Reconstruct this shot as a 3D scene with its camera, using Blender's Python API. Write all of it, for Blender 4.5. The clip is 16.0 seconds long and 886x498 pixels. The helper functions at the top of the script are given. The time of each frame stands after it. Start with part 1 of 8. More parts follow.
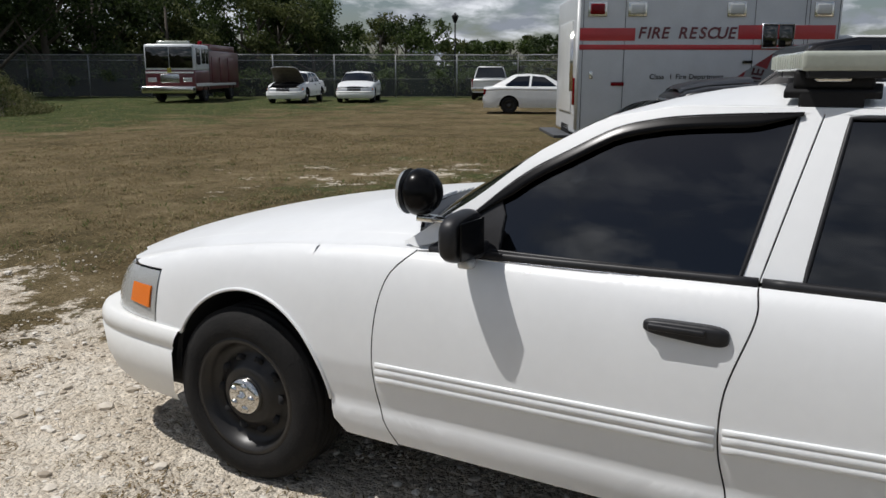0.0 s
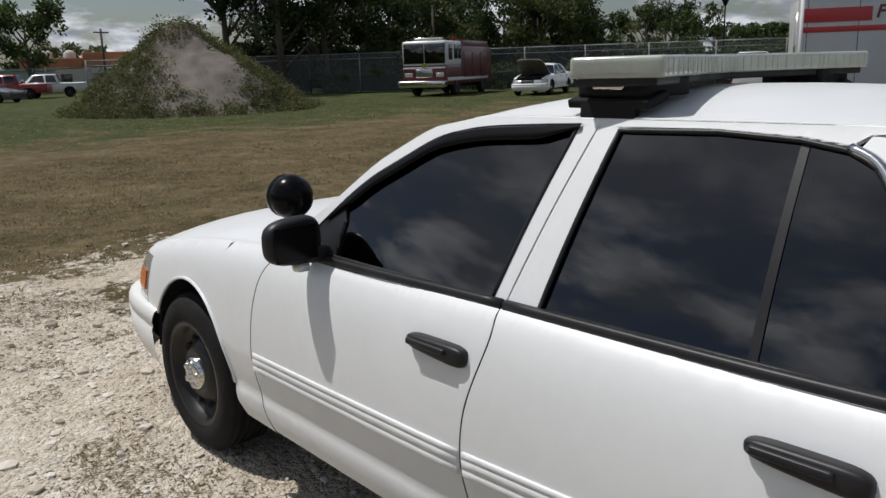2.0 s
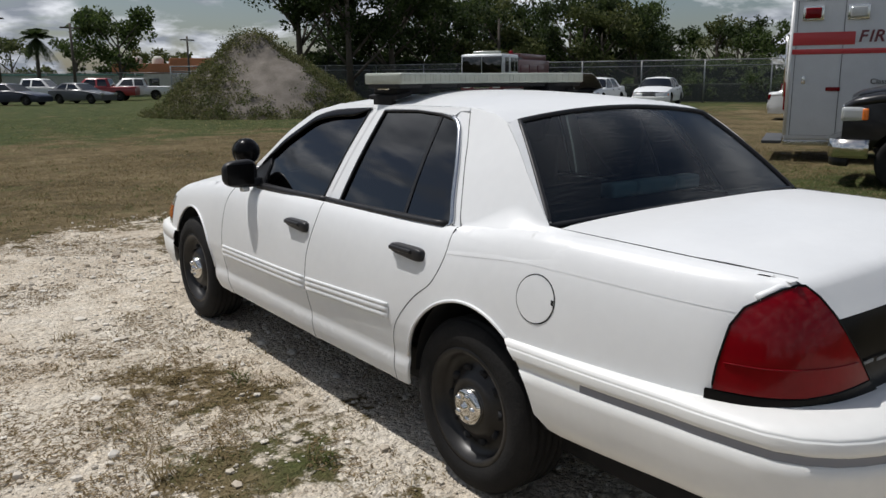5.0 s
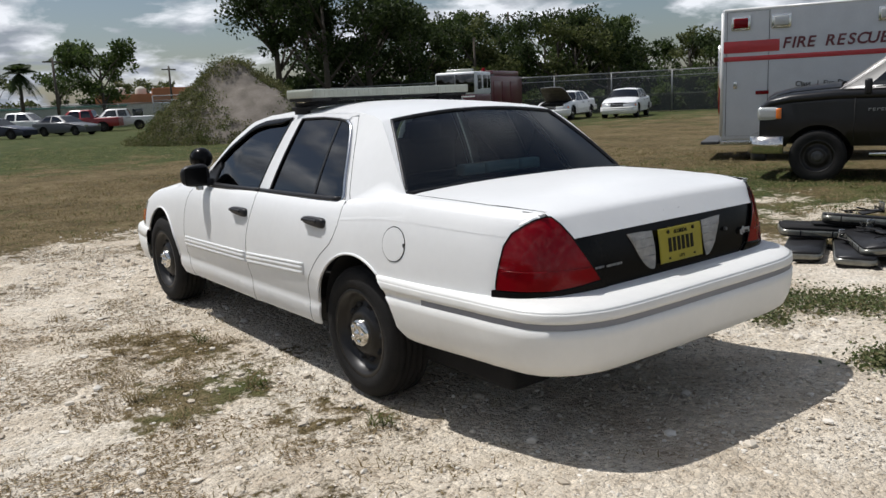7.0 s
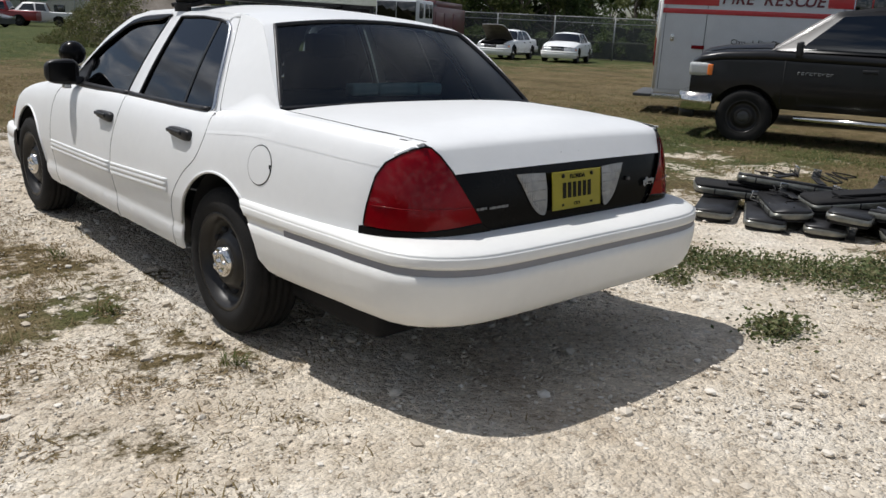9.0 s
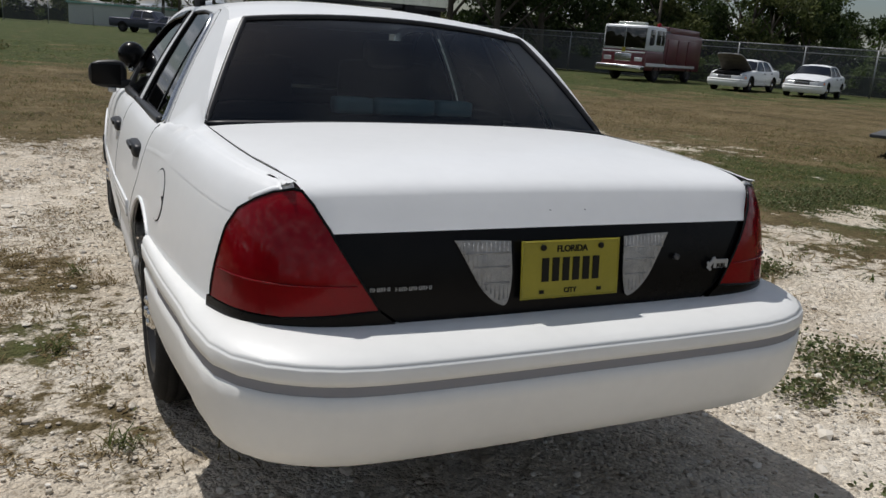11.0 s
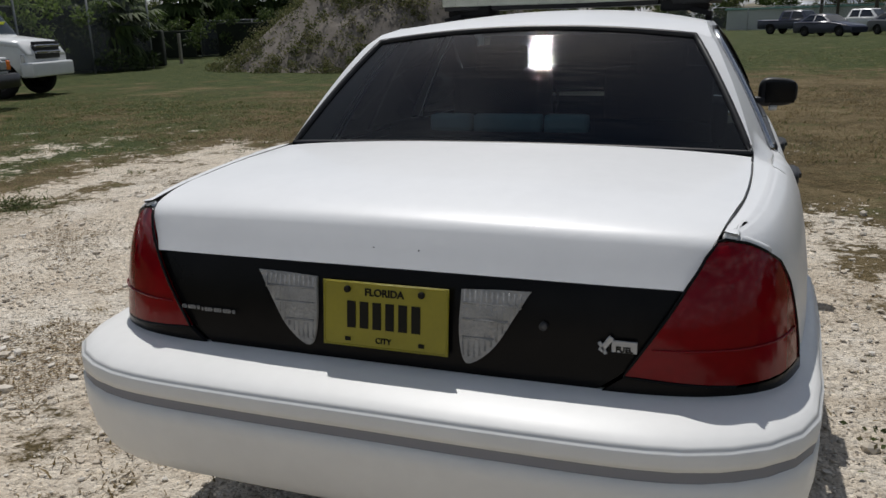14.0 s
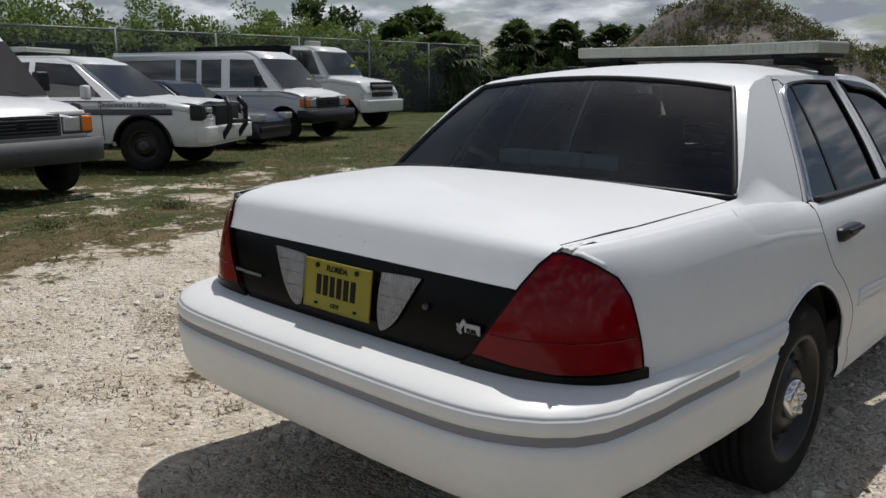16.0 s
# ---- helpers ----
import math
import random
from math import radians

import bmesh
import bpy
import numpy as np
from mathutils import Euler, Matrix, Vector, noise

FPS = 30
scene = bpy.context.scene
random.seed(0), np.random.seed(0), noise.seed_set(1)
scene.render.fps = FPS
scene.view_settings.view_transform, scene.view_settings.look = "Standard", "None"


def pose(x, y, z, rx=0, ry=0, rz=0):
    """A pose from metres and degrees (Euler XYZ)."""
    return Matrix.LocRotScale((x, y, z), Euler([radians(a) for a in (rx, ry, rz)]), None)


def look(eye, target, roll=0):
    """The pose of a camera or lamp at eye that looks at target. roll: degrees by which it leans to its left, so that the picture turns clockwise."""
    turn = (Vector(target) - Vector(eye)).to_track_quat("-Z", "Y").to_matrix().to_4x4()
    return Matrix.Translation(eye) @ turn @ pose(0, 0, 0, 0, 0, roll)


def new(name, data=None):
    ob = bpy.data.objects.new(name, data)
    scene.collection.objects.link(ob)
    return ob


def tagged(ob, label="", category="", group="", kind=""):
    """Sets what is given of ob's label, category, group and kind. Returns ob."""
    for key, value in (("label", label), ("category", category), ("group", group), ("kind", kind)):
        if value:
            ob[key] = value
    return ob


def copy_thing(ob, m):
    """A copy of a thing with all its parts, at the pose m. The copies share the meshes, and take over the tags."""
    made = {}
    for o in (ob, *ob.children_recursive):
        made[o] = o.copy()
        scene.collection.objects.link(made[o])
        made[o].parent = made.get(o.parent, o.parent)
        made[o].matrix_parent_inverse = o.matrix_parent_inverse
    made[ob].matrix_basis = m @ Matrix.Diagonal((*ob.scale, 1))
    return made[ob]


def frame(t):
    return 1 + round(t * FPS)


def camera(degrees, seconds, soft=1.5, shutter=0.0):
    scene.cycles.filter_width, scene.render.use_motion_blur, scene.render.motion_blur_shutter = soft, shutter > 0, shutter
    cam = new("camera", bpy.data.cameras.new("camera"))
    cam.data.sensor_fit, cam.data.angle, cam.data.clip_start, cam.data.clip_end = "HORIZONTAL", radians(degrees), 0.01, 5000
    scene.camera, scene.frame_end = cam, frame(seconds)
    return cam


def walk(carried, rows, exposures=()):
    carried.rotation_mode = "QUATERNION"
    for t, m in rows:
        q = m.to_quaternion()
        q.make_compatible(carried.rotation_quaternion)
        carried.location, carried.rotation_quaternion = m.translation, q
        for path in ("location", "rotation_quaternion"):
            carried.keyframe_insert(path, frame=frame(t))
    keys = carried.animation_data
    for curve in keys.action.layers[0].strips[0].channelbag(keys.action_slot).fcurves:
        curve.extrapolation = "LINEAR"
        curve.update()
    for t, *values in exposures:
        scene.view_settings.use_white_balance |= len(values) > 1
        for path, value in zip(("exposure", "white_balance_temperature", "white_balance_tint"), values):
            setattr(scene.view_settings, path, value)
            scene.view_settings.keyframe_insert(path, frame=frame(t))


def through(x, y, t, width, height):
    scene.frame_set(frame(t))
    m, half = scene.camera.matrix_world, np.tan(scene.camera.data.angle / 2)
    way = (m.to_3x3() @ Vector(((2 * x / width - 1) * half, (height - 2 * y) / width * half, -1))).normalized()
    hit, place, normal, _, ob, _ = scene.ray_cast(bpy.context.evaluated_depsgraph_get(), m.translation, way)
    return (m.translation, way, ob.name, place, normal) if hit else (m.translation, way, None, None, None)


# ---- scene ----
cam = camera(58.4, 16.0)
PATH = [
    (0, (-2.998, 0.921, 1.522), (-1.281, 1.855, 1.09), 0.05),
    (0.5, (-2.674, 0.718, 1.52), (-0.982, 1.684, 1.073), -1.45),
    (1, (-2.577, 0.397, 1.556), (-0.987, 1.534, 1.135), -2.1),
    (1.5, (-2.352, 0.149, 1.538), (-0.867, 1.401, 1.059), 1.1),
    (2, (-2.224, -0.148, 1.567), (-0.92, 1.301, 1.121), -1.65),
    (2.5, (-2.25, -0.556, 1.641), (-1.22, 1.11, 1.231), -3.27),
    (3, (-2.348, -0.87, 1.616), (-1.253, 0.725, 1.108), -1.15),
    (3.5, (-2.377, -1.185, 1.611), (-1.269, 0.391, 1.073), -1.86),
    (4, (-2.394, -1.569, 1.59), (-1.371, 0.09, 1.143), -0.64),
    (4.5, (-2.518, -1.876, 1.543), (-1.396, -0.274, 1.128), -0.88),
    (4.7, (-2.584, -2.006, 1.549), (-1.419, -0.435, 1.131), 0.01),
    (6.8, (-2.961, -3.226, 1.489), (-1.75, -1.676, 1.129), -3.7),
    (7, (-2.945, -3.353, 1.488), (-1.745, -1.796, 1.117), -2.62),
    (7.5, (-2.908, -3.506, 1.469), (-1.694, -1.981, 1.026), -2.2),
    (8, (-2.895, -3.536, 1.444), (-1.741, -1.976, 0.964), -2.92),
    (8.5, (-2.767, -3.443, 1.409), (-1.59, -1.923, 0.854), -3.4),
    (9, (-2.537, -3.225, 1.407), (-1.227, -1.81, 0.876), 2.98),
    (9.5, (-2.133, -3.103, 1.379), (-0.927, -1.592, 0.867), -2.26),
    (9.7, (-1.988, -3.07, 1.404), (-0.85, -1.492, 0.936), -1.02),
    (11.8, (-0.698, -2.847, 1.349), (-0.071, -1.056, 0.717), 1.2),
    (12, (-0.564, -2.837, 1.372), (-0.031, -1.026, 0.712), -0.0),
    (12.5, (-0.24, -2.977, 1.389), (0.051, -1.087, 0.803), -1.3),
    (13, (0.051, -2.999, 1.354), (0.114, -1.106, 0.715), -0.9),
    (13.5, (0.387, -2.832, 1.381), (0.17, -0.923, 0.828), -0.7),
    (14, (0.697, -2.792, 1.443), (0.043, -0.981, 0.903), -1.6),
    (14.5, (0.944, -2.653, 1.411), (-0.154, -1.054, 0.926), -0.2),
    (15, (1.189, -2.529, 1.41), (0.015, -1.024, 0.814), 1.4),
    (15.5, (1.538, -2.602, 1.464), (0.077, -1.303, 1.041), -1.0),
    (16, (1.792, -2.715, 1.425), (0.457, -1.286, 1.007), -0.2),
]
walk(cam, [(t, look(eye, target, roll)) for t, eye, target, roll in PATH],
     exposures=[(0, -0.22), (3, -0.29), (4.7, -0.24), (7.2, 0.04), (8, 0.1), (9, 0.02), (9.5, -0.06), (12, -0.32), (13, -0.31), (14, -0.42), (15.5, -0.32), (16, -0.31)])
# ---- place ----
SUN_DIR = Vector((-0.215, 0.44, 0.97)).normalized()


def make_world():
    world = bpy.data.worlds.new("sky")
    scene.world = world
    world.use_nodes = True
    nt = world.node_tree
    nt.nodes.clear()
    n = nt.nodes.new
    out, bg = n("ShaderNodeOutputWorld"), n("ShaderNodeBackground")
    sky = n("ShaderNodeTexSky")
    sky.sky_type, sky.sun_disc = "NISHITA", False
    sky.sun_elevation = math.asin(SUN_DIR.z)
    sky.sun_rotation = math.atan2(SUN_DIR.x, SUN_DIR.y)
    sky.air_density, sky.dust_density, sky.ozone_density = 1.0, 1.4, 1.5
    co = n("ShaderNodeTexCoord")
    sep = n("ShaderNodeSeparateXYZ")
    nt.links.new(co.outputs["Generated"], sep.inputs[0])
    lift = n("ShaderNodeMath"); lift.operation = "MAXIMUM"; lift.inputs[1].default_value = 0.0
    nt.links.new(sep.outputs["Z"], lift.inputs[0])
    lift2 = n("ShaderNodeMath"); lift2.operation = "ADD"; lift2.inputs[1].default_value = 0.28
    nt.links.new(lift.outputs[0], lift2.inputs[0])
    div = n("ShaderNodeVectorMath"); div.operation = "DIVIDE"
    comb = n("ShaderNodeCombineXYZ")
    for i in range(3):
        nt.links.new(lift2.outputs[0], comb.inputs[i])
    nt.links.new(co.outputs["Generated"], div.inputs[0])
    nt.links.new(comb.outputs[0], div.inputs[1])
    noise1 = n("ShaderNodeTexNoise")
    noise1.inputs["Scale"].default_value = 3.4
    noise1.inputs["Detail"].default_value = 9
    noise1.inputs["Roughness"].default_value = 0.56
    noise1.inputs["Distortion"].default_value = 0.25
    nt.links.new(div.outputs[0], noise1.inputs["Vector"])
    cover = n("ShaderNodeValToRGB")
    cover.color_ramp.elements[0].position, cover.color_ramp.elements[1].position = 0.44, 0.57
    nt.links.new(noise1.outputs["Fac"], cover.inputs[0])
    thin = n("ShaderNodeMapRange")
    thin.interpolation_type = "SMOOTHSTEP"
    for i, v in ((1, 0.4), (2, 0.9), (3, 1.0), (4, 0.55)):
        thin.inputs[i].default_value = v
    nt.links.new(sep.outputs["Z"], thin.inputs[0])
    amount = n("ShaderNodeMath"); amount.operation = "MULTIPLY"
    nt.links.new(cover.outputs[0], amount.inputs[0]); nt.links.new(thin.outputs[0], amount.inputs[1])
    noise2 = n("ShaderNodeTexNoise")
    noise2.inputs["Scale"].default_value = 5.0
    noise2.inputs["Detail"].default_value = 7
    nt.links.new(div.outputs[0], noise2.inputs["Vector"])
    shade = n("ShaderNodeValToRGB")
    shade.color_ramp.elements[0].position, shade.color_ramp.elements[1].position = 0.42, 0.62
    shade.color_ramp.elements[0].color = (4.6, 5.1, 6.0, 1)
    shade.color_ramp.elements[1].color = (13.2, 13.7, 14.6, 1)
    nt.links.new(noise2.outputs["Fac"], shade.inputs[0])
    mix = n("ShaderNodeMix"); mix.data_type = "RGBA"
    nt.links.new(amount.outputs[0], mix.inputs["Factor"])
    nt.links.new(sky.outputs[0], mix.inputs[6])
    nt.links.new(shade.outputs[0], mix.inputs[7])
    nt.links.new(mix.outputs[2], bg.inputs["Color"])
    bg.inputs["Strength"].default_value = 0.066
    nt.links.new(bg.outputs[0], out.inputs[0])


make_world()
sun = new("sun", bpy.data.lights.new("sun", "SUN"))
sun.data.energy, sun.data.angle, sun.data.color = 4.0, radians(0.53), (1.0, 0.975, 0.95)
sun.rotation_euler = SUN_DIR.to_track_quat("Z", "Y").to_euler()


# ---- materials ----
def material(name, color, rough=0.5, metal=0.0, coat=0.0, vary=0.0, scale=8.0, tint=None, bump=0.0, bump_scale=60.0, rand=0.0, spec=0.5):
    """A principled surface; vary and tint break its colour up at two scales, bump gives fine relief."""
    m = bpy.data.materials.new(name)
    m.use_nodes = True
    nt = m.node_tree
    p = nt.nodes["Principled BSDF"]
    p.inputs["Roughness"].default_value, p.inputs["Metallic"].default_value = rough, metal
    p.inputs["Coat Weight"].default_value, p.inputs["Coat Roughness"].default_value = coat, 0.05
    p.inputs["Specular IOR Level"].default_value = spec
    p.inputs["Base Color"].default_value = (*color, 1)
    n, link = nt.nodes.new, nt.links.new
    co = n("ShaderNodeTexCoord")
    if vary:
        big, fine = n("ShaderNodeTexNoise"), n("ShaderNodeTexNoise")
        big.inputs["Scale"].default_value, big.inputs["Detail"].default_value = scale, 6
        fine.inputs["Scale"].default_value, fine.inputs["Detail"].default_value = scale * 9, 4
        for t in (big, fine):
            link(co.outputs["Object"], t.inputs["Vector"])
        add = n("ShaderNodeMath"); add.operation = "MULTIPLY_ADD"; add.inputs[1].default_value = 0.45
        link(fine.outputs["Fac"], add.inputs[0]); link(big.outputs["Fac"], add.inputs[2])
        ramp = n("ShaderNodeValToRGB")
        ramp.color_ramp.elements[0].position, ramp.color_ramp.elements[1].position = 0.5, 0.98
        ramp.color_ramp.elements[0].color = (*color, 1)
        other = tint or tuple(c * (1 - vary) for c in color)
        ramp.color_ramp.elements[1].color = (*[a * (1 - vary) + b * vary for a, b in zip(color, other)], 1) if tint else (*other, 1)
        link(add.outputs[0], ramp.inputs[0])
        last = ramp.outputs[0]
        if rand:
            info, hsv = n("ShaderNodeObjectInfo"), n("ShaderNodeHueSaturation")
            rng = n("ShaderNodeMapRange")
            rng.inputs[3].default_value, rng.inputs[4].default_value = 1 - rand, 1 + rand
            link(info.outputs["Random"], rng.inputs[0]); link(rng.outputs[0], hsv.inputs["Value"])
            link(last, hsv.inputs["Color"]); last = hsv.outputs[0]
        link(last, p.inputs["Base Color"])
    if bump:
        t, b = n("ShaderNodeTexNoise"), n("ShaderNodeBump")
        t.inputs["Scale"].default_value, t.inputs["Detail"].default_value = bump_scale, 5
        b.inputs["Strength"].default_value, b.inputs["Distance"].default_value = bump, 0.01
        link(co.outputs["Object"], t.inputs["Vector"]); link(t.outputs["Fac"], b.inputs["Height"]); link(b.outputs[0], p.inputs["Normal"])
    return m


def tinted_glass(name, tint, ior=1.5, waves=0.0):
    """A pane: dark transparent film under a glossy surface, by Fresnel."""
    m = bpy.data.materials.new(name)
    m.use_nodes = True
    nt = m.node_tree
    nt.nodes.clear()
    n, link = nt.nodes.new, nt.links.new
    out, mix, tr, gl, fr = n("ShaderNodeOutputMaterial"), n("ShaderNodeMixShader"), n("ShaderNodeBsdfTransparent"), n("ShaderNodeBsdfGlossy"), n("ShaderNodeFresnel")
    tr.inputs[0].default_value = (*tint, 1)
    gl.inputs["Roughness"].default_value = 0.015
    fr.inputs[0].default_value = ior
    link(fr.outputs[0], mix.inputs[0]); link(tr.outputs[0], mix.inputs[1]); link(gl.outputs[0], mix.inputs[2]); link(mix.outputs[0], out.inputs[0])
    if waves:
        co, mp, t, b = n("ShaderNodeTexCoord"), n("ShaderNodeMapping"), n("ShaderNodeTexNoise"), n("ShaderNodeBump")
        mp.inputs["Scale"].default_value = (3.0, 42.0, 42.0)
        t.inputs["Scale"].default_value, t.inputs["Detail"].default_value = 1.6, 3
        b.inputs["Strength"].default_value, b.inputs["Distance"].default_value = waves, 0.01
        link(co.outputs["Object"], mp.inputs[0]); link(mp.outputs[0], t.inputs["Vector"]); link(t.outputs["Fac"], b.inputs["Height"])
        link(b.outputs[0], gl.inputs["Normal"])
    return m


M = dict(
    paint=material("white_paint", (0.79, 0.80, 0.80), 0.42, coat=0.22, vary=0.06, scale=2.5, bump=0.02, bump_scale=220),
    bumper=material("white_bumper_cover", (0.79, 0.79, 0.765), 0.45, coat=0.1, vary=0.07, scale=3.0),
    gap=material("dark_gap", (0.012, 0.012, 0.013), 0.9),
    black=material("black_plastic", (0.013, 0.013, 0.014), 0.42, spec=0.3, vary=0.4, scale=14, tint=(0.04, 0.04, 0.045)),
    matte=material("matte_black", (0.012, 0.012, 0.013), 0.75, spec=0.2, vary=0.3, scale=9, tint=(0.03, 0.028, 0.026)),
    gloss=material("gloss_black", (0.004, 0.004, 0.0045), 0.22, spec=0.12, vary=0.3, scale=12, tint=(0.012, 0.011, 0.01)),
    tyre=material("tyre_rubber", (0.012, 0.012, 0.012), 0.85, vary=0.4, scale=10, tint=(0.035, 0.032, 0.03), spec=0.2, bump=0.25, bump_scale=90),
    steel=material("black_steel_wheel", (0.012, 0.0115, 0.011), 0.38, vary=0.6, scale=14, tint=(0.034, 0.029, 0.025), spec=0.4),
    wheel_grey=material("dull_wheel_metal", (0.09, 0.09, 0.09), 0.5, metal=0.5, vary=0.5, scale=14, tint=(0.03, 0.03, 0.03)),
    chrome=material("chrome", (0.78, 0.76, 0.72), 0.14, metal=1.0, vary=0.2, scale=30),
    trim=material("chrome_trim", (0.55, 0.56, 0.58), 0.22, metal=1.0),
    strip=material("grey_bumper_strip", (0.22, 0.225, 0.25), 0.5),
    red=material("red_lens", (0.2, 0.002, 0.006), 0.1, coat=0.12, vary=0.5, scale=6, tint=(0.08, 0.001, 0.003), spec=0.2),
    amber=material("amber_lens", (0.85, 0.2, 0.02), 0.15, coat=0.6, bump=0.3, bump_scale=150),
    lens=material("clear_lens", (0.52, 0.53, 0.52), 0.16, metal=0.35, coat=0.8, bump=0.35, bump_scale=120),
    rev_lens=material("reversing_lens", (0.34, 0.34, 0.33), 0.2, metal=0.3, coat=0.5, vary=0.5, scale=30, tint=(0.12, 0.12, 0.12), bump=0.5, bump_scale=140),
    bar_lens=material("weathered_bar_lens", (0.44, 0.46, 0.4), 0.22, coat=0.5, vary=0.45, scale=9, tint=(0.25, 0.27, 0.22)),
    plate=material("yellow_plate", (0.3, 0.26, 0.014), 0.45, vary=0.15, scale=12),
    print=material("dark_print", (0.012, 0.011, 0.008), 0.6, spec=0.15),
    white=material("white_print", (0.8, 0.8, 0.8), 0.4),
    silver=material("silver_badge", (0.36, 0.37, 0.38), 0.4, metal=0.6),
    teal=material("pale_teal_plastic", (0.75, 0.9, 0.86), 0.5, vary=0.2, scale=12),
    cloth=material("dark_cloth", (0.008, 0.008, 0.009), 0.9, vary=0.3, scale=20),
    dirty_lens=material("dirty_bar_lens", (0.24, 0.24, 0.21), 0.3, metal=0.5, coat=0.4, vary=0.7, scale=14, tint=(0.08, 0.08, 0.07)),
    glass=tinted_glass("tinted_glass", (0.012, 0.014, 0.017), ior=1.95),
    rear_glass=tinted_glass("tinted_rear_glass", (0.36, 0.45, 0.47), ior=1.62, waves=0.3),
)


# ---- mesh tools ----
def mesh_from(name, verts, faces, mat, smooth=True, normals=None):
    me = bpy.data.meshes.new(name)
    me.from_pydata([tuple(v) for v in verts], [], faces)
    me.materials.append(mat)
    me.polygons.foreach_set("use_smooth", [smooth] * len(me.polygons))
    me.update()
    if normals is not None:
        me.normals_split_custom_set_from_vertices([tuple(v) for v in normals])
    return me


def piece(name, me, parent=None, label="", at=None):
    ob = new(name, me)
    if parent is not None:
        ob.parent = parent
    if at is not None:
        ob.matrix_basis = at
    if label:
        ob["label"] = label
    return ob


def part(name, bm, mat, parent, label="", smooth=True, at=None):
    me = bpy.data.meshes.new(name)
    bm.normal_update()
    bm.to_mesh(me)
    bm.free()
    me.materials.append(mat)
    me.polygons.foreach_set("use_smooth", [smooth] * len(me.polygons))
    me.update()
    return piece(name, me, parent, label, at)


def thing(name, label, category, group="", at=None, kind=""):
    ob = new(name)
    ob.empty_display_size = 0.2
    if at is not None:
        ob.matrix_basis = at
    return tagged(ob, label, category, group, kind)


def box(sx, sy, sz, at=(0, 0, 0), bevel=0.0, bm=None, turn=None, seg=2):
    """A box with rounded edges, its centre at the given place."""
    own = bmesh.new()
    m = Matrix.Translation(at) @ (turn or Matrix.Identity(4)) @ Matrix.Diagonal((sx, sy, sz, 1))
    bmesh.ops.create_cube(own, size=1.0, matrix=m)
    if bevel:
        bmesh.ops.bevel(own, geom=own.edges[:], offset=bevel, segments=seg, profile=0.7, affect="EDGES")
    if bm is None:
        return own
    return merge(bm, own)


def merge(bm, other):
    me = bpy.data.meshes.new("tmp")
    other.to_mesh(me)
    other.free()
    bm.from_mesh(me)
    bpy.data.meshes.remove(me)
    return bm


def rod(p, q, r, bm=None, seg=10, r2=None):
    bm = bm or bmesh.new()
    p, q = Vector(p), Vector(q)
    m = Matrix.Translation((p + q) / 2) @ (q - p).to_track_quat("Z", "Y").to_matrix().to_4x4()
    bmesh.ops.create_cone(bm, cap_ends=True, segments=seg, radius1=r, radius2=r if r2 is None else r2, depth=(q - p).length, matrix=m)
    return bm


def sweep(points, shape, up=(0, 0, 1), bm=None, closed=False):
    """Carries a small closed outline (pairs: across, up) along points."""
    bm = bm or bmesh.new()
    pts = [Vector(p) for p in points]
    rings = []
    for i, p in enumerate(pts):
        a = pts[i - 1] if i or closed else p
        b = pts[(i + 1) % len(pts)] if i < len(pts) - 1 or closed else p
        d = (b - a).normalized()
        u = up[i] if isinstance(up, list) else Vector(up)
        s = d.cross(u).normalized()
        w = s.cross(d).normalized()
        rings.append([bm.verts.new(p + s * x + w * y) for x, y in shape])
    n = len(shape)
    for i in range(len(rings) - (0 if closed else 1)):
        r, q = rings[i], rings[(i + 1) % len(rings)]
        for j in range(n):
            bm.faces.new((r[j], r[(j + 1) % n], q[(j + 1) % n], q[j]))
    if not closed:
        bm.faces.new(rings[0][::-1])
        bm.faces.new(rings[-1])
    bmesh.ops.recalc_face_normals(bm, faces=bm.faces[:])
    return bm


def circle(r, n=8, ry=None):
    return [(r * math.cos(2 * math.pi * i / n), (ry or r) * math.sin(2 * math.pi * i / n)) for i in range(n)]


def lathe(profile, n=40, axis="x", bm=None):
    """Turns pairs (along the axis, radius) round the axis."""
    bm = bm or bmesh.new()
    rings = []
    for h, r in profile:
        ring = []
        for k in range(n):
            a = 2 * math.pi * k / n
            c, s = r * math.cos(a), r * math.sin(a)
            ring.append(bm.verts.new((h, c, s) if axis == "x" else (c, s, h)))
        rings.append(ring)
    for p, q in zip(rings, rings[1:]):
        for k in range(n):
            bm.faces.new((p[k], p[(k + 1) % n], q[(k + 1) % n], q[k]))
    bmesh.ops.recalc_face_normals(bm, faces=bm.faces[:])
    return bm


def spline(points, per=6):
    """A smooth curve through points of any dimension."""
    p = np.array(points, float)
    p = np.vstack([2 * p[0] - p[1], p, 2 * p[-1] - p[-2]])
    out = []
    for i in range(1, len(p) - 2):
        for k in range(per):
            t = k / per
            a, b, c, d = p[i - 1:i + 3]
            out.append(0.5 * (2 * b + (c - a) * t + (2 * a - 5 * b + 4 * c - d) * t**2 + (3 * b - a - 3 * c + d) * t**3))
    out.append(p[-2])
    return [tuple(v) for v in out]


def dense(points, step=0.03):
    """Straight legs cut into short ones."""
    out = []
    for a, b in zip(points, points[1:]):
        k = max(1, int(math.ceil(math.dist(a, b) / step)))
        out += [tuple(np.array(a) + (np.array(b) - np.array(a)) * i / k) for i in range(k)]
    return out + [tuple(points[-1])]


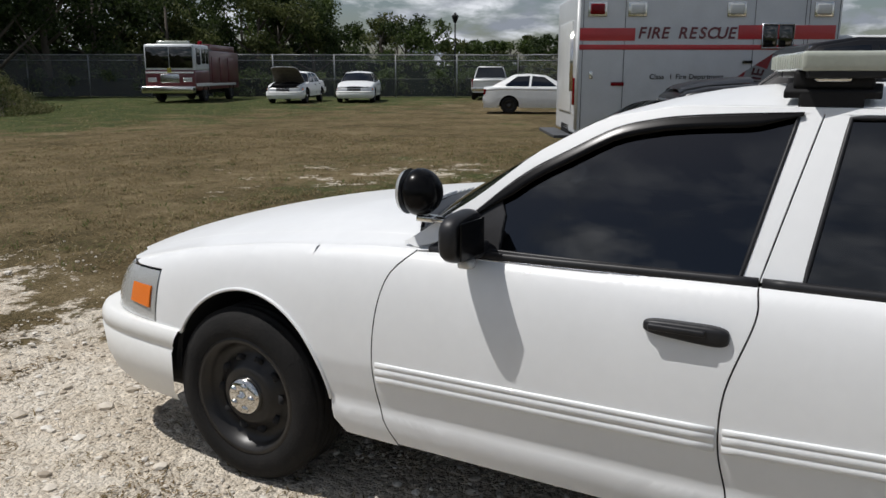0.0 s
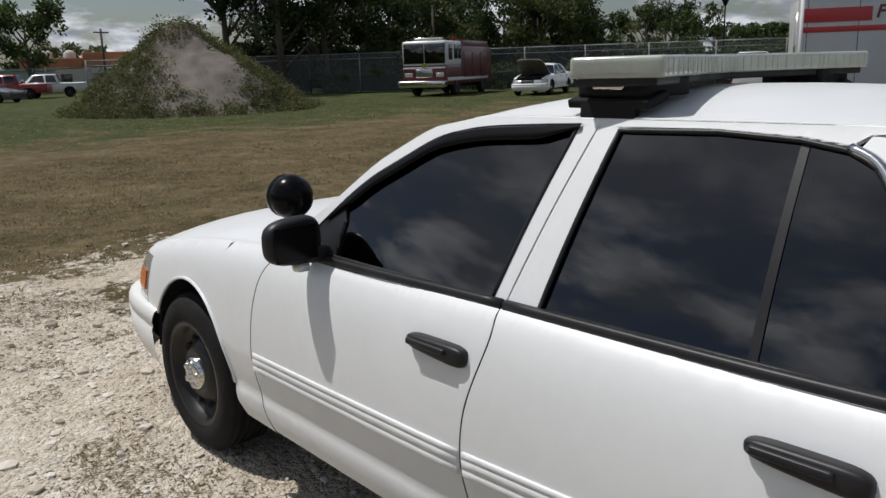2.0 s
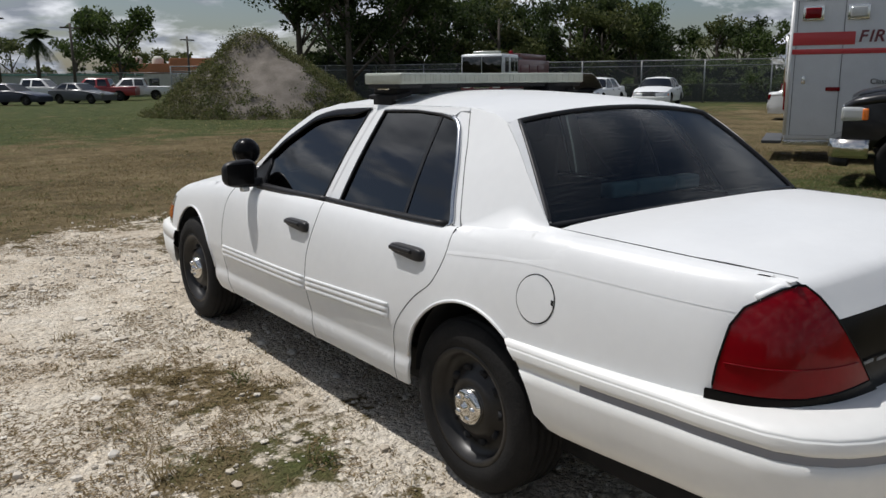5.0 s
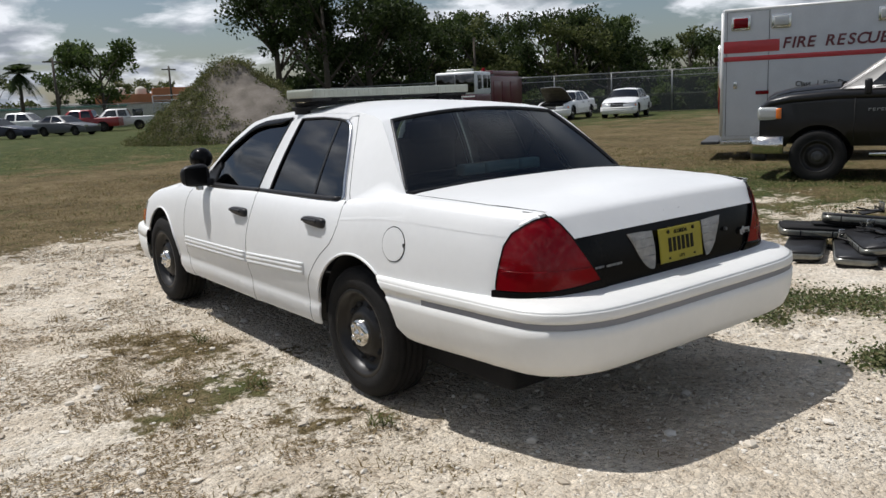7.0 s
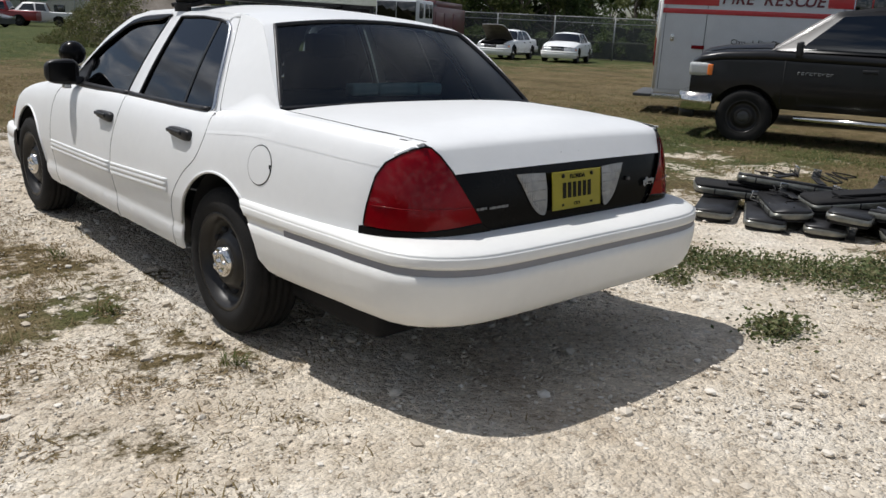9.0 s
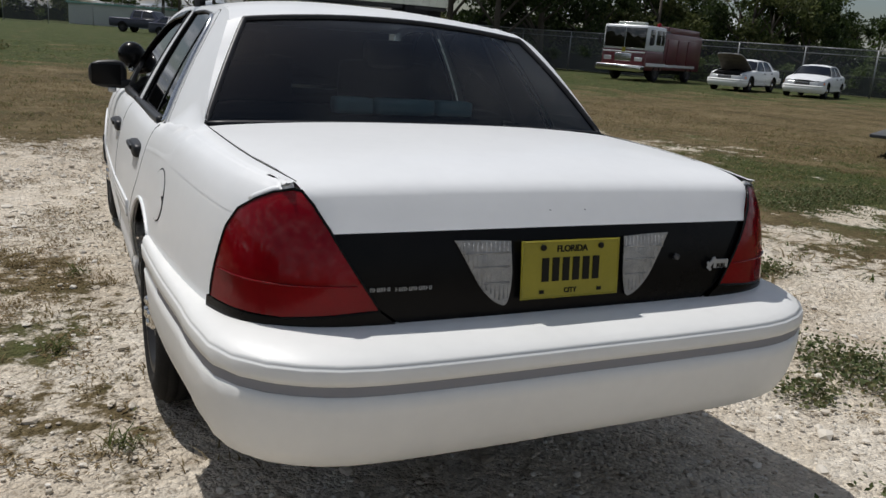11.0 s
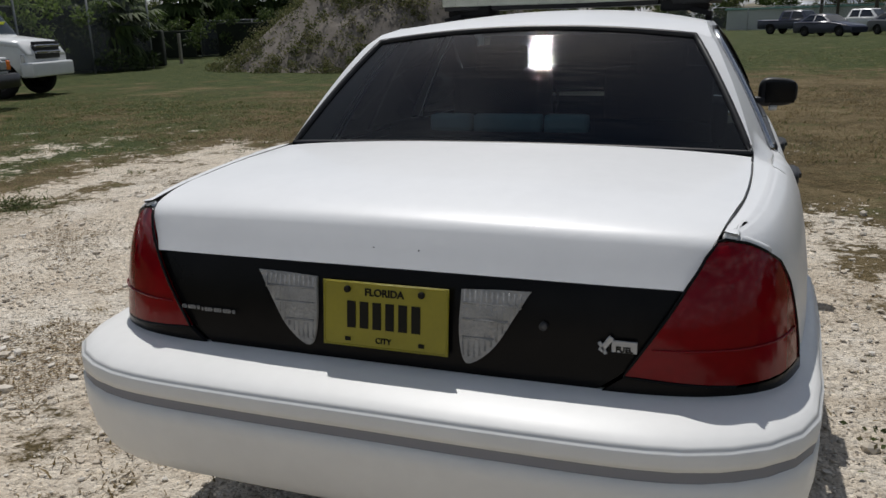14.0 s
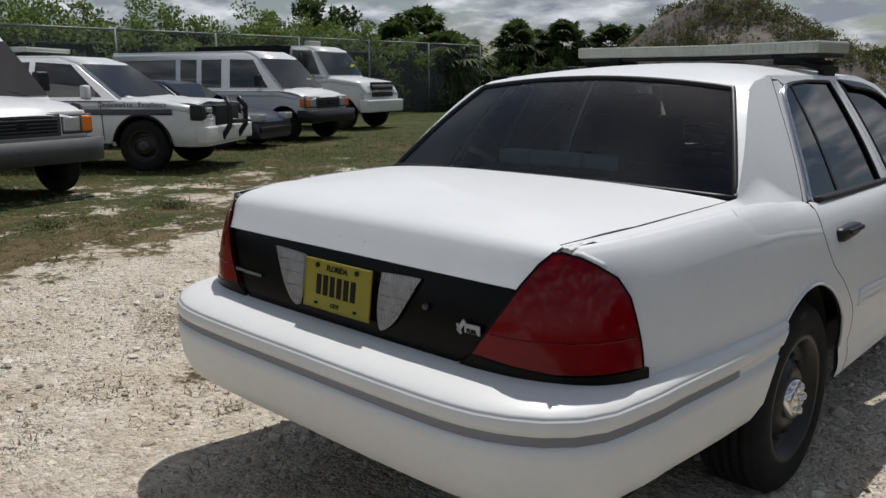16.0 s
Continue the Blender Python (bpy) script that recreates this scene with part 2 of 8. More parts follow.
def inset(loop, d):
    p = np.array(loop, float)
    area = 0.5 * np.sum(p[:, 0] * np.roll(p[:, 1], -1) - np.roll(p[:, 0], -1) * p[:, 1])
    e0, e1 = p - np.roll(p, 1, 0), np.roll(p, -1, 0) - p
    n0, n1 = [np.stack([-e[:, 1], e[:, 0]], 1) / (np.linalg.norm(e, axis=1)[:, None] + 1e-9) for e in (e0, e1)]
    n = n0 + n1
    n /= np.linalg.norm(n, axis=1)[:, None] + 1e-9
    return (p + n * d * (1 if area > 0 else -1)).tolist()


def patch(loops, F, step=0.06, lip=0.012, gap=0.0026, middle=(0, None, 0.6), data=None):
    """A sheet-metal panel: flat outlines (the first outer, the rest holes), cut into a fine net and laid on the surface F(a, b).
    Its rim is folded inwards by lip. Returns (verts, faces, normals), added to data where given."""
    loops = [inset(l, gap if i == 0 else -gap) if gap else l for i, l in enumerate(loops)]
    bm = bmesh.new()
    for l in loops:
        vs = [bm.verts.new((a, b, 0)) for a, b in l]
        for i in range(len(vs)):
            bm.edges.new((vs[i - 1], vs[i]))
    bmesh.ops.triangle_fill(bm, use_beauty=True, use_dissolve=False, edges=bm.edges[:], normal=(0, 0, 1))
    pts = np.array([p for l in loops for p in l])
    for ax in (0, 1):
        lo, hi = pts[:, ax].min(), pts[:, ax].max()
        for k in range(int(lo / step) - 1, int(hi / step) + 2):
            if lo + 0.004 < k * step < hi - 0.004:
                co, no = [0, 0, 0], [0, 0, 0]
                co[ax], no[ax] = k * step, 1
                bmesh.ops.bisect_plane(bm, geom=bm.verts[:] + bm.edges[:] + bm.faces[:], plane_co=co, plane_no=no, dist=1e-5)
    bm.verts.index_update()
    verts, faces, normals = data or ([], [], [])
    base = len(verts)

    def normal(a, b):
        h = 0.004
        da = np.subtract(F(a + h, b), F(a - h, b))
        db = np.subtract(F(a, b + h), F(a, b - h))
        v = np.cross(da, db)
        v /= np.linalg.norm(v) + 1e-12
        p = np.array(F(a, b))
        c = np.array([middle[0], p[1] if middle[1] is None else middle[1], middle[2]])
        return v if v @ (p - c) > 0 else -v
    flat = [(v.co.x, v.co.y) for v in bm.verts]
    verts += [tuple(F(*c)) for c in flat]
    normals += [tuple(normal(*c)) for c in flat]
    for f in bm.faces:
        ids = [base + v.index for v in f.verts]
        p = [np.array(verts[i]) for i in ids[:3]]
        if np.cross(p[1] - p[0], p[2] - p[0]) @ np.array(normals[ids[0]]) < 0:
            ids.reverse()
        faces.append(ids)
    if lip:
        for e in bm.edges:
            if len(e.link_faces) == 1:
                i, j = [base + v.index for v in e.verts]
                k = len(verts)
                for q in (i, j):
                    p, nn = np.array(verts[q]), np.array(normals[q])
                    verts += [tuple(p), tuple(p - nn * lip)]
                    normals += [tuple(nn), tuple(nn)]
                faces.append([k, k + 2, k + 3, k + 1])
    bm.free()
    return verts, faces, normals


def panel(name, data, mat, parent, label=""):
    return piece(name, mesh_from(name, data[0], data[1], mat, True, data[2]), parent, label)


def text_piece(name, words, size, mat, parent, m, label="", bold=0.0, shear=0.0):
    cu = bpy.data.curves.new(name, "FONT")
    cu.body, cu.size, cu.extrude, cu.offset, cu.shear = words, size, 0.001, bold, shear
    cu.align_x, cu.align_y = "CENTER", "CENTER"
    ob = bpy.data.objects.new("tmp_text", cu)
    me = bpy.data.meshes.new_from_object(ob)
    bpy.data.objects.remove(ob)
    bpy.data.curves.remove(cu)
    me.name = name
    me.materials.clear()
    me.materials.append(mat)
    return piece(name, me, parent, label, m)


# ---- lie of the land ----
def ground_height(x, y):
    ss = lambda a, b, v: (lambda t: t * t * (3 - 2 * t))(min(1, max(0, (v - a) / (b - a))))
    far = math.hypot(x, y)
    return 0.15 * ss(18, 40, far) * ss(-9, 0, x) + 0.075 * ss(0.7, 1.7, -y) * (1 - ss(3.0, 6.0, abs(x)))


# ---- the white sedan: shape ----
def smooth_table(table, width=0.012):
    """A table made soft, so that the sheet bends evenly."""
    lo, hi = table[0][0], table[-1][0]
    g = np.linspace(lo - 0.2, hi + 0.2, 1600)
    v = np.interp(g, [p[0] for p in table], [p[1] for p in table])
    k = np.exp(-0.5 * (np.arange(-80, 81) * (g[1] - g[0]) / width) ** 2)
    v = np.convolve(np.pad(v, 80, mode="edge"), k / k.sum(), mode="valid")
    return lambda x: float(np.interp(x, g, v))


def lerp_table(table):
    xs, ys = [p[0] for p in table], [p[1] for p in table]
    return lambda v: float(np.interp(v, xs, ys))


# half outline seen from above, from the tail's middle round the side to the nose's middle: (half width, y)
OUTLINE = np.array(spline([(0, -1.262), (0.3, -1.262), (0.58, -1.252), (0.72, -1.215), (0.815, -1.14), (0.868, -1.02), (0.902, -0.85), (0.935, -0.55), (0.955, -0.2), (0.963, 0.2),
                           (0.967, 0.8), (0.967, 1.4), (0.957, 2.1), (0.943, 2.7), (0.925, 3.1), (0.897, 3.38), (0.857, 3.58), (0.79, 3.73), (0.66, 3.84), (0.34, 3.91), (0, 3.925)], 12))
RUN = np.concatenate([[0], np.cumsum(np.linalg.norm(np.diff(OUTLINE, axis=0), axis=1))])
TANG = np.gradient(OUTLINE, RUN, axis=0)
TANG /= np.linalg.norm(TANG, axis=1)[:, None]
U_END = float(RUN[-1])


def outline(u):
    """Half width, y, and the outward way at u metres along the half outline."""
    s = abs(u)
    v = [float(np.interp(s, RUN, a)) for a in (OUTLINE[:, 0], OUTLINE[:, 1], TANG[:, 1], -TANG[:, 0])]
    if u < 0:
        v[0], v[2] = -v[0], -v[2]
    return v


u_of_y = lambda y: float(np.interp(y, OUTLINE[:, 1], RUN))
half_width = lambda y: float(np.interp(y, OUTLINE[:, 1], OUTLINE[:, 0]))
SHOULDER = smooth_table([(-1.3, 1.018), (-1.05, 1.03), (-0.6, 1.043), (-0.27, 1.046), (0.0, 1.02), (0.2, 1.0), (0.5, 0.993), (1.2, 0.99), (2.0, 0.975), (2.35, 0.965), (2.8, 0.925), (3.2, 0.865), (3.5, 0.795), (3.7, 0.75), (3.95, 0.71)], 0.06)
CROWN = smooth_table([(-1.3, 1.022), (-1.1, 1.043), (-0.9, 1.06), (-0.6, 1.075), (-0.27, 1.08), (2.2, 1.05), (2.37, 1.05), (2.76, 1.005), (3.2, 0.94), (3.5, 0.88), (3.7, 0.825), (3.85, 0.765), (3.95, 0.72)], 0.06)
LOW = smooth_table([(0.18, 0.15), (0.22, 0.1), (0.27, 0.05), (0.31, 0.03), (0.36, 0.0165), (0.405, 0.013), (0.42, 0.018), (0.445, 0.0185), (0.5, 0.009), (0.58, 0)], 0.006)
ROLL = lambda d: 0.118 * (1 - math.sqrt(min(1.0, d / 0.4))) ** 1.6
ROLL_IN = 0.118


def side(u, z):
    """The body's flank: a point u metres along the outline at height z."""
    w, y, nx, ny = outline(u)
    o = LOW(z) + ROLL(max(0.0, SHOULDER(y) - z))
    return (-(w - nx * o), y - ny * o, z)


def flank(y, z):
    return side(u_of_y(y), z)


def deck(x, y):
    """Hood and tail deck."""
    s = SHOULDER(y)
    r = min(1.0, abs(x) / max(0.05, half_width(y) - ROLL_IN))
    return (x, y, s + (CROWN(y) - s) * (1 - r**2.6))


RAIL = smooth_table([(-0.35, 1.04), (-0.27, 1.06), (-0.1, 1.215), (0.0, 1.305), (0.107, 1.385), (0.2, 1.417), (0.37, 1.437), (1.0, 1.434), (1.43, 1.433), (1.65, 1.394), (1.84, 1.288), (2.01, 1.145), (2.27, 0.97)], 0.02)
ROOF = smooth_table([(0.05, 1.425), (0.15, 1.437), (0.3, 1.462), (0.5, 1.484), (0.8, 1.497), (1.15, 1.497), (1.4, 1.475), (1.6, 1.43), (1.8, 1.35)], 0.06)


def cabin_x(y, z):
    x = 0.857 - 0.55 * (z - 0.98) + 0.012 * math.sin(math.pi * min(1, max(0, (z - 0.98) / 0.45)))
    if y > 1.6:
        x -= 0.025 * ((y - 1.6) / 0.6) ** 2
    if y < 0.3:
        x -= 0.042 * ((0.3 - y) / 0.57) ** 2
    return x


def cabin(y, z):
    return (-cabin_x(y, z), y, z)


def roof(x, y):
    r = RAIL(y)
    k = min(1.0, abs(x) / cabin_x(y, r))
    return (x, y, r + (ROOF(y) - r) * (1 - k**2.4))


def rear_glass(a, b, sink=0.0):
    w = 0.772 + (0.578 - 0.772) * b
    e = 1 - a * a
    y = (-0.268 - 0.055 * e) * (1 - b) + (0.105 + 0.005 * e) * b
    z = (1.052 + 0.018 * e) * (1 - b) + (1.39 + 0.038 * e) * b + (0.03 + 0.06 * e) * 4 * b * (1 - b) * 0.5
    return (a * w, y + 0.4 * sink, z - sink)


def wind_screen(a, b, sink=0.0):
    w = 0.785 + (0.585 - 0.785) * b
    e = 1 - a * a
    y = (2.2 + 0.2 * e) * (1 - b) + (1.64 + 0.05 * e) * b
    z = (1.0 + 0.02 * e) * (1 - b) + (1.39 + 0.035 * e) * b + 0.03 * 4 * b * (1 - b) * 0.5
    return (a * w, y, z - sink)


def mirrored(F):
    return lambda a, b: (lambda p: (-p[0], p[1], p[2]))(F(a, b))


AXLES = (0.0, 2.908)
ARCH = ((-0.025, 0.37, 0.385), (2.865, 0.375, 0.385))


def arch(i, a0, a1, n=26):
    """Points on a wheel opening, angles from +y, in degrees."""
    y, z, r = ARCH[i]
    return [(y + r * math.cos(radians(a0 + (a1 - a0) * k / n)), z + r * math.sin(radians(a0 + (a1 - a0) * k / n))) for k in range(n + 1)]


SEAM_A = spline([(2.215, 0.31), (2.275, 0.42), (2.3, 0.58), (2.296, 0.75), (2.262, 0.885), (2.185, 0.968)])
SEAM_B = spline([(1.17, 0.31), (1.178, 0.42), (1.205, 0.56), (1.2, 0.72), (1.145, 0.905), (1.15, 0.985)])
SEAM_C = spline([(0.455, 0.31), (0.447, 0.5), (0.4, 0.6), (0.3, 0.706), (0.19, 0.79), (0.13, 0.9), (0.13, 0.998)])
SILL = 0.315


def shoulder_line(y0, y1, drop=0.0, step=0.05):
    k = max(1, int(abs(y1 - y0) / step))
    return [(y0 + (y1 - y0) * i / k, SHOULDER(y0 + (y1 - y0) * i / k) - drop) for i in range(k + 1)]


FRONT_WINDOW = [(2.12, 0.992), (1.925, 1.168), (1.84, 1.232), (1.74, 1.287), (1.61, 1.356), (1.5, 1.385), (1.4, 1.398), (1.112, 1.412), (1.2, 0.995)]
REAR_WINDOW = [(1.046, 0.997), (0.985, 1.408), (0.732, 1.414), (0.55, 1.405), (0.45, 1.39), (0.395, 1.365), (0.36, 1.325), (0.292, 1.215), (0.236, 1.09), (0.205, 1.02), (0.22, 1.005)]


def sedan(extras=True, hood=True):
    car = thing("sedan", "", "car")
    for sgn, F, C, D in ((-1, flank, cabin, deck), (1, mirrored(flank), mirrored(cabin), mirrored(deck))):
        # dark inner shell behind the gaps
        inner = dense([(-1.0, 0.4), (-0.41, 0.4)] + arch(0, 180, 0) + [(0.36, SILL), (2.46, SILL)] + arch(1, 180, 0) + [(3.3, 0.4), (3.6, 0.4), (3.6, 0.74)] + shoulder_line(3.5, -1.0, 0.02), 0.08)
        data = patch([inner], lambda y, z: (lambda p: (p[0] * 0.985, p[1], p[2] - 0.004))(F(y, z)), 0.12, 0, 0)
        panel("inner_shell", data, M["gap"], car)
        # front fender
        loop = dense(SEAM_A + shoulder_line(2.13, 3.66) + [(3.6, 0.752), (3.37, 0.765), (3.37, 0.545), (3.21, 0.545)] + [p for p in arch(1, 26, 172)] + [(2.475, 0.36), (2.43, 0.31)], 0.05)
        data = patch([loop], F, 0.035, gap=0.0)
        strip = [(x, y) for x, y in [(-(half_width(y) - ROLL_IN + 0.004), y) for y in np.linspace(2.13, 3.66, 40)]] + [(-0.735 + 0.1 * ((y - 2.13) / 1.5) ** 2, y) for y in np.linspace(3.66, 2.13, 30)]
        patch([strip], D, 0.08, gap=0.0, data=data)
        fender = panel("front_fender", data, M["paint"], car)
        # doors
        door_f = dense(SEAM_B[::-1] + [(1.17, SILL), (2.215, SILL)] + SEAM_A + shoulder_line(2.1, 1.16, 0.0), 0.05)
        data = patch([door_f], F, 0.035)
        strip = dense([(1.2, 0.992), (1.112, 1.414), (1.048, 1.428), (1.152, 0.992)], 0.05)
        patch([strip], C, 0.06, data=data)
        front_door = panel("front_door", data, M["paint"], car)
        door_r = dense(SEAM_C[::-1] + [(0.455, SILL), (1.17, SILL)] + SEAM_B + shoulder_line(1.14, 0.14), 0.05)
        data = patch([door_r], F, 0.035)
        strip = dense([(1.152, 0.992), (1.048, 1.428), (0.982, 1.415), (1.048, 0.992)], 0.05)
        patch([strip], C, 0.06, data=data)
        tail = dense([(0.36, 1.418), (0.285, 1.3), (0.205, 1.14), (0.155, 1.03), (0.135, 0.995), (0.205, 1.0), (0.236, 1.09), (0.292, 1.215), (0.36, 1.325), (0.395, 1.365), (0.44, 1.388), (0.42, 1.42)], 0.05)
        patch([tail], C, 0.05, data=data)
        rear_door = panel("rear_door", data, M["paint"], car)
        # rear quarter: flank, deck edge and roof pillar
        tail_u = lambda z: np.interp(z, [0.69, 0.78, 0.9, 0.95, 0.98, 1.0, 1.012], [-1.0, -1.006, -1.03, -1.06, -1.11, -1.155, -1.19])
        loop = dense([(0.455, SILL)] + SEAM_C + [(y, SHOULDER(y) - float(np.interp(y, [-0.54, -0.44], [0.085, 0.0]))) for y in np.linspace(0.12, -1.0, 40)] + [(tail_u(z), z) for z in (0.94, 0.93, 0.9, 0.84, 0.78, 0.72, 0.69)] + [(-0.6, 0.685), (-0.262, 0.672)] + arch(0, 128, 12) + [(0.352, 0.4), (0.37, SILL)], 0.05)
        data = patch([loop], F, 0.035, gap=0.0)
        lid_x = smooth_table([(-1.14, 0.7), (-1.02, 0.724), (-0.9, 0.744), (-0.75, 0.759), (-0.6, 0.768), (-0.3, 0.775)], 0.05)
        under = [(-(half_width(y) - ROLL_IN) * 0.98, y) for y in np.linspace(-0.3, -1.04, 20)] + [(-lid_x(y) + 0.02, y) for y in np.linspace(-1.04, -0.3, 20)]
        patch([under], lambda x, y: (lambda p: (p[0], p[1], p[2] - 0.015))(D(x, y)), 0.1, lip=0, gap=0, data=data)
        pillar = dense([(0.13, 0.998), (0.155, 1.03), (0.205, 1.14), (0.285, 1.3), (0.36, 1.42), (0.37, 1.437), (0.2, 1.417), (0.107, 1.385), (0.0, 1.305), (-0.1, 1.215), (-0.27, 1.06), (-0.27, 1.046), (0.0, 1.02)], 0.05)
        patch([pillar], C, 0.05, gap=0.001, data=data)

        # the shoulder: flank rolled over into the deck edge, swept up to the pillar foot
        top = lambda y: float(np.interp(y, [-1.178, -1.16, -1.14, -1.12], [1.0125, 1.0165, 1.0205, SHOULDER(-1.12)])) if y < -1.12 else SHOULDER(y)

        def rolled(y, t):
            if t < 0.6:
                return np.array(F(y, top(y) - 0.1 + 0.1 * t / 0.6))
            k, w = (t - 0.6) / 0.4, abs(F(y, top(y))[0])
            return np.array(D(-(w + (lid_x(y) + 0.003 - w) * k), y))

        def fillet(y, t):
            s0 = top(y)
            rise = lambda a, b: (lambda q: q * q * (3 - 2 * q))(min(1.0, max(0.0, (y - a) / (b - a))))
            k, p = rise(-0.46, -0.2), 0
            if k > 0:
                zc = s0 + 0.012 + 0.1 * rise(-0.3, -0.04) * (1 - rise(-0.2, 0.135))
                a, c = np.array(F(y, s0 - 0.1)), np.array(C(max(y, -0.268), zc))
                ta, tc = a - np.array(F(y, s0 - 0.11)), np.array(C(max(y, -0.268), zc + 0.015)) - c
                size = np.linalg.norm(c - a) * 0.95
                ta, tc = ta / np.linalg.norm(ta) * size, tc / np.linalg.norm(tc) * size
                p = (2 * t**3 - 3 * t * t + 1) * a + (t**3 - 2 * t * t + t) * ta + (3 * t * t - 2 * t**3) * c + (t**3 - t * t) * tc
            soft = 0.12 * min(1.0, max(0.0, 1 - abs(t - 0.6) / 0.4))
            q = sum(rolled(y, t + soft * d) for d in (-1, -0.5, 0, 0.5, 1)) / 5
            return tuple(p * k + q * (1 - k) + np.array((sgn * 0.0006, 0, 0.0004)))
        back = [(tail_u(top(-1.06) - 0.1 + 0.1 * t / 0.6), t) for t in (0.0, 0.12, 0.24, 0.36, 0.48)] + [(-1.15, 0.6), (-1.142, 0.8), (-1.13, 1.0)]
        patch([dense([(0.126, 0.0)] + back + [(0.126, 1.0)], 0.03)], fillet, 0.035, gap=0.0, lip=0, data=data)

        def screen_edge(b, t):
            p = np.array(rear_glass(sgn, b, -0.004))
            yz = np.interp(b, [0, 0.45, 0.75, 1], [-0.27, -0.1, 0.0, 0.107])
            q = np.array(C(yz, RAIL(yz)))
            return tuple(p * (1 - t) + q * t)
        patch([dense([(0.0, 0.0), (1.03, 0.0), (1.03, 1.05), (0.0, 1.05)], 0.05)], screen_edge, 0.06, gap=0.0, lip=0.006, data=data)
        quarter = panel("rear_quarter", data, M["paint"], car)
        part("lid_seam", sweep([(lambda p: (p[0], p[1], p[2] + 0.0012))(D(-(lid_x(y) + 0.0012), y)) for y in np.linspace(-0.3, -1.13, 40)], circle(0.0011, 6)), M["gap"], quarter)
        for line, surf, own in ((SEAM_A, F, fender), (SEAM_B, F, front_door), (SEAM_C, F, quarter), ([(0.13, 0.998), (0.155, 1.03), (0.205, 1.14), (0.285, 1.3), (0.36, 1.42)], C, quarter)):
            part("door_seam", sweep([(lambda p: (p[0] - sgn * 0.0012, p[1], p[2]))(surf(y, z)) for y, z in dense(line, 0.03)], circle(0.0024, 6), up=(sgn, 0, 0)), M["gap"], own)
        # screen pillar and roof rail
        top = [(y, RAIL(y)) for y in np.linspace(2.25, 0.37, 50)]
        under = [(0.365, 1.422), (0.42, 1.42), (0.45, 1.4), (0.55, 1.412), (0.732, 1.42), (0.985, 1.416), (1.112, 1.418), (1.4, 1.405), (1.5, 1.391), (1.61, 1.362), (1.74, 1.293), (1.84, 1.238), (1.925, 1.174), (2.12, 0.998), (2.2, 0.975)]
        data = patch([dense(top + under, 0.05)], C, 0.06, gap=0.001)
        panel("roof_rail", data, M["paint"], car)
        # panes and their black rims
        glass = panel("front_window", patch([dense(FRONT_WINDOW, 0.05)], lambda y, z: (lambda p: (p[0] * 0.99, p[1], p[2]))(C(y, z)), 0.08, 0, 0.0), M["glass"], front_door, "dark tinted glass")
        div = [(0.548, 1.404), (0.528, 1.004), (0.508, 1.004), (0.53, 1.404)]
        panes = ([p for p in REAR_WINDOW if p[0] > 0.545] + [(0.548, 1.404), (0.528, 1.004)], [p for p in REAR_WINDOW if p[0] < 0.5] + [(0.508, 1.004), (0.53, 1.404)])
        for k, loop in enumerate(panes):
            ctr = np.mean(loop, axis=0)
            loop = sorted(loop, key=lambda p: math.atan2(p[1] - ctr[1], p[0] - ctr[0]))
            panel("rear_window", patch([dense(loop, 0.05)], lambda y, z: (lambda p: (p[0] * 0.99, p[1], p[2]))(C(y, z)), 0.08, 0, 0.0), M["glass"], rear_door, "dark tinted glass")
        panel("window_divider", patch([dense(div, 0.05)], lambda y, z: (lambda p: (p[0] * 0.995, p[1], p[2]))(C(y, z)), 0.08, 0.01, 0.0), M["black"], rear_door)
        for loop, own, mat in ((FRONT_WINDOW, front_door, M["black"]), (REAR_WINDOW, rear_door, M["black"])):
            pts = [C(y, z) for y, z in dense(loop + [loop[0]], 0.04)[:-1]]
            part("window_seal", sweep(pts, circle(0.0065, 6), up=(sgn, 0, 0.5), closed=True), mat, own)
        pts = [C(y, z) for y, z in spline([(0.45, 1.396), (0.395, 1.372), (0.352, 1.325), (0.283, 1.215), (0.226, 1.09), (0.19, 1.012), (0.215, 0.993), (0.3, 0.99)], 4)]
        part("chrome_edge", sweep([(p[0] * 1.006, p[1], p[2]) for p in pts], circle(0.0115, 8), up=(sgn, 0, 0.5)), M["trim"], rear_door, "chrome window edge")
        # belt mouldings
        for y0, y1, own in ((2.14, 1.153, front_door), (1.143, 0.21, rear_door)):
            pts = [(sgn * (cabin_x(y, 0.985) + 0.006), y, SHOULDER(y) + 0.002) for y in np.linspace(y0, y1, 16)]
            part("belt_moulding", sweep(pts, [(-0.012, -0.014), (0.012, -0.014), (0.012, 0.01), (-0.004, 0.014), (-0.012, 0.006)], up=(0, 0, 1)), M["black"], own)
            pts = [(p[0] + sgn * 0.009, p[1], p[2] - 0.012) for p in pts]
            part("belt_trim", sweep(pts, circle(0.0045, 6)), M["trim"], own)
        # flank mouldings: a flat band with two fine grooves
        band = [(-0.008, -0.034), (0.0, -0.034), (0.003, -0.031), (0.0035, -0.0125), (0.0018, -0.0115), (0.0018, -0.0095), (0.004, -0.0085), (0.004, 0.0145), (0.0024, 0.0155), (0.0024, 0.017), (0.004, 0.018), (0.003, 0.031), (0.0, 0.034), (-0.008, 0.034)]
        for y0, y1, own in ((2.285, 1.215, front_door), (1.195, 0.47, rear_door)):
            lift = lambda y: 0.585 + 0.03 * (1.2 - y) / 0.75 * (0.4 if y > 1.2 else 1.0)
            pts = [(lambda p: (p[0] + sgn * 0.003, p[1], p[2]))(F(y, lift(y))) for y in np.linspace(y0, y1, 18)]
            part("side_moulding", sweep(pts, band if sgn < 0 else [(-p, q) for p, q in band]), M["paint"], own)
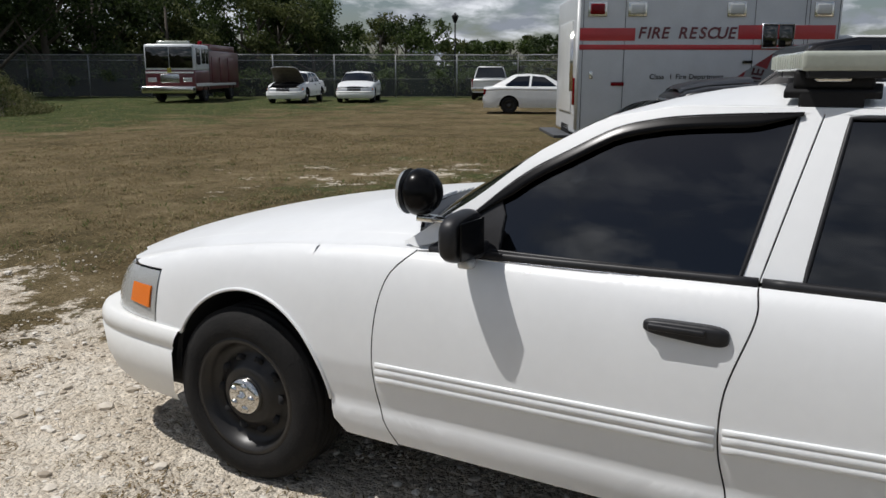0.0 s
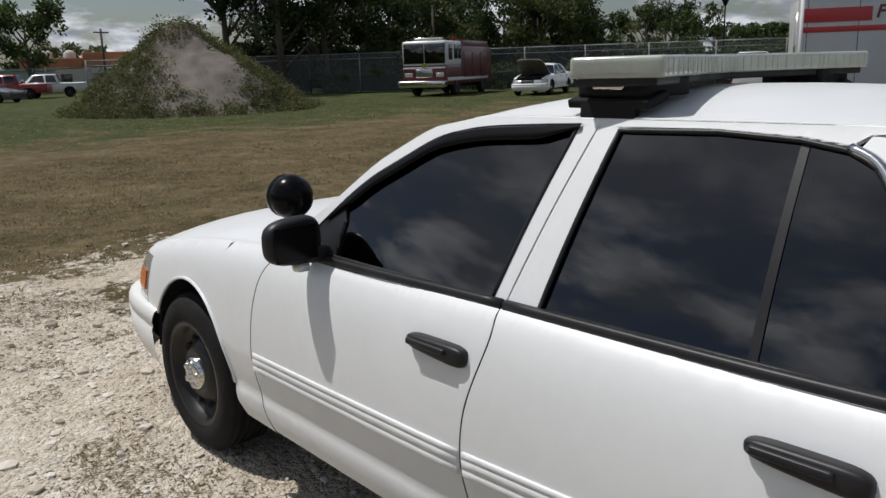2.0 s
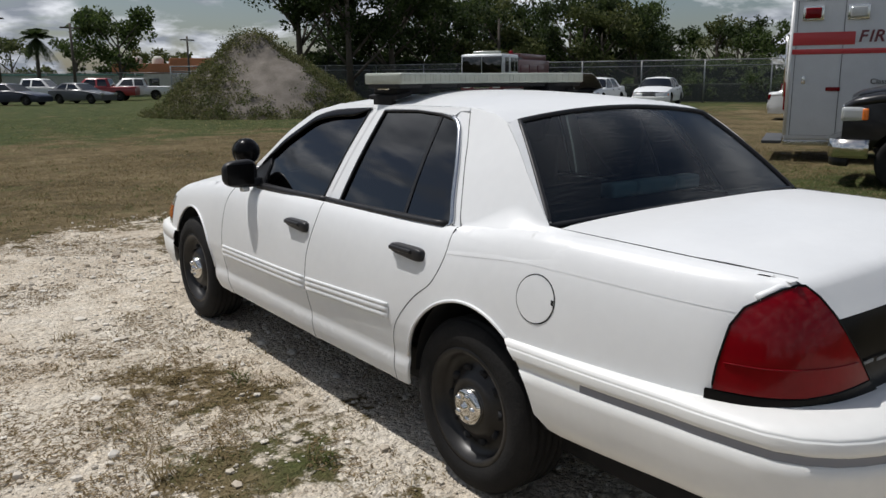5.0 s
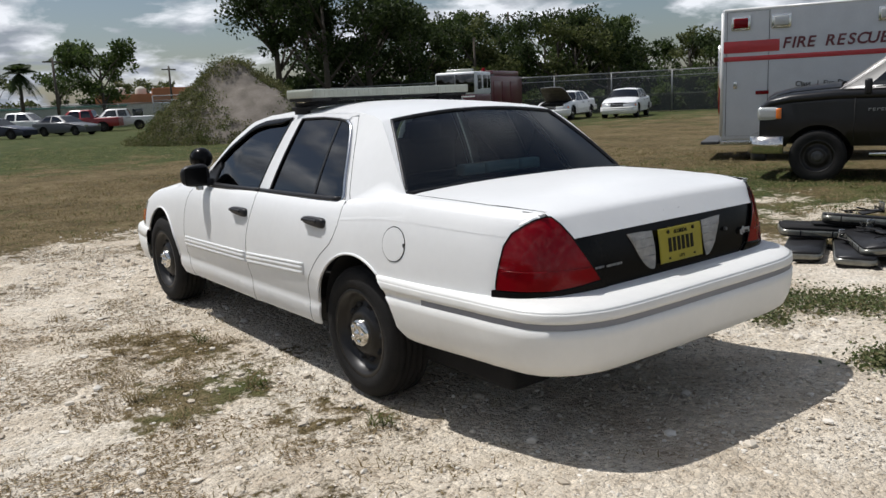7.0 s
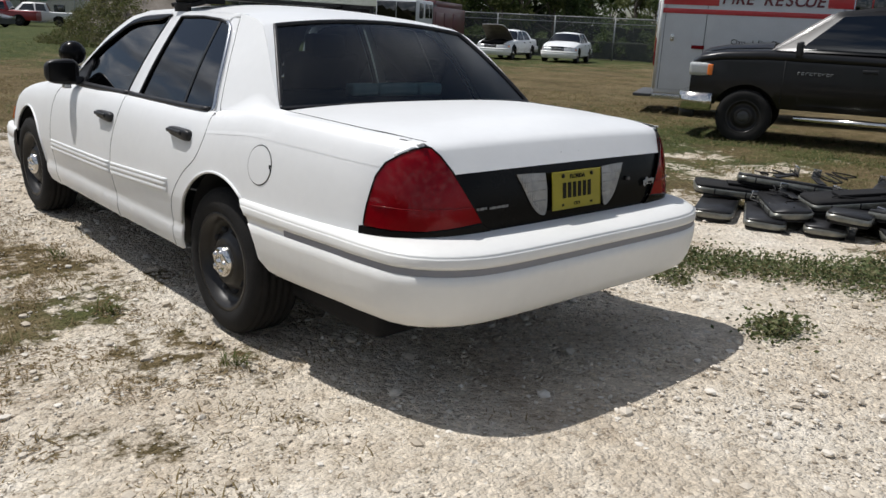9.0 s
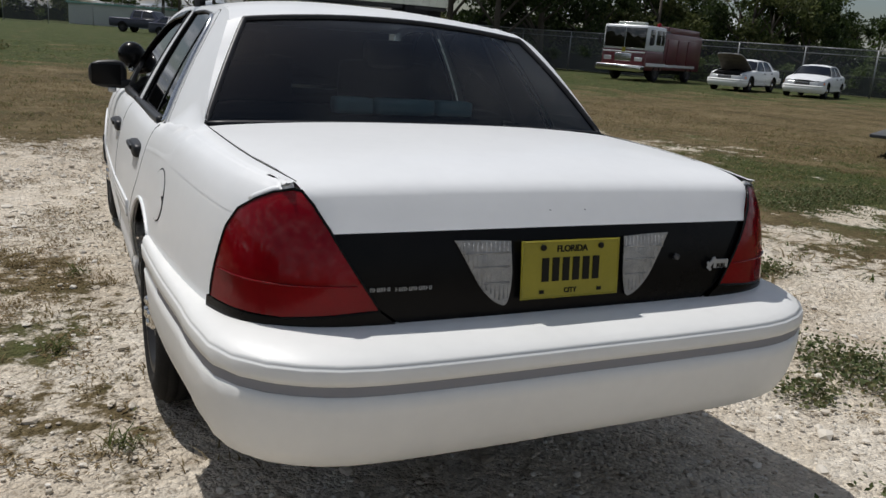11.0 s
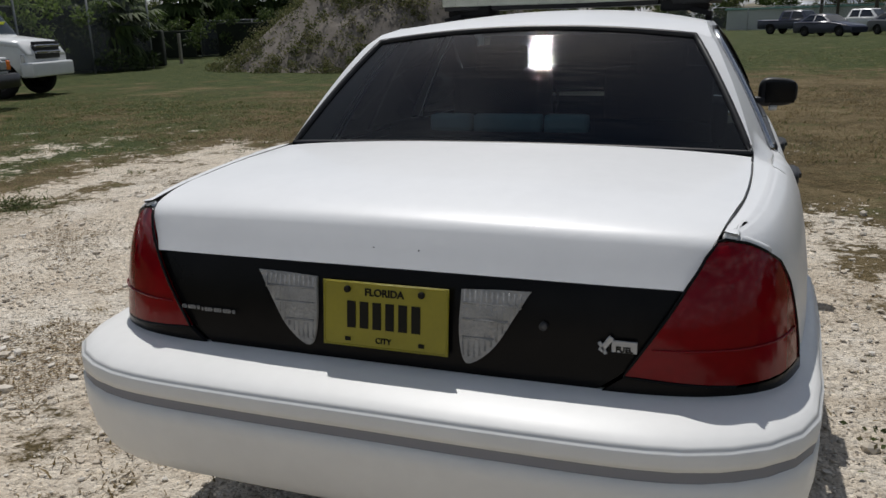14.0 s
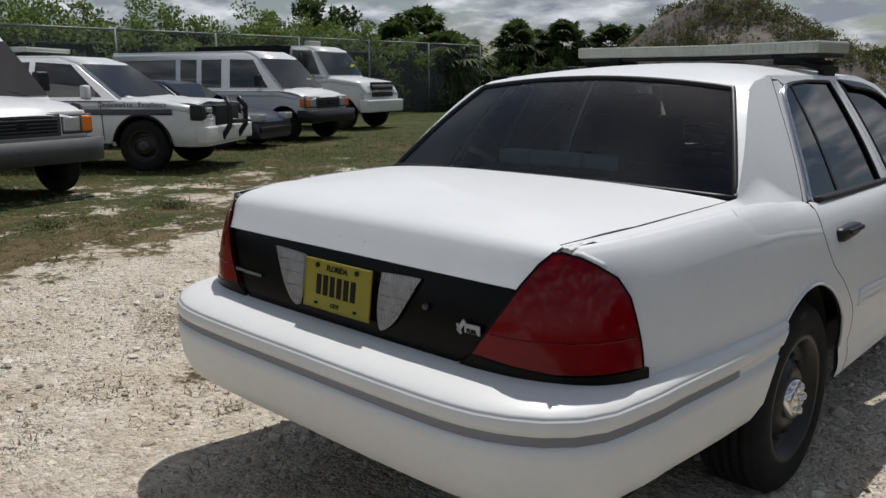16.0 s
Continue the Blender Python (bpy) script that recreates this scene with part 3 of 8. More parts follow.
        # door handles over scooped recesses
        for yc, zc, own in ((1.312, 0.862, front_door), (0.365, 0.884, rear_door)):
            x0 = F(yc, zc)[0]
            bm = bmesh.new()
            bmesh.ops.create_uvsphere(bm, u_segments=32, v_segments=16, radius=1)
            soft = lambda v, k: math.copysign(abs(v) ** k, v)
            for v in bm.verts:
                q = soft(v.co.y, 0.45)
                v.co = Vector((x0 + sgn * 0.006 + soft(v.co.x, 0.6) * 0.022, yc + q * 0.112, zc - 0.002 + soft(v.co.z, 0.55) * (0.0245 - 0.005 * q) + 0.004 * q))
            box(0.02, 0.15, 0.018, (x0 + sgn * 0.026, yc + 0.02, zc + 0.004), 0.008, bm, seg=3)
            part("door_handle", bm, M["black"], own, "black plastic pull handle")
            part("lock", rod((x0 + sgn * 0.012, yc - 0.092, zc), (x0 + sgn * 0.022, yc - 0.092, zc), 0.009), M["steel"], own)
            bm = bmesh.new()
            bmesh.ops.create_uvsphere(bm, u_segments=20, v_segments=12, radius=1)
            for v in bm.verts:
                v.co = Vector((x0 - sgn * 0.008 + v.co.x * 0.014, yc + 0.015 + v.co.y * 0.092, zc - 0.036 + v.co.z * 0.042))
            part("handle_scoop", bm, M["paint"], own)
        # wheel housing
        for i in (0, 1):
            y, z, r = ARCH[i]
            bm = bmesh.new()
            ring = [(y + (r + 0.012) * math.cos(radians(a)), z + (r + 0.012) * math.sin(radians(a))) for a in range(0, 181, 10)]
            a = [bm.verts.new((sgn * 0.9, *p)) for p in ring]
            b = [bm.verts.new((sgn * 0.5, *p)) for p in ring]
            for k in range(len(ring) - 1):
                bm.faces.new((a[k], a[k + 1], b[k + 1], b[k]))
            bm.faces.new(b)
            part("wheel_housing", bm, M["gap"], car)
            # rolled lip of the opening
            span = (12, 128) if i == 0 else (26, 172)
            pts = [F(*p) for p in arch(i, *span)]
            part("arch_lip", sweep([(p[0] + sgn * 0.002, p[1], p[2]) for p in pts], circle(0.0065, 8), up=(sgn, 0, 0)), M["paint"], fender if i else quarter)
        # front lamp
        uf = lambda y: u_of_y(y)
        pane = dense([(uf(3.378), 0.757), (uf(3.378), 0.552), (U_END - 0.32, 0.548), (U_END - 0.32, 0.715), (uf(3.62), 0.745)], 0.05)
        FS = side if sgn < 0 else mirrored(side)
        head = panel("headlight", patch([pane], FS, 0.05), M["lens"], car, "hazy clear headlight")
        mark = dense([(uf(3.41), 0.695), (uf(3.41), 0.605), (uf(3.56), 0.61), (uf(3.56), 0.69)], 0.04)
        panel("turn_signal", patch([mark], lambda u, z: (lambda p: (p[0] * 1.007, p[1] + 0.003, p[2]))(FS(u, z)), 0.05), M["amber"], head, "amber turn signal")
        # tail lamp wrapping the corner
        edge = [(u_of_y(tail_u(z)) - 0.004, z) for z in (0.72, 0.76, 0.8, 0.86, 0.9, 0.93, 0.95, 0.965, 0.98, 0.99, 1.0)]
        red = dense(edge + [(0.762, 1.01), (0.735, 1.008), (0.7, 0.982), (0.655, 0.93), (0.545, 0.765), (0.53, 0.74), (0.75, 0.722)], 0.03)
        bulge = lambda u, z: (lambda p, n: (p[0] - n[2] * 0.012, p[1] + n[3] * 0.012, p[2]))(side(u, z), outline(u))
        FB = bulge if sgn < 0 else mirrored(bulge)
        tl = panel("tail_light", patch([red], FB, 0.04, middle=(0, -0.6, 0.8)), M["red"], car, "red tail lamp lens")
        rim = [FB(u, z) for u, z in red]
        part("tail_light_seal", sweep(rim, circle(0.0035, 6), up=[Vector((outline(u)[2] * sgn, outline(u)[3], 0)) for u, z in red], closed=True), M["gloss"], tl)
        crown = [(lambda p: (p[0] - sgn * 0.004, p[1] + 0.012, p[2] + 0.0005))(FB(u, z)) for u, z in red if z > 0.965 and u > 0.748]
        part("lamp_crown", sweep(crown, circle(0.0115, 10), up=(0, 0, 1)), M["paint"], quarter)
        for zb in (0.80,):
            us = np.linspace(np.interp(zb, [0.765, 0.93], [0.56, 0.675]), u_of_y(tail_u(zb)) - 0.02, 14)
            part("lens_rib", sweep([(lambda p: (p[0] * 1.002, p[1] - 0.002, p[2]))(FB(u, zb)) for u in us], circle(0.002, 6)), M["red"], tl)
        low = dense([(u_of_y(-0.985), 0.72), (0.75, 0.722), (0.53, 0.74), (0.44, 0.672), (0.75, 0.67), (u_of_y(-0.985), 0.676)], 0.04)
        panel("lamp_base", patch([low], FB, 0.05, middle=(0, -0.6, 0.8)), M["gloss"], tl)
        # black tail panel with a reversing lamp
        half = dense([(0.0, 0.922), (0.67, 0.918), (0.55, 0.765), (0.52, 0.735), (0.43, 0.67), (0.0, 0.67)], 0.05)
        FT = mirrored(side) if sgn > 0 else side
        pan = panel("tail_panel", patch([half], FT, 0.06, gap=0.0, middle=(0, -0.6, 0.8)), M["gloss"], car, "gloss black tail panel")
        lamp = spline([(0.175, 0.895), (0.172, 0.8), (0.185, 0.735), (0.215, 0.735), (0.26, 0.775), (0.3, 0.84), (0.335, 0.9)], 5) + [(0.26, 0.9)]
        proud = lambda u, z: (lambda p: (p[0], p[1] - 0.009, p[2]))(FT(u, z))
        rev = panel("reversing_lamp", patch([lamp], proud, 0.04, middle=(0, -0.6, 0.8)), M["rev_lens"], pan, "ribbed clear reversing lamp")
        for k in range(11):
            a = 0.185 + 0.0125 * k
            zt = 0.892
            zb = float(np.interp(a, [0.185, 0.215, 0.26, 0.3, 0.335], [0.75, 0.745, 0.785, 0.85, 0.885]))
            part("lens_rib", sweep([proud(a, zb), proud(a, zt)], circle(0.0026, 5), up=(0, -1, 0)), M["rev_lens"], rev)
        for zc, ub in ((0.865, 0.305), (0.83, 0.285), (0.79, 0.255)):
            part("lens_band", sweep([proud(0.182, zc), proud(ub, zc)], circle(0.003, 5), up=(0, -1, 0)), M["rev_lens"], rev)
    # tail lid: one sheet from the rear screen over the edge to the lamp panel
    lid_path = np.array(spline([(-0.29, 1.08), (-0.6, 1.076), (-0.85, 1.066), (-1.0, 1.052), (-1.09, 1.038), (-1.14, 1.025), (-1.168, 1.008), (-1.186, 0.984), (-1.212, 0.944), (-1.234, 0.911), (-1.243, 0.897)], 10))
    lid_run = np.concatenate([[0], np.cumsum(np.linalg.norm(np.diff(lid_path, axis=0), axis=1))])
    s_of_y = lambda y: float(np.interp(-y, -lid_path[:, 0], lid_run))

    def lid_sheet(x, s0):
        y, z = (float(np.interp(s0, lid_run, lid_path[:, i])) for i in (0, 1))
        k = min(1, max(0, (s0 - 0.55) / 0.4))
        r = min(1.15, abs(x) / 0.76)
        drop = (CROWN(-0.7) - SHOULDER(-0.7)) * r**2.6 * (1 - 0.75 * k)
        return (x, y + k * 0.03 * r**3.5, z - drop + 0.0025)
    s_end = s_of_y(-1.229)
    edge = smooth_table([(0, 0.775), (0.3, 0.768), (0.45, 0.759), (0.6, 0.745), (0.73, 0.724), (0.84, 0.705), (0.9, 0.69), (s_end, 0.638)], 0.015)
    ss = np.linspace(0.03, s_end, 34)
    loop = [(-edge(v), v) for v in ss] + [(x, s_end) for x in np.linspace(-0.62, 0.62, 26)] + [(edge(v), v) for v in ss[::-1]] + [(x, 0.02 + 0.04 * (1 - (x / 0.775) ** 2)) for x in np.linspace(0.72, -0.72, 20)]
    data = patch([loop], lid_sheet, 0.05, middle=(0, -0.6, 0.8))
    lid = panel("trunk_lid", data, M["paint"], car)
    part("lid_hole", rod((-0.045, -1.203, 0.96), (-0.045, -1.196, 0.958), 0.003), M["gap"], lid)
    part("lid_hole", rod((0.065, -1.203, 0.961), (0.065, -1.196, 0.959), 0.002), M["gap"], lid)
    # hood
    hx = lerp_table([(2.2, 0.732), (2.6, 0.725), (3.2, 0.68), (3.66, 0.63), (3.79, 0.55)])
    ys = np.linspace(2.24, 3.79, 30)
    loop = [(-hx(y), y) for y in ys] + [(x, 3.79) for x in np.linspace(-0.5, 0.5, 14)] + [(hx(y), y) for y in ys[::-1]] + [(x, 2.24 + 0.22 * (1 - (x / 0.73) ** 2)) for x in np.linspace(0.7, -0.7, 20)]
    hood_data = patch([loop], deck, 0.08)
    if hood:
        panel("hood", hood_data, M["paint"], car)
    # nose, grille, cowl
    nose = dense([(u, z) for u, z in [(U_END - 0.33, 0.548), (U_END + 0.33, 0.548), (U_END + 0.33, 0.71), (U_END - 0.33, 0.71)]], 0.05)

    def front(u, z):
        s = u if u <= U_END else 2 * U_END - u
        p = side(s, z)
        return p if u <= U_END else (-p[0], p[1], p[2])
    panel("grille", patch([nose], front, 0.06, middle=(0, 3.2, 0.6)), M["black"], car)
    for k in range(9):
        x = -0.26 + 0.065 * k
        part("grille_bar", box(0.008, 0.012, 0.11, (x, 3.925 - 0.1 * x * x, 0.63), 0.003), M["trim"], car)
    part("grille_frame", sweep([(x, 3.926 - 0.12 * x * x, z) for x, z in [(-0.3, 0.69), (0.3, 0.69), (0.27, 0.57), (-0.27, 0.57)]], circle(0.01, 6), up=(0, 1, 0), closed=True), M["trim"], car)
    cowl = [(x, 2.23 + 0.22 * (1 - (x / 0.73) ** 2)) for x in np.linspace(-0.73, 0.73, 20)] + [(x, 2.13 + 0.22 * (1 - (x / 0.75) ** 2)) for x in np.linspace(0.75, -0.75, 20)]
    panel("cowl", patch([cowl], lambda x, y: (x, y, deck(x, y)[2] - 0.01), 0.08), M["black"], car, "black cowl grating")
    # roof
    ys = np.linspace(0.112, 1.64, 30)
    loop = [(-cabin_x(y, RAIL(y)) * 0.999, y) for y in ys] + [(x, 1.64 + 0.05 * (1 - (x / 0.6) ** 2)) for x in np.linspace(-0.58, 0.58, 14)] + [(cabin_x(y, RAIL(y)) * 0.999, y) for y in ys[::-1]] + [(x, 0.108) for x in np.linspace(0.56, -0.56, 14)]
    panel("roof", patch([loop], roof, 0.07, gap=0.001), M["paint"], car)
    for sgn in (-1, 1):
        pts = [(sgn * 0.6, y, roof(sgn * 0.6, y)[2]) for y in np.linspace(0.3, 1.5, 20)]
        part("roof_seam", sweep(pts, circle(0.0022, 5)), M["paint"], car)
    # screens
    sq = dense([(-1, 0), (1, 0), (1, 1), (-1, 1), (-1, 0)], 0.08)[:-1]
    rg = panel("rear_screen", patch([sq], rear_glass, 0.1, 0, 0.0, middle=(0, 0.4, 0.8)), M["rear_glass"], car, "dark tinted rear screen")
    part("screen_seal", sweep([rear_glass(a, b) for a, b in sq], circle(0.012, 6), up=(0, -0.7, 0.7), closed=True), M["black"], rg)
    panel("wind_screen", patch([sq], wind_screen, 0.1, 0, 0.0, middle=(0, 1.2, 0.8)), M["glass"], car, "dark windscreen")
    # rear bumper cover
    def cover(rows, u_ends, centre, mat, name, label=""):
        """rows: (z, how far out at the middle, how far out at the side); the ends differ row by row."""
        verts, faces = [], []
        n = 61
        for (z, om, os, *rise), ue in zip(rows, u_ends):
            for k in range(n):
                t = -1 + 2 * k / (n - 1)
                u = (centre - ue) * t
                uu = abs(u) if centre == 0 else U_END - abs(u)
                w, y, nx, ny = outline(uu)
                f = min(1, max(0, abs(ny))) ** 0.8
                o = os + (om - os) * f
                sx = (1 if t >= 0 else -1)
                verts.append((sx * (w + nx * o), y + ny * o, z + (rise[0] * f if rise else 0.0)))
        for r in range(len(rows) - 1):
            for k in range(n - 1):
                a = r * n + k
                faces.append((a, a + 1, a + n + 1, a + n))
        me = mesh_from(name, verts, faces, mat)
        return piece(name, me, car, label)
    uy = u_of_y
    rows = [(0.68, -0.02, -0.03, 0.02), (0.684, 0.01, -0.006, 0.022), (0.684, 0.05, 0.0, 0.018), (0.682, 0.095, 0.003, 0.01), (0.678, 0.132, 0.005, 0.004), (0.671, 0.153, 0.007, 0.001), (0.666, 0.161, 0.008), (0.6645, 0.1605, 0.0075), (0.663, 0.168, 0.011), (0.659, 0.17, 0.0125), (0.64, 0.172, 0.0125), (0.627, 0.172, 0.012),
            (0.625, 0.164, 0.005), (0.6, 0.164, 0.005), (0.597, 0.172, 0.0105), (0.56, 0.172, 0.0095), (0.52, 0.169, 0.007), (0.46, 0.157, 0.0), (0.42, 0.137, -0.012), (0.4, 0.11, -0.035), (0.385, 0.05, -0.085)]
    arch_end = lambda z: -uy(-0.025 - math.sqrt(max(0.0, 0.387**2 - (min(z, 0.7) - 0.37) ** 2)) - max(0, 0.45 - z) * 1.6)
    bumper = cover(rows, [arch_end(r[0]) for r in rows], 0, M["bumper"], "rear_bumper", "white rear bumper cover with a grey strip")
    strip = [(0.6245, 0.1665, 0.0075), (0.6005, 0.1665, 0.0075)]
    st = cover(strip, [-uy(-0.6)] * 2, 0, M["strip"], "bumper_strip")
    st.parent = bumper
    for x, z, ang in ((-0.42, 0.49, 25), (0.05, 0.565, 10)):
        part("scuff", box(0.03, 0.002, 0.004, (x, -1.262 - 0.1665 + 0.22 * x * x, z), 0.0008, turn=Matrix.Rotation(radians(ang), 4, "Y")), M["strip"], bumper)
    part("trunk_floor", box(1.5, 0.86, 0.16, (0, -0.86, 0.58), 0.03), M["matte"], car)
    # unseen plates added to stop sun leaking through the body onto the ground
    for sx in (-1, 1):
        part("sun_leak_block", box(0.2, 0.56, 0.04, (sx * 0.78, -0.68, 0.6), 0.01), M["matte"], car)
    # front bumper cover
    fr = [(0.548, -0.03, -0.03), (0.555, 0.02, -0.004), (0.548, 0.05, 0.006), (0.52, 0.068, 0.012), (0.49, 0.072, 0.014), (0.486, 0.066, 0.009), (0.468, 0.066, 0.009), (0.464, 0.072, 0.014), (0.36, 0.06, 0.008), (0.28, 0.03, -0.02), (0.22, -0.02, -0.06)]
    f_end = lambda z: -(U_END - uy(2.865 + math.sqrt(max(0.0, 0.387**2 - (z - 0.375) ** 2)) + max(0, 0.34 - z) * 0.8))
    verts, faces, n = [], [], 61
    for z, om, os in fr:
        ue = -f_end(z)
        for k in range(n):
            t = -1 + 2 * k / (n - 1)
            w, y, nx, ny = outline(U_END - abs(ue * t))
            o = os + (om - os) * min(1, max(0, ny)) ** 0.8
            verts.append(((1 if t >= 0 else -1) * (w + nx * o), y + ny * o, z))
    for r in range(len(fr) - 1):
        for k in range(n - 1):
            a = r * n + k
            faces.append((a, a + n, a + n + 1, a + 1))
    piece("front_bumper", mesh_from("front_bumper", verts, faces, M["bumper"]), car)
    # floor pan and cabin
    part("underbody", box(1.5, 4.6, 0.16, (0, 1.35, 0.31), 0.03), M["matte"], car)
    bm = box(1.36, 0.6, 0.18, (0, 0.02, 0.92), 0.04)
    part("parcel_shelf", bm, M["cloth"], car)
    for x in (-0.38, 0.38):
        part("front_seat", box(0.5, 0.16, 0.62, (x, 1.15, 0.93), 0.06), M["cloth"], car)
        part("headrest", box(0.26, 0.1, 0.16, (x, 1.12, 1.27), 0.04), M["cloth"], car)
    part("rear_seat", box(1.3, 0.2, 0.55, (0, 0.36, 0.8), 0.08), M["cloth"], car)
    part("dashboard", box(1.4, 0.5, 0.25, (0, 2.05, 0.88), 0.06), M["cloth"], car)
    bm = lathe([(-0.01, 0.19), (0.0, 0.2), (0.01, 0.19), (0.0, 0.18), (-0.01, 0.19)], 24)
    part("steering_wheel", bm, M["matte"], car, at=Matrix.Translation((-0.38, 1.72, 0.98)) @ Matrix.Rotation(radians(70), 4, "Z") @ Matrix.Rotation(radians(20), 4, "Y"))
    for x, w in ((-0.225, 0.15), (-0.02, 0.24), (0.185, 0.15)):
        part("shelf_lamp", box(w, 0.07, 0.06, (x, -0.1, 1.115), 0.018), M["teal"], car, "pale teal lamp housing on the parcel shelf")
    # wheels
    for i, y in enumerate(AXLES):
        for sgn in (-1, 1):
            hub = Matrix.Translation((sgn * (0.815 if i == 0 else 0.80), y, 0.338))
            wheel = new("wheel")
            wheel.parent, wheel.matrix_basis = car, hub @ (Matrix.Identity(4) if sgn > 0 else Matrix.Rotation(math.pi, 4, "Z"))
            build_wheel(wheel)
    return car, hood_data


def build_wheel(wheel, r=0.34, rim=0.222, width=0.235, plain=False):
    """A tyre, a steel rim with slots and a chrome cap, the outer face towards +x."""
    h = width / 2
    k = r / 0.34
    tread = [(-h + 0.03, rim), (-h, rim + 0.03), (-h, r - 0.05), (-h + 0.02, r - 0.012)]
    for j in range(5):
        a = -h + 0.03 + (width - 0.06) * j / 5
        b = a + (width - 0.06) / 5
        tread += [(a + 0.004, r), (b - 0.008, r), (b - 0.006, r - 0.009), (b - 0.001, r - 0.009)]
    tread += [(h - 0.02, r - 0.012), (h - 0.004, r - 0.035), (h + 0.004, r - 0.07), (h, rim + 0.02), (h - 0.012, rim)]
    piece("tyre", shared("tyre", r, lambda: lathe(tread, 44), M["tyre"]), wheel)
    disc = [(h - 0.018, rim + 0.012), (h - 0.006, rim + 0.008), (h - 0.008, rim - 0.012), (h - 0.05, rim - 0.022), (h - 0.075, rim - 0.05), (h - 0.06, rim - 0.075), (h - 0.035, 0.115 * k), (h - 0.02, 0.098 * k), (h - 0.03, 0.075 * k), (h - 0.03, 0.0)]
    rm = piece("rim", shared("rim", r, lambda: lathe(disc, 44), M["steel"]), wheel)
    if plain:
        hub = [(h - 0.03, 0.074 * k), (h - 0.015, 0.07 * k), (h - 0.01, 0.03 * k), (h - 0.01, 0.0)]
        piece("hub_cap", shared("hub_cap", r, lambda: lathe(hub, 20), M["wheel_grey"]), wheel)
        return
    for j in range(10):
        a = 2 * math.pi * j / 10
        m = Matrix.Rotation(a, 4, "X") @ Matrix.Translation((h - 0.048, 0.137 * k, 0)) @ Matrix.Rotation(radians(-38), 4, "Z")
        piece("slot", shared("slot", r, lambda: lathe([(0.0015, 0.0001), (0.0025, 0.018 * k), (-0.012, 0.0195 * k)], 16), M["gap"]), rm, at=m)
    cap = [(h - 0.03, 0.074 * k), (h - 0.006, 0.072 * k), (h + 0.002, 0.06 * k), (h + 0.006, 0.035 * k), (h + 0.004, 0.016 * k), (h + 0.016, 0.015 * k), (h + 0.016, 0.0)]
    cp = piece("hub_cap", shared("hub_cap", r, lambda: lathe(cap, 28), M["chrome"]), wheel, "worn chrome hub cap")
    for j in range(5):
        a = 2 * math.pi * j / 5
        m = Matrix.Rotation(a, 4, "X") @ Matrix.Translation((h + 0.004, 0.045 * k, 0))
        piece("lug_mark", shared("lug_mark", r, lambda: lathe([(0.009, 0.0001), (0.008, 0.01), (0.003, 0.0155), (-0.006, 0.017)], 14), M["chrome"]), cp, at=m)


SHARED = {}


def shared(name, key, make, mat):
    """One mesh for alike pieces."""
    if (name, key, mat.name) not in SHARED:
        me = bpy.data.meshes.new(name)
        bm = make()
        bm.to_mesh(me)
        bm.free()
        me.materials.append(mat)
        me.polygons.foreach_set("use_smooth", [True] * len(me.polygons))
        SHARED[name, key, mat.name] = me
    return SHARED[name, key, mat.name]


car, hood_data = sedan()
tagged(car, "white four-door sedan with dark tinted windows parked on gravel", "car")


# ---- the sedan's fittings ----
twin = copy_thing(car, pose(0, 0, 0))


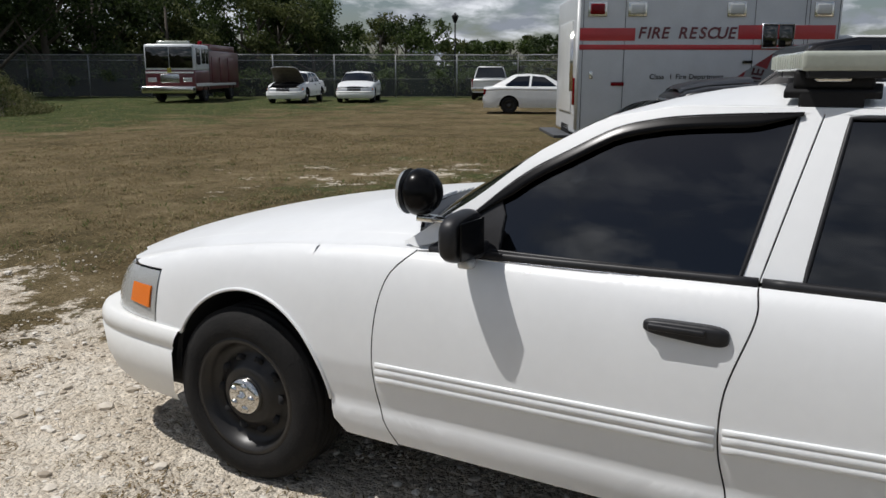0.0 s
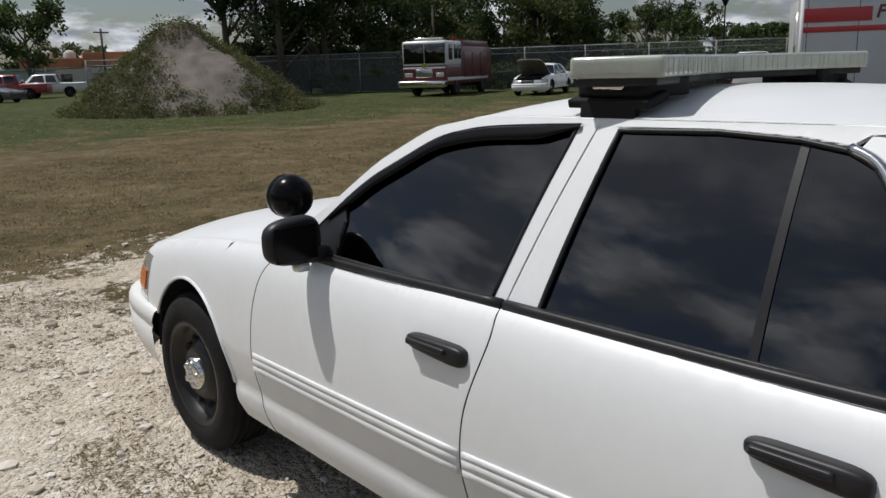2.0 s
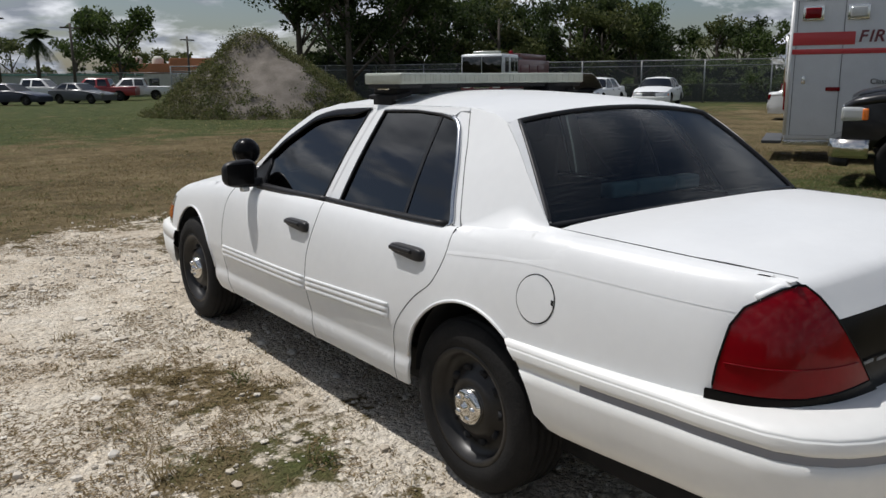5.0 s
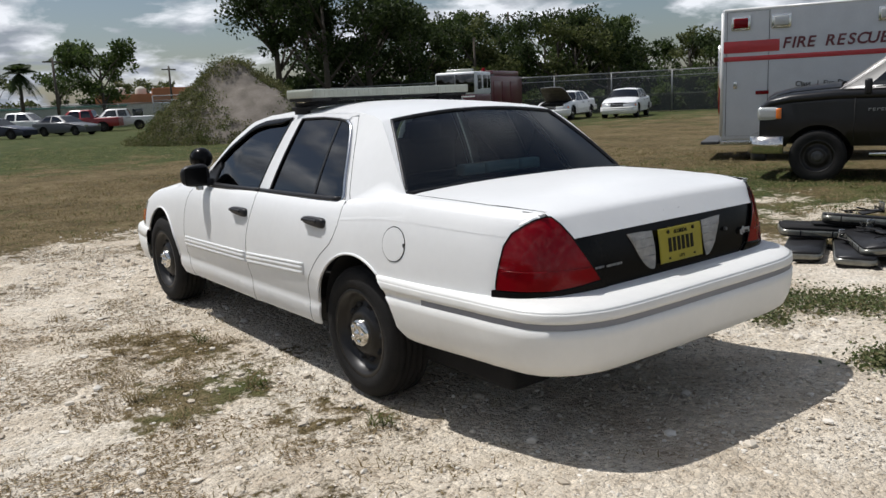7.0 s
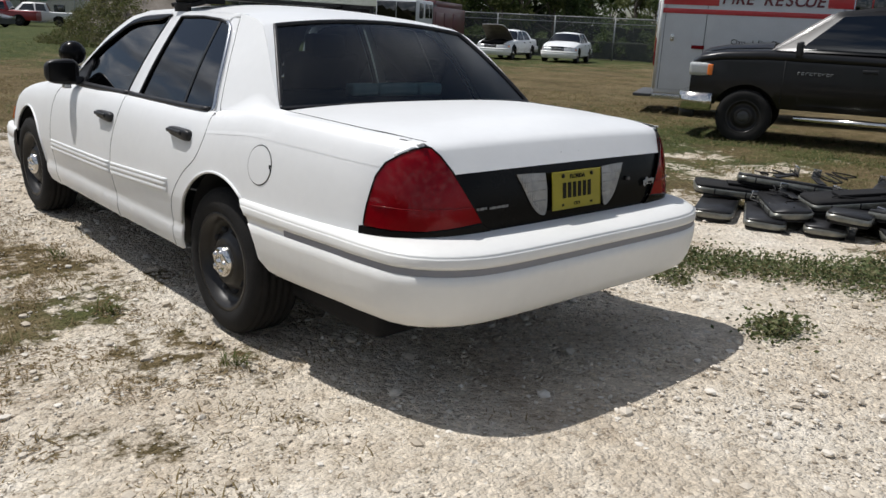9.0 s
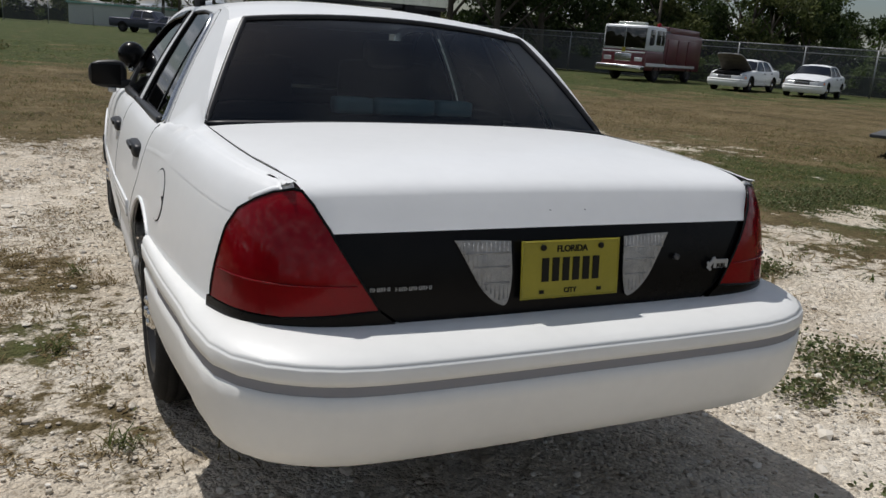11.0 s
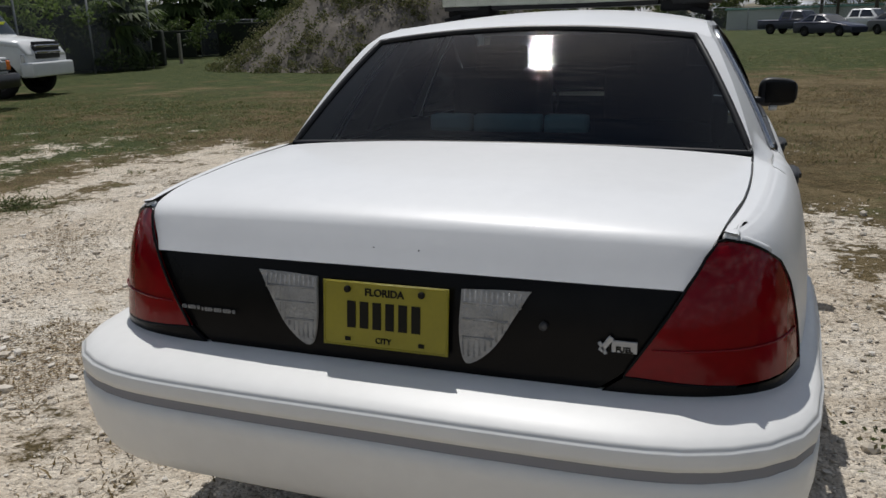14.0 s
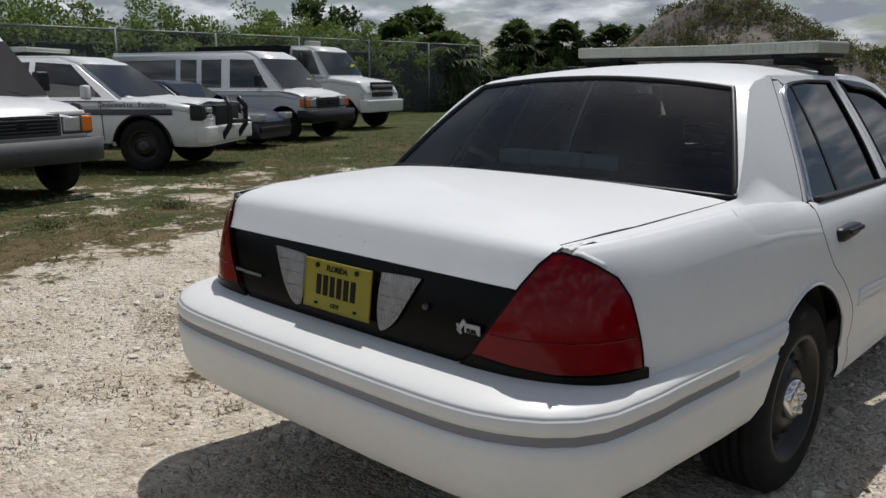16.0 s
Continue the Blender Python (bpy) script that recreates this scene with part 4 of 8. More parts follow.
def fittings(car):
    # roof light bar: a shallow V of weathered clear pods on a black base
    bar = new("light_bar")
    bar.parent = car
    bar["label"] = "weathered clear emergency light bar"
    left = [(-0.622, 1.0), (-0.41, 1.05), (-0.2, 1.11), (0.0, 1.145)]
    path = left + [(-x, y) for x, y in left[-2::-1]]
    for (x0, y0), (x1, y1) in zip(path, path[1:]):
        d = Vector((x1 - x0, y1 - y0, 0))
        m = Matrix.Translation(((x0 + x1) / 2, (y0 + y1) / 2, 1.556)) @ Matrix.Rotation(math.atan2(d.y, d.x), 4, "Z")
        bm = box(d.length + 0.012, 0.24, 0.052, (0, 0, 0), 0.014, seg=3)
        lens = part("lens_pod", bm, M["bar_lens"], bar, at=m)
        for k in range(6):
            part("lens_flute", box(0.006, 0.244, 0.04, ((k - 2.5) * d.length / 6, 0, 0), 0.002), M["bar_lens"], lens)
        part("pod_base", box(d.length * 0.98, 0.2, 0.022, (0, 0, -0.034), 0.006), M["black"], bar, at=m)
    for sx in (-1, 1):
        bm = box(0.2, 0.2, 0.05, (sx * 0.49, 1.04, 1.508), 0.012)
        box(0.09, 0.24, 0.022, (sx * 0.56, 1.04, 1.478), 0.006, bm, Matrix.Rotation(sx * radians(14), 4, "Y"))
        box(0.025, 0.16, 0.05, (sx * 0.592, 1.04, 1.455), 0.006, bm)
        part("mounting_foot", bm, M["matte"], bar)
        part("side_lamp", box(0.02, 0.09, 0.022, (sx * 0.592, 1.04, 1.512), 0.008), M["chrome"], bar)
    # pillar spotlight
    spot = new("spotlight")
    spot.parent = car
    spot["label"] = "black ball-shaped pillar spotlight on a chrome arm"
    c = Vector((-0.805, 2.2, 1.15))
    bm = bmesh.new()
    bmesh.ops.create_uvsphere(bm, u_segments=28, v_segments=18, radius=0.077)
    for v in bm.verts:
        v.co.y = v.co.y * (1.0 if v.co.y < 0 else 0.7)
    part("lamp_shell", bm, M["gloss"], spot, at=Matrix.Translation(c))
    part("lamp_face", lathe([(0.0, 0.0001), (0.006, 0.05), (0.0, 0.07), (-0.012, 0.074)], 28), M["lens"], spot, at=Matrix.Translation(c + Vector((0, 0.05, 0))) @ Matrix.Rotation(radians(90), 4, "Z"))
    bm = rod(c + Vector((0, -0.03, -0.085)), (-0.79, 2.03, 1.06), 0.012)
    rod(c + Vector((0, -0.02, -0.09)), c + Vector((0, -0.02, -0.05)), 0.014, bm)
    box(0.05, 0.06, 0.02, c + Vector((0, -0.03, -0.083)), 0.006, bm)
    part("arm", bm, M["chrome"], spot)
    # side mirrors
    for sx in (-1, 1):
        bm = bmesh.new()
        bmesh.ops.create_uvsphere(bm, u_segments=28, v_segments=18, radius=1)
        soft = lambda v, k: math.copysign(abs(v) ** k, v)
        for v in bm.verts:
            x, y, z = soft(v.co.x, 0.62), soft(v.co.y, 0.75), soft(v.co.z, 0.62)
            v.co = Vector((sx * 0.95 + x * 0.1, 1.975 + (max(y, -0.72) * 0.042), 1.05 + z * 0.076 * (1 - 0.1 * sx * x)))
        mir = part("side_mirror", bm, M["black"], car, "black plastic door mirror")
        part("mirror_pane", box(0.15, 0.005, 0.11, (sx * 0.96, 1.9315, 1.05), 0.002), M["gloss"], mir)
        part("mirror_foot", box(0.09, 0.07, 0.05, (sx * 0.87, 1.97, 1.0), 0.02, seg=3), M["black"], mir)
        part("mirror_lamp", box(0.045, 0.045, 0.03, (sx * 0.93, 1.965, 0.966), 0.012), M["lens"], mir)
        # black corner plate behind the mirror
        Cs = cabin if sx < 0 else mirrored(cabin)
        panel("mirror_plate", patch([dense([(2.14, 0.985), (1.93, 1.165), (1.9, 1.1), (1.9, 0.985)], 0.04)], lambda y, z: (lambda p: (p[0] + sx * 0.004, p[1], p[2]))(Cs(y, z)), 0.06), M["black"], car)
        # rain visor over the front window
        top = spline([(2.0, 1.1), (1.925, 1.172), (1.84, 1.237), (1.74, 1.293), (1.61, 1.362), (1.5, 1.39), (1.4, 1.403), (1.25, 1.412), (1.1, 1.418)], 4)
        verts, faces = [], []
        for i, (y, z) in enumerate(top):
            t = i / (len(top) - 1)
            w = 0.036 * min(1, t * 5 + 0.25) * min(1, (1.02 - t) * 8)
            ny, nz = (-0.55, -0.83) if z < 1.36 else (-0.15, -0.98)
            p, q = Cs(y, z), Cs(y + ny * w, z + nz * w)
            verts += [(p[0] + sx * 0.002, p[1], p[2] + 0.004), ((p[0] + q[0]) / 2 + sx * 0.013, (p[1] + q[1]) / 2, (p[2] + q[2]) / 2), (q[0] + sx * 0.012, q[1], q[2]), (q[0] + sx * 0.008, q[1], q[2])]
        for i in range(len(top) - 1):
            for k in range(3):
                a = 4 * i + k
                faces.append((a, a + 1, a + 5, a + 4))
        piece("rain_visor", mesh_from("rain_visor", verts, faces, M["gloss"]), car, "smoked plastic rain visor")
    # fuel door
    ring = [(-0.368 + 0.084 * math.cos(radians(a)), 0.842 + 0.08 * math.sin(radians(a))) for a in range(0, 360, 8)]
    proud = lambda y, z: (lambda p: (p[0] - 0.003, p[1], p[2]))(flank(y, z))
    fd = panel("fuel_door", patch([ring], proud, 0.05, 0.006), M["paint"], car, "round white fuel door")
    part("door_gap", sweep([flank(*p) for p in ring], circle(0.0022, 6), up=(-1, 0, 0), closed=True), M["gap"], fd)
    part("finger_notch", box(0.004, 0.01, 0.026, (flank(-0.443, 0.84)[0] - 0.0015, -0.443, 0.84), 0.0015), M["gap"], fd)
    # licence plate: its number is set as plain bars
    plate = new("license_plate")
    plate.parent = car
    plate["label"] = "yellow licence plate with dark lettering"
    plate.matrix_basis = Matrix.Translation((0, -1.262, 0.818)) @ Matrix.Rotation(radians(90 - 7), 4, "X")
    part("plate_sheet", box(0.305, 0.152, 0.004, (0, 0, 0), 0.0015), M["plate"], plate)
    part("plate_rim", sweep([(0.149 * a, 0.0725 * b, 0.002) for a, b in ((-1, -0.9), (-0.95, -1), (0.95, -1), (1, -0.9), (1, 0.9), (0.95, 1), (-0.95, 1), (-1, 0.9))], circle(0.002, 5), closed=True), M["plate"], plate)
    text_piece("lettering", "FLORIDA", 0.0235, M["print"], plate, Matrix.Translation((0, 0.053, 0.003)), bold=0.0006)
    text_piece("lettering", "CITY", 0.018, M["print"], plate, Matrix.Translation((-0.002, -0.057, 0.003)), bold=0.0004)
    for k in range(6):
        part("number_bar", box(0.021, 0.062, 0.002, ((k - 2.5) * 0.0315 - 0.002, 0.0, 0.003), 0.0006), M["print"], plate)
    for x, y in ((-0.09, 0.058), (0.09, 0.058)):
        part("bolt", rod((x, y, 0.0), (x, y, 0.007), 0.008), M["print"], plate)
    for x, y in ((-0.09, -0.058), (0.09, -0.058)):
        part("sticker", box(0.014, 0.009, 0.002, (x, y, 0.003), 0.0005), M["print"], plate)
    part("key_lock", rod((0.361, -1.246, 0.83), (0.361, -1.258, 0.83), 0.009), M["wheel_grey"], car)
    # badges
    for k in range(18):
        if k != 6:
            x, y, z = -0.551 + 0.0088 * k, -1.2585 + 0.006 * (k < 6), 0.79
            bm = box(0.0018, 0.003, 0.0095, (x - 0.0022, y, z), 0.0004)
            if k % 3 != 1:
                box(0.0018, 0.003, 0.0095, (x + 0.0022, y, z), 0.0004, bm)
            box(0.0052, 0.003, 0.0017, (x, y, z + (0.0039, 0.0, -0.0039)[k % 3]), 0.0004, bm)
            part("badge_bar", bm, M["silver"], car)
    part("fuel_badge", box(0.052, 0.004, 0.026, (0.53, -1.256, 0.803), 0.002), M["silver"], car)
    text_piece("badge_lettering", "FUEL", 0.016, M["print"], car, Matrix.Translation((0.53, -1.2592, 0.797)) @ Matrix.Rotation(radians(90), 4, "X"), bold=0.0005)
    bm = box(0.012, 0.004, 0.04, (0.493, -1.257, 0.806), 0.002, turn=Matrix.Rotation(radians(35), 4, "Y"))
    box(0.008, 0.004, 0.03, (0.486, -1.257, 0.797), 0.002, bm, Matrix.Rotation(radians(-30), 4, "Y"))
    part("leaf_badge", bm, M["silver"], car)


fittings(car)


# ---- other vehicles ----
def coat(name, color, **kw):
    return material(name, color, 0.3, coat=0.3, vary=0.1, scale=3, **kw)


P = dict(
    white=coat("fleet_white", (0.74, 0.75, 0.74)), black=material("black_paint", (0.006, 0.006, 0.007), 0.3, coat=0.15, vary=0.4, scale=5, tint=(0.014, 0.013, 0.013), spec=0.35),
    maroon=coat("maroon_paint", (0.11, 0.018, 0.024)), red=coat("red_paint", (0.3, 0.025, 0.03)), grey=coat("grey_paint", (0.1, 0.105, 0.115)), navy=coat("navy_paint", (0.02, 0.024, 0.05)),
    stripe=coat("red_stripe", (0.5, 0.03, 0.035)), deep_red=coat("deep_red", (0.13, 0.012, 0.02)), dull=material("grey_plastic", (0.05, 0.053, 0.057), 0.6, vary=0.3, scale=8, tint=(0.09, 0.09, 0.09)), note=material("yellow_note", (0.75, 0.8, 0.05), 0.6),
    dull_white=coat("dull_white", (0.63, 0.65, 0.67)),
    pale_glass=tinted_glass("clear_car_glass", (0.25, 0.28, 0.28)),
)


def vehicle(name, label, at, body, W, floor, cab=None, panes=(), wheels=(0, 2.9), r=0.34, paint="white", lean=0.72, glass="glass", category="car", nose=0.86, tail=0.9, front=(), rear=()):
    """A parked vehicle, front towards +y, its rear axle over the origin. body: (y, height of hood, sill line or deck); cab: (y, z) from the screen's foot over the roof to the back's foot;
    panes: outlines (y, z) of the side windows; front and rear: (kind, x, z, width, height) of what is fixed to the ends."""
    own = thing(name, label, category, at=at)
    ys = [b[0] for b in body]
    y0, y1 = ys[0], ys[-1]
    belt = lambda y: float(np.interp(y, ys, [b[1] for b in body]))
    slim = lambda y: 1 - (1 - tail) * max(0, 1 - (y - y0) / 0.5) ** 2 - (1 - nose) * max(0, 1 - (y1 - y) / 0.6) ** 2
    cut = lambda y: floor + (belt(y) - floor) * 0.82

    def flank_at(y, z):
        f = (z - floor) / (belt(y) - floor)
        return W * slim(y) * float(np.interp(f, [0, 0.15, 0.45, 0.82, 1.0], [0.9, 0.985, 1.0, 0.985, 0.95]))

    def loft(rings, name, mat, bevel):
        n, verts, faces = len(rings[0]), [], []
        for row in rings:
            verts += row
        for i in range(len(rings) - 1):
            for j in range(n):
                faces.append((i * n + j, i * n + (j + 1) % n, (i + 1) * n + (j + 1) % n, (i + 1) * n + j))
        faces += [tuple(range(n))[::-1], tuple(range((len(rings) - 1) * n, len(rings) * n))]
        bm = bmesh.new()
        me = mesh_from("tmp", verts, faces, mat)
        bm.from_mesh(me)
        bpy.data.meshes.remove(me)
        bmesh.ops.recalc_face_normals(bm, faces=bm.faces[:])
        if bevel:
            ends = [e for e in bm.edges if len(e.link_faces) == 2 and max(len(f.verts) for f in e.link_faces) > 4]
            bmesh.ops.bevel(bm, geom=ends, offset=bevel, segments=3, affect="EDGES")
        return part(name, bm, mat, own)

    def upper(y):
        z, c = belt(y), cut(y)
        half = [(flank_at(y, c) - 0.004, c), (W * slim(y) * 0.968, c + (z - c) * 0.6), (W * slim(y) * 0.94, z - 0.03), (W * slim(y) * 0.86, z), (0, z + 0.02)]
        return [(x, y, v) for x, v in half] + [(-x, y, v) for x, v in half[-2::-1]]
    rows = [y for y, z in dense(body, 0.25)]
    loft([upper(y) for y in rows], "body", P[paint], 0)
    core = lambda y: [(x, y, v) for x, v in ((W * 0.74, floor + 0.04), (W * 0.74, cut(y) + 0.02), (-W * 0.74, cut(y) + 0.02), (-W * 0.74, floor + 0.04))]
    loft([core(y) for y in rows if y0 + 0.1 < y < y1 - 0.1], "chassis", M["matte"], 0)
    for sx in (-1, 1):
        low = [(y0, floor)]
        for yw in wheels:
            ra = r * 1.19
            a0 = math.asin(max(-1.0, min(1.0, (floor - r) / ra)))
            low += [(yw - ra * math.cos(a0 + (math.pi - 2 * a0) * k / 18), r + ra * math.sin(a0 + (math.pi - 2 * a0) * k / 18)) for k in range(19)]
        low += [(y1, floor)]
        rim_line = [(y, cut(y)) for y in rows[::-1]]
        panel("side_panel", patch([dense(low + rim_line, 0.12)], lambda y, z: (sx * flank_at(y, z), y, z), 0.2, 0.03, 0.0, middle=(0, None, 0.6)), P[paint], own)
    for y, nm in ((y0, "tail_face"), (y1, "nose_face")):
        zs = np.linspace(floor, cut(y), 5)
        bm = bmesh.new()
        L = [bm.verts.new((-flank_at(y, z), y, z)) for z in zs]
        R = [bm.verts.new((flank_at(y, z), y, z)) for z in zs]
        for i in range(4):
            q = (L[i], R[i], R[i + 1], L[i + 1])
            bm.faces.new(q if y == y0 else q[::-1])
        part(nm, bm, P[paint], own)
    if cab:
        zb = min(c[1] for c in cab)
        zr = max(c[1] for c in cab)
        xw = lambda z: W * (0.94 + (lean - 0.94) * ((z - zb) / (zr - zb)) ** 1.2)
        cpts = dense(cab, 0.12)
        bm = bmesh.new()
        L = [bm.verts.new((-xw(z), y, z)) for y, z in cpts]
        R = [bm.verts.new((xw(z), y, z)) for y, z in cpts]
        for i in range(len(cpts) - 1):
            bm.faces.new((L[i], L[i + 1], R[i + 1], R[i]))
        bm.faces.new(L[::-1])
        bm.faces.new(R)
        bmesh.ops.recalc_face_normals(bm, faces=bm.faces[:])
        edges = [e for e in bm.edges if max(len(f.verts) for f in e.link_faces) > 4 and len(e.link_faces) == 2]
        bmesh.ops.bevel(bm, geom=edges, offset=0.05, segments=3, affect="EDGES")
        part("cabin", bm, P[paint], own)
        for loop in panes:
            for sx in (-1, 1):
                panel("side_window", patch([dense(loop, 0.2)], lambda y, z: (sx * (xw(z) + 0.004), y, z), 0.25, 0.012, 0.0, middle=(0, None, 0.8)), M[glass] if glass in M else P[glass], own)
        for (ya, za), (yb, zb2), nm in ((cab[0], cab[1], "wind_screen"), (cab[-1], cab[-2], "rear_window")):
            if abs(zb2 - za) > 0.2:
                f = lambda a, b: (a * (xw(za + (zb2 - za) * b) - 0.05), ya + (yb - ya) * b + (0.012 if nm == "wind_screen" else -0.012), za + (zb2 - za) * b + 0.012)
                panel(nm, patch([dense([(-1, 0.08), (1, 0.08), (1, 0.93), (-1, 0.93)], 0.3)], f, 0.5, 0.01, 0.0, middle=(0, (cab[0][0] + cab[-1][0]) / 2, 0.8)), M[glass] if glass in M else P[glass], own)
    for y in wheels:
        for sx in (-1, 1):
            wheel = new("wheel")
            wheel.parent, wheel.matrix_basis = own, Matrix.Translation((sx * (W - 0.125), y, r)) @ (Matrix.Identity(4) if sx > 0 else Matrix.Rotation(math.pi, 4, "Z"))
            build_wheel(wheel, r, r * 0.6, 0.22, plain=True)
    for yy, items, s in ((y1, front, 1), (y0, rear, -1)):
        for kind, x, z, w, h, *deep in items:
            d = deep[0] if deep else 0.05
            mat = {"grille": M["black"], "bumper": P["dull"], "chrome_bumper": M["chrome"], "headlight": M["lens"], "tail_light": M["red"], "turn_signal": M["amber"], "white_bumper": P["white"], "bar": M["trim"], "black_bumper": M["black"], "plate": M["plate"]}[kind]
            nm = {"white_bumper": "bumper", "black_bumper": "bumper", "chrome_bumper": "bumper", "bar": "grille_bar", "plate": "number_plate"}.get(kind, kind)
            back = 0.02 + 0.35 * max(0, abs(x) - 0.55 * W) * (1 if s > 0 else 0.4)
            for sx in ((-1, 1) if x else (1,)):
                part(nm, box(w, d * 2, h, (sx * x, yy - s * back, z), min(w, h, d) * 0.3), mat, own)
    return own


def mirrors(own, y, z, W, mat):
    for sx in (-1, 1):
        part("side_mirror", box(0.16, 0.1, 0.22, (sx * (W + 0.13), y, z), 0.04), mat, own)


def on_ground(x, y, rz, lift=0.0):
    return pose(x, y, ground_height(x, y) + lift, 0, 0, rz)


# two more sedans of the same model by the fence
twin.matrix_basis = on_ground(32.2, 24.9, 118.5)
tagged(twin, "white four-door sedan parked on dry grass by the fence", "car", "parked fleet sedans")
open_car = copy_thing(twin, on_ground(30.1, 27.1, 114))
tagged(open_car, "white four-door sedan with its hood raised", "car", "parked fleet sedans")
for ch in list(open_car.children):
    if ch.name.startswith("hood"):
        bpy.data.objects.remove(ch)
hv = np.array(hood_data[0])
a = radians(40)
yz = hv[:, 1:] - np.array([2.45, 1.0])
hv[:, 1], hv[:, 2] = 2.45 + yz[:, 0] * math.cos(a) - yz[:, 1] * math.sin(a), 1.0 + yz[:, 0] * math.sin(a) + yz[:, 1] * math.cos(a)
lid_up = piece("hood", mesh_from("hood", hv, hood_data[1], M["paint"]), open_car, "raised white hood with a grey-brown lining")
lining = np.array(hv) + np.array([0, 0.02, -0.03])
piece("hood_lining", mesh_from("hood_lining", lining, hood_data[1], material("hood_lining", (0.2, 0.17, 0.14), 0.9, vary=0.5, scale=6)), lid_up)
part("engine", box(1.2, 0.95, 0.12, (0, 3.1, 0.82), 0.04), M["matte"], open_car)

# light sedan seen from its side
v = vehicle("sedan", "small white four-door sedan parked side-on on the grass", on_ground(25.2, 13.4, 204), [(-0.95, 0.95), (-0.4, 1.0), (2.0, 0.98), (2.4, 0.92), (3.3, 0.72), (3.45, 0.55)], 0.85, 0.22,
            [(2.15, 0.95), (1.35, 1.4), (0.7, 1.46), (0.2, 1.43), (-0.65, 0.98)], [[(1.75, 1.0), (1.3, 1.34), (0.85, 1.38), (0.8, 1.0)], [(0.72, 1.0), (0.76, 1.38), (0.3, 1.36), (-0.15, 1.05), (-0.1, 1.0)]],
            (0, 2.6), 0.31, front=[("headlight", 0.6, 0.66, 0.3, 0.16), ("bumper", 0, 0.42, 1.5, 0.18)], rear=[("tail_light", 0.68, 0.8, 0.2, 0.2), ("white_bumper", 0, 0.5, 1.55, 0.2)])
v = vehicle("pickup_truck", "white pickup truck parked against the hedge", on_ground(36.6, 19.6, -66), [(-1.2, 1.1), (1.2, 1.1), (1.21, 1.1), (3.2, 1.1), (3.3, 1.08), (4.3, 1.0), (4.4, 0.8)], 0.97, 0.4,
            [(3.2, 1.08), (2.6, 1.72), (2.2, 1.78), (1.4, 1.76), (1.25, 1.1)], [[(2.9, 1.15), (2.5, 1.65), (1.5, 1.65), (1.45, 1.15)]], (0, 3.5), 0.38, category="truck",
            rear=[("tail_light", 0.85, 0.9, 0.14, 0.4), ("chrome_bumper", 0, 0.58, 1.8, 0.18)])


def fire_engine(at):
    own = thing("fire_engine", "maroon and white fire engine parked by the fence", "fire engine", at=at)
    # front towards +y, cab over a wide body
    bm = box(2.4, 2.3, 1.0, (0, 5.0, 1.05), 0.12)
    part("cab_lower", bm, P["maroon"], own)
    part("cab_upper", box(2.4, 2.3, 1.25, (0, 4.98, 2.12), 0.14), P["dull_white"], own)
    for x in (-0.57, 0.57):
        part("wind_screen", box(1.1, 0.04, 0.98, (x, 6.135, 2.12), 0.015), M["glass"], own)
    for sx in (-1, 1):
        for y in (5.55, 4.75, 4.2):
            part("side_window", box(0.03, 0.55 if y > 4.5 else 0.38, 0.72, (sx * 1.2, y, 2.2), 0.01), M["glass"], own)
        part("side_mirror", box(0.16, 0.1, 0.42, (sx * 1.42, 6.1, 2.0), 0.03), M["black"], own)
        part("headlight", box(0.42, 0.05, 0.2, (sx * 0.85, 6.16, 1.08), 0.02), M["lens"], own)
        for k in range(3):
            part("locker_door", box(0.04, 1.25, 1.3, (sx * 1.21, 2.9 - 1.4 * k, 1.55), 0.015), P["maroon"], own)
        part("stripe", box(0.02, 6.6, 0.16, (sx * 1.212, 2.7, 0.85), 0.004), P["white"], own)
        for y in (0.2, 4.6):
            wheel = new("wheel")
            wheel.parent, wheel.matrix_basis = own, Matrix.Translation((sx * 1.06, y, 0.5)) @ (Matrix.Identity(4) if sx > 0 else Matrix.Rotation(math.pi, 4, "Z"))
            build_wheel(wheel, 0.5, 0.3, 0.28, plain=True)
    part("grille", box(0.9, 0.05, 0.4, (0, 6.16, 1.15), 0.015), M["trim"], own)
    part("band", box(2.3, 0.03, 0.07, (0, 6.165, 1.42), 0.01), P["white"], own)
    part("bumper", box(2.45, 0.55, 0.32, (0, 6.4, 0.62), 0.06), M["chrome"], own)
    part("crest", box(0.2, 0.03, 0.22, (0, 6.18, 1.52), 0.01), M["plate"], own)
    part("rear_body", box(2.4, 5.2, 1.9, (0, 1.25, 1.55), 0.05), P["maroon"], own)
    part("hose_bed", box(2.1, 4.4, 0.35, (0, 1.0, 2.65), 0.05), P["maroon"], own)
    part("pump_panel", box(2.38, 0.7, 2.0, (0, 3.65, 1.6), 0.03), M["wheel_grey"], own)
    part("light_bar", box(1.5, 0.35, 0.16, (0, 5.4, 2.83), 0.05), M["bar_lens"], own)
    part("chassis", box(1.6, 6.6, 0.3, (0, 2.9, 0.55), 0.03), M["matte"], own)
    for x in (-0.9, 0.95):
        part("beacon", lathe([(0, 0.12), (0.16, 0.11), (0.2, 0.0001)], 14, "z"), M["red"], own, at=Matrix.Translation((x, 4.2, 2.76)))
    return own


fire_engine(on_ground(30.2, 33.6, 117))


